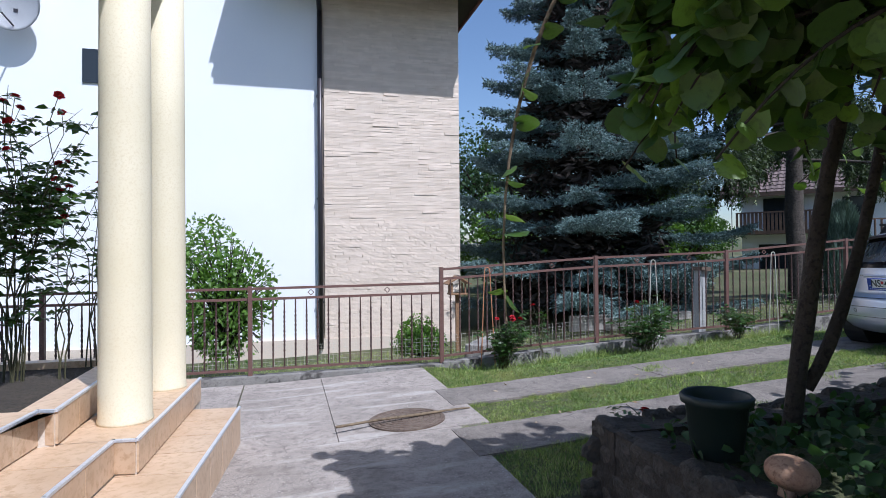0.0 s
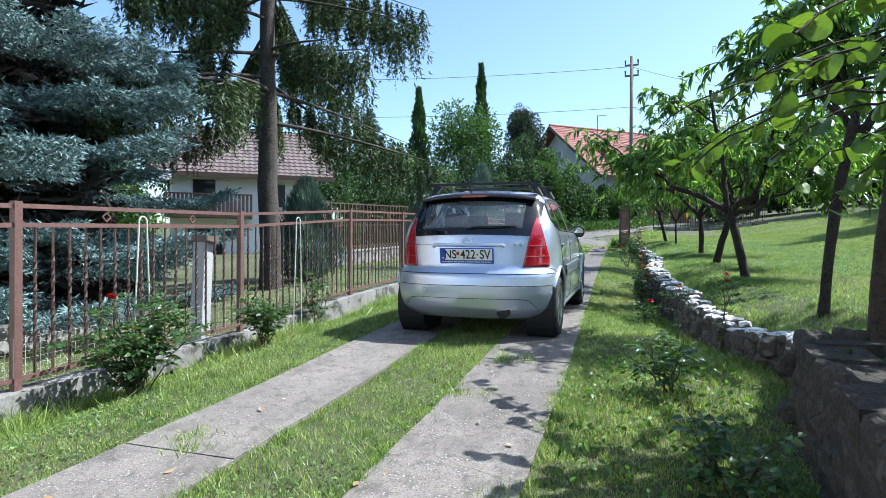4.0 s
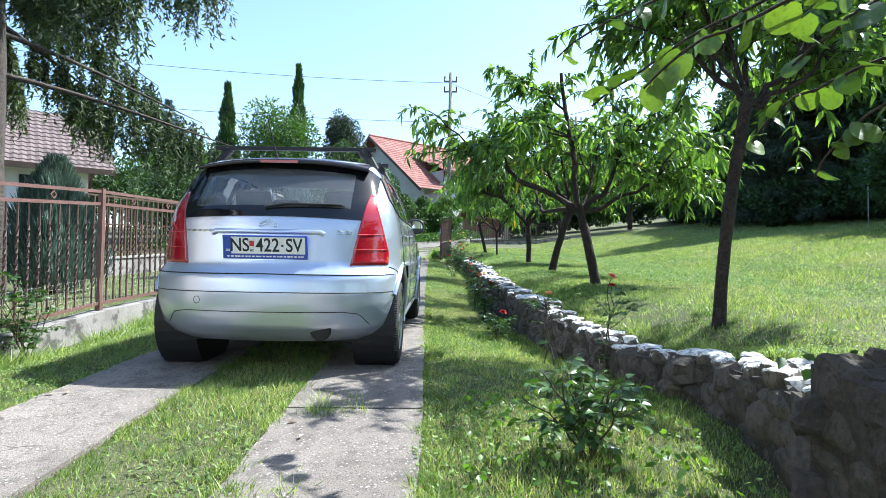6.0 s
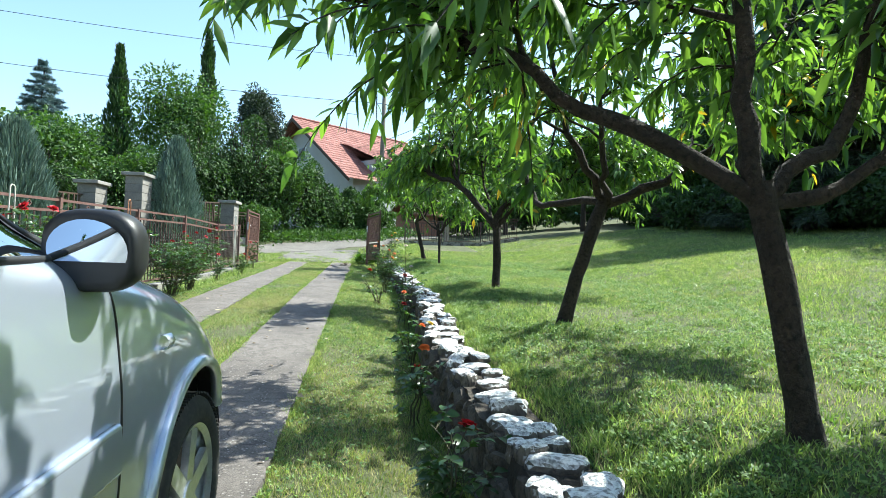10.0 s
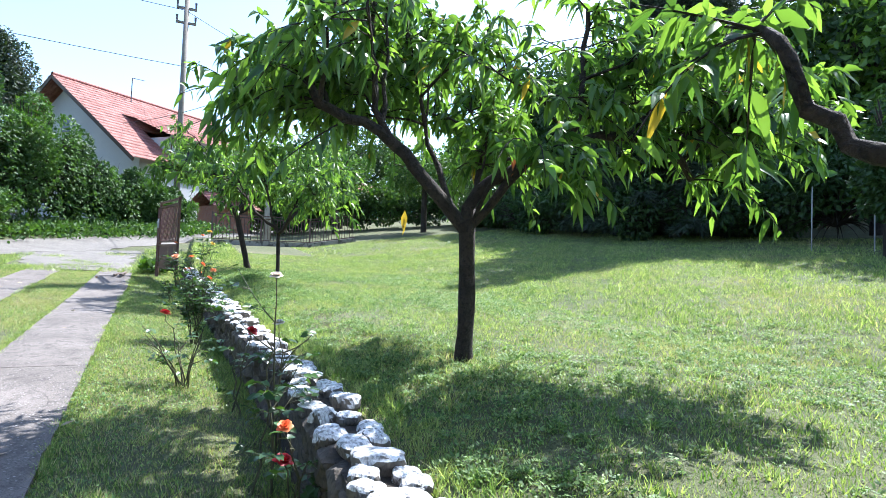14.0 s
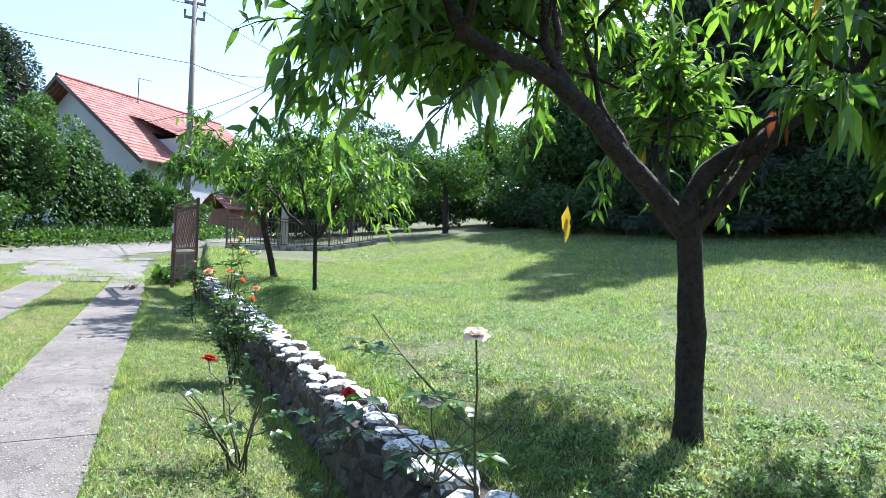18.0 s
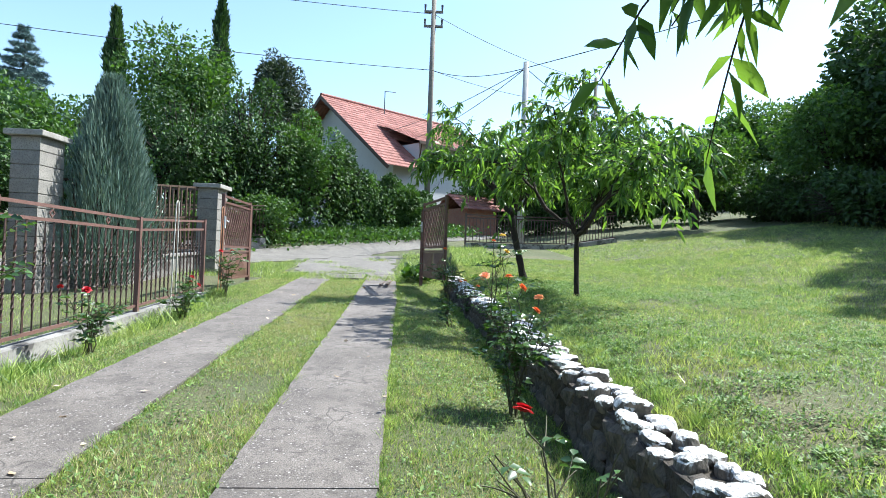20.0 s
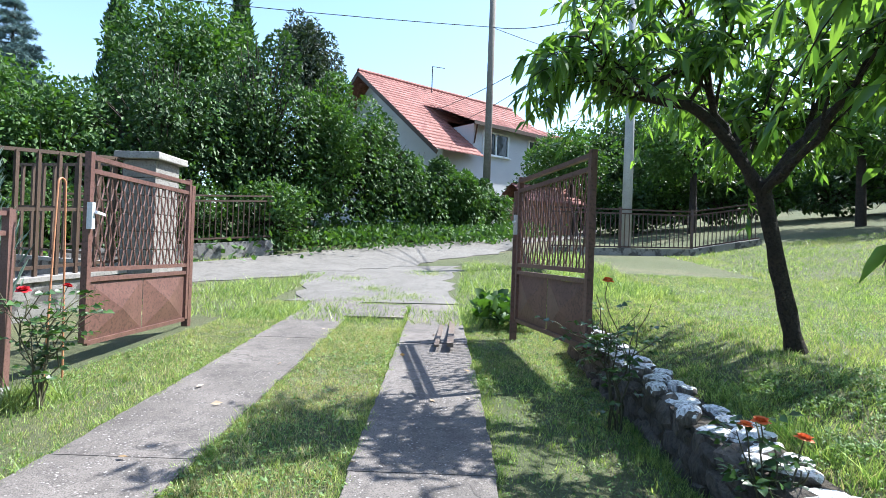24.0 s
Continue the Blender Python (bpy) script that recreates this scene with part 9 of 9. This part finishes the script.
    bm = bmesh.new()
    bmesh.ops.create_uvsphere(bm, u_segments=20, v_segments=8, radius=0.2, matrix=pose(0, 0, 0, 80, 0, -30) @ Matrix.Diagonal((1, 1, 0.18, 1)))
    part("reflector", bm, M["dish"], ds, smooth=True)
    part("mast", cyl(bmesh.new(), (0.1, 0.12, -4.0), (0.1, 0.12, 0.1), 0.015), M["pipe"], ds)
    # thin pegs along the wood edge
    for x, y in ((20.3, -7.6), (19.2, -7.8), (17.3, -7.3)):
        t = thing("garden_stake", (x, y, gzf(x, y)), "thin grey stake at the lawn edge", "stake", "grey stakes")
        part("stake", cyl(bmesh.new(), (0, 0, -0.1), (0.02, 0, 1.35), 0.012, seg=8), M["pole_concrete"], t)


M["wood_warm"] = two_scale("warm_brown_wood", (0.22, 0.12, 0.06), (0.3, 0.17, 0.09), (0.14, 0.08, 0.04), 3, 50, 0.7, 0.3, 0.003)
M["terracotta"] = two_scale("weathered_terracotta", (0.36, 0.20, 0.12), (0.46, 0.29, 0.19), (0.25, 0.14, 0.09), 8, 60, 0.85, 0.4, 0.004)
M["dry_leaf"] = leaf_mat("dry_leaf", (0.28, 0.17, 0.07), (0.55, 0.45, 0.33), 0.2, 0.7, (1, 1, 1))
# bark darkened to hold the shade under the leaf roof
M["bark_vine"] = two_scale("shade_darkened_vine_bark", (0.035, 0.026, 0.019), (0.062, 0.046, 0.033), (0.018, 0.013, 0.01), 5, 40, 0.95, 1.0, 0.015)
build_vine()
build_roses()
build_small()


# ---------- grass ----------
def grass_patch(name, n, region, hmin, hmax, mat, label, cut=-9.0, wide=1.0):
    """Blades of grass as stuff. region(n) gives x and y."""
    x, y = region(n)
    # dry and green patches follow a slow field
    field = np.sin(x * 1.3 + 0.7 * np.sin(y * 0.9)) + np.sin(y * 1.9 + 1.1 * np.sin(x * 0.6)) + 0.8 * np.sin(x * 3.7 + y * 2.9) + 0.7 * rng.normal(size=len(x))
    keep = field > cut if cut > -5 else np.ones(len(x), bool)
    x, y = x[keep], y[keep]
    z = ground_z(x, y)
    k = len(x)
    a = rng.uniform(0, 2 * np.pi, k)
    clump = np.clip(np.sin(x * 17 + 2 * np.sin(y * 7.3)) * np.sin(y * 19 + 2 * np.sin(x * 6.1)), -0.4, 1)
    h = rng.uniform(hmin, hmax, k) * (1 + 0.35 * np.sin(x * 2.1) * np.sin(y * 2.7) + 0.7 * clump)
    w = rng.uniform(0.0016, 0.0036, k) * (1 + h * 6) * wide
    lean = rng.normal(size=(k, 2)) * 0.6 * h[:, None]
    s = np.stack([np.cos(a), np.sin(a), np.zeros(k)], 1) * w[:, None]
    b = np.stack([x, y, z - 0.01], 1)
    t = b + np.stack([lean[:, 0], lean[:, 1], h + 0.01], 1)
    v = np.stack([b - s, b + s, t], 1).reshape(-1, 3)
    me = mesh_np(name, v, np.arange(k * 3), 3, mat)
    tagged(new(name, me), label, "grass", kind="stuff")


def off_strips(x, y):
    r = np.abs(y - np.interp(x, RSX, RSY)) < 0.31
    l = np.abs(y - np.interp(x, LSX, LSY)) < 0.32
    return ~((r | l) & (x < 28.6))


def verge(n):
    x = rng.uniform(1.5, 28.5, n)
    lo, hi = wall_y(x) + 0.06, 7.38 + np.clip(x - 3, 0, 22) * 0.036
    y = lo + (hi - lo) * rng.random(n)
    k = off_strips(x, y) & ~((x < 1.755) & (y > 4.87)) & ~((x < 1.63) & (y < 3.34))
    return x[k], y[k]


def near_verge(n):
    x, y = verge(n)
    k = x < 10
    return x[k], y[k]


def median(n):
    x = rng.uniform(9, 28.4, n)
    lo, hi = np.interp(x, RSX, RSY) + 0.33, np.interp(x, LSX, LSY) - 0.34
    return x, lo + (hi - lo) * rng.random(n)


def lawn(n):
    x = 4 + 26 * rng.random(n)
    y = wall_y(x) - 0.1 - 11 * rng.random(n) ** 1.6
    return x, y


def far_lawn(n):
    x = rng.uniform(8, 36, n)
    y = wall_y(x) - 3.5 - 11 * rng.random(n)
    return x, y


def edge(n):
    x = rng.uniform(1.76, 28.4, n)
    side = rng.integers(0, 4, n)
    c = np.where(side < 2, np.interp(x, RSX, RSY), np.interp(x, LSX, LSY))
    y = c + np.where(side % 2 == 0, 1, -1) * (0.305 + np.abs(rng.normal(size=n)) * 0.05)
    return x, y


def wall_foot(n):
    x = rng.uniform(6.3, 24.5, n)
    return x, wall_y(x) + np.where(rng.random(n) < 0.5, 0.14 + np.abs(rng.normal(size=n)) * 0.08, -0.2 - np.abs(rng.normal(size=n)) * 0.08)


def fence_foot(n):
    x = rng.uniform(1.9, 24, n)
    y = 7.36 + 0.036 * np.clip(x - 3, 0, 22) - np.abs(rng.normal(size=n)) * 0.16 - 0.04
    k = np.sin(x * 2.1) + np.sin(x * 5.3) + rng.normal(size=n) > -0.5
    return x[k], y[k]


def garden(n):
    x = rng.uniform(-2.5, 24, n)
    y = 7.75 + 0.036 * np.clip(x - 3, 0, 22) + 3.6 * rng.random(n)
    return x, y


def lane_side(n):
    x = rng.uniform(27, 34, n)
    y = rng.uniform(3.0, 12.5, n)
    d = np.abs((x - 33.0) * 0.6 + (y - 9.2) * 0.8)
    k = (d > 1.5) & ~((np.abs(y - 6.9) < 1.3) & (x > 28))
    return x[k], y[k]


def clover_patch(name, n, region, mat, label, size=0.007):
    """Small round weed leaves in clumps between the blades."""
    x, y = region(n)
    f = np.sin(x * 2.3 + 1.3 * np.sin(y * 1.7)) + np.sin(y * 3.1 + np.sin(x * 1.1)) + 0.9 * rng.normal(size=len(x))
    k = f > 0.2
    x, y = x[k], y[k]
    n = len(x)
    p = np.stack([x, y, ground_z(x, y) + rng.uniform(0.006, 0.035, n)], 1)
    a = rng.uniform(0, 2 * np.pi, n)
    d = np.stack([np.cos(a), np.sin(a), rng.normal(size=n) * 0.35], 1) * (size * rng.uniform(0.6, 1.5, n))[:, None]
    e = np.stack([-np.sin(a), np.cos(a), rng.normal(size=n) * 0.35], 1) * (size * rng.uniform(0.5, 1.0, n))[:, None]
    v = np.stack([p - d, p - e * 0.8, p + d, p + e * 0.8], 1).reshape(-1, 3)
    tagged(new(name, mesh_np(name, v, np.arange(n * 4), 4, mat)), label, "weeds", kind="stuff")


def weed_mounds(name, count, leaves, region, mat, label):
    """Low leafy weeds: each plant is a mound of small pointed leaves."""
    cx, cy = region(count)
    f = np.sin(cx * 1.7 + 1.3 * np.sin(cy * 1.1)) + np.sin(cy * 2.3 + np.sin(cx * 0.9)) + 0.8 * rng.normal(size=len(cx))
    cx, cy = cx[f > -0.2], cy[f > -0.2]
    r = rng.uniform(0.03, 0.10, len(cx))
    k = rng.integers(0, len(cx), leaves)
    n = leaves
    a, u = rng.uniform(0, 2 * np.pi, n), np.sqrt(rng.random(n))
    x, y = cx[k] + np.cos(a) * u * r[k], cy[k] + np.sin(a) * u * r[k]
    z = ground_z(x, y) + 0.008 + (1 - u ** 2) * r[k] * 0.6 * rng.uniform(0.4, 1.0, n)
    p = np.stack([x, y, z], 1)
    b = a + rng.normal(size=n) * 0.7
    ln, wd = rng.uniform(0.010, 0.024, n), rng.uniform(0.003, 0.0065, n)
    d = np.stack([np.cos(b), np.sin(b), rng.normal(size=n) * 0.5 + 0.2], 1) * ln[:, None]
    e = np.stack([-np.sin(b), np.cos(b), rng.normal(size=n) * 0.4], 1) * wd[:, None]
    v = np.stack([p, p + d * 0.45 - e, p + d, p + d * 0.45 + e], 1).reshape(-1, 3)
    tagged(new(name, mesh_np(name, v, np.arange(n * 4), 4, mat)), label, "weeds", kind="stuff")


def near_lawn(n):
    x = rng.uniform(9, 24, n)
    y = wall_y(x) - 0.25 - 4.6 * rng.random(n) ** 1.3
    return x, y


def tufts(n):
    c = np.array([(28.8, 7.0), (31.2, 7.7), (32.3, 6.25), (30.0, 6.95), (29.3, 6.4), (28.5, 7.3), (4.0, 5.85), (6.15, 4.75), (9.0, 4.95), (5.2, 4.85), (3.9, 4.2)])
    k = rng.integers(0, len(c), n)
    p = c[k] + rng.normal(size=(n, 2)) * np.where(k < 6, 0.22, 0.09)[:, None]
    return p[:, 0], p[:, 1]


def build_grass():
    grass_patch("verge_grass", 620000, verge, 0.010, 0.033, M["grass"], "short green grass along the drive", -1.6, 1.0)
    grass_patch("dry_verge_grass", 480000, verge, 0.008, 0.028, M["grass_dry"], "dry straw coloured grass along the drive", -0.1, 1.0)
    grass_patch("near_verge_grass", 420000, near_verge, 0.014, 0.042, M["grass"], "dense short grass beside the wheel strips", wide=0.9)
    grass_patch("median_dry_grass", 90000, median, 0.008, 0.03, M["grass_dry"], "dry straw coloured grass between the wheel strips", -1.0, 1.0)
    clover_patch("verge_clover_leaves", 200000, verge, M["clover"], "clover and small weeds in the verge", 0.010)
    grass_patch("edge_grass", 120000, edge, 0.010, 0.036, M["grass"], "grass tufts overhanging the concrete strips", wide=0.8)
    grass_patch("lawn_grass", 720000, lawn, 0.010, 0.034, M["grass"], "green mown lawn grass", -2.2, 1.15)
    grass_patch("dry_lawn_grass", 220000, lawn, 0.01, 0.032, M["grass_dry"], "dry blades in the lawn", 0.2, 1.1)
    clover_patch("lawn_clover_leaves", 220000, lawn, M["clover"], "clover and small weeds in the lawn", 0.008)
    weed_mounds("lawn_weed_leaves", 5200, 190000, near_lawn, M["clover"], "low leafy weeds growing among the lawn grass")
    grass_patch("far_lawn_grass", 200000, far_lawn, 0.025, 0.055, M["grass"], "green lawn grass farther off", wide=1.7)
    grass_patch("far_dry_grass", 60000, far_lawn, 0.02, 0.05, M["grass_dry"], "dry lawn grass farther off", 0.9, 1.7)
    grass_patch("wall_foot_grass", 30000, wall_foot, 0.015, 0.065, M["grass"], "long grass at the foot of the stone wall", wide=0.8)
    grass_patch("fence_foot_grass", 60000, fence_foot, 0.03, 0.13, M["grass"], "taller green grass at the foot of the fence")
    grass_patch("joint_grass", 9000, tufts, 0.02, 0.055, M["grass"], "grass tufts growing from the paving joints")
    grass_patch("garden_grass", 60000, garden, 0.02, 0.05, M["grass"], "grass in the neighbour garden")
    grass_patch("lane_grass", 60000, lane_side, 0.03, 0.11, M["grass"], "grass and weeds along the lane", wide=1.2)


build_grass()
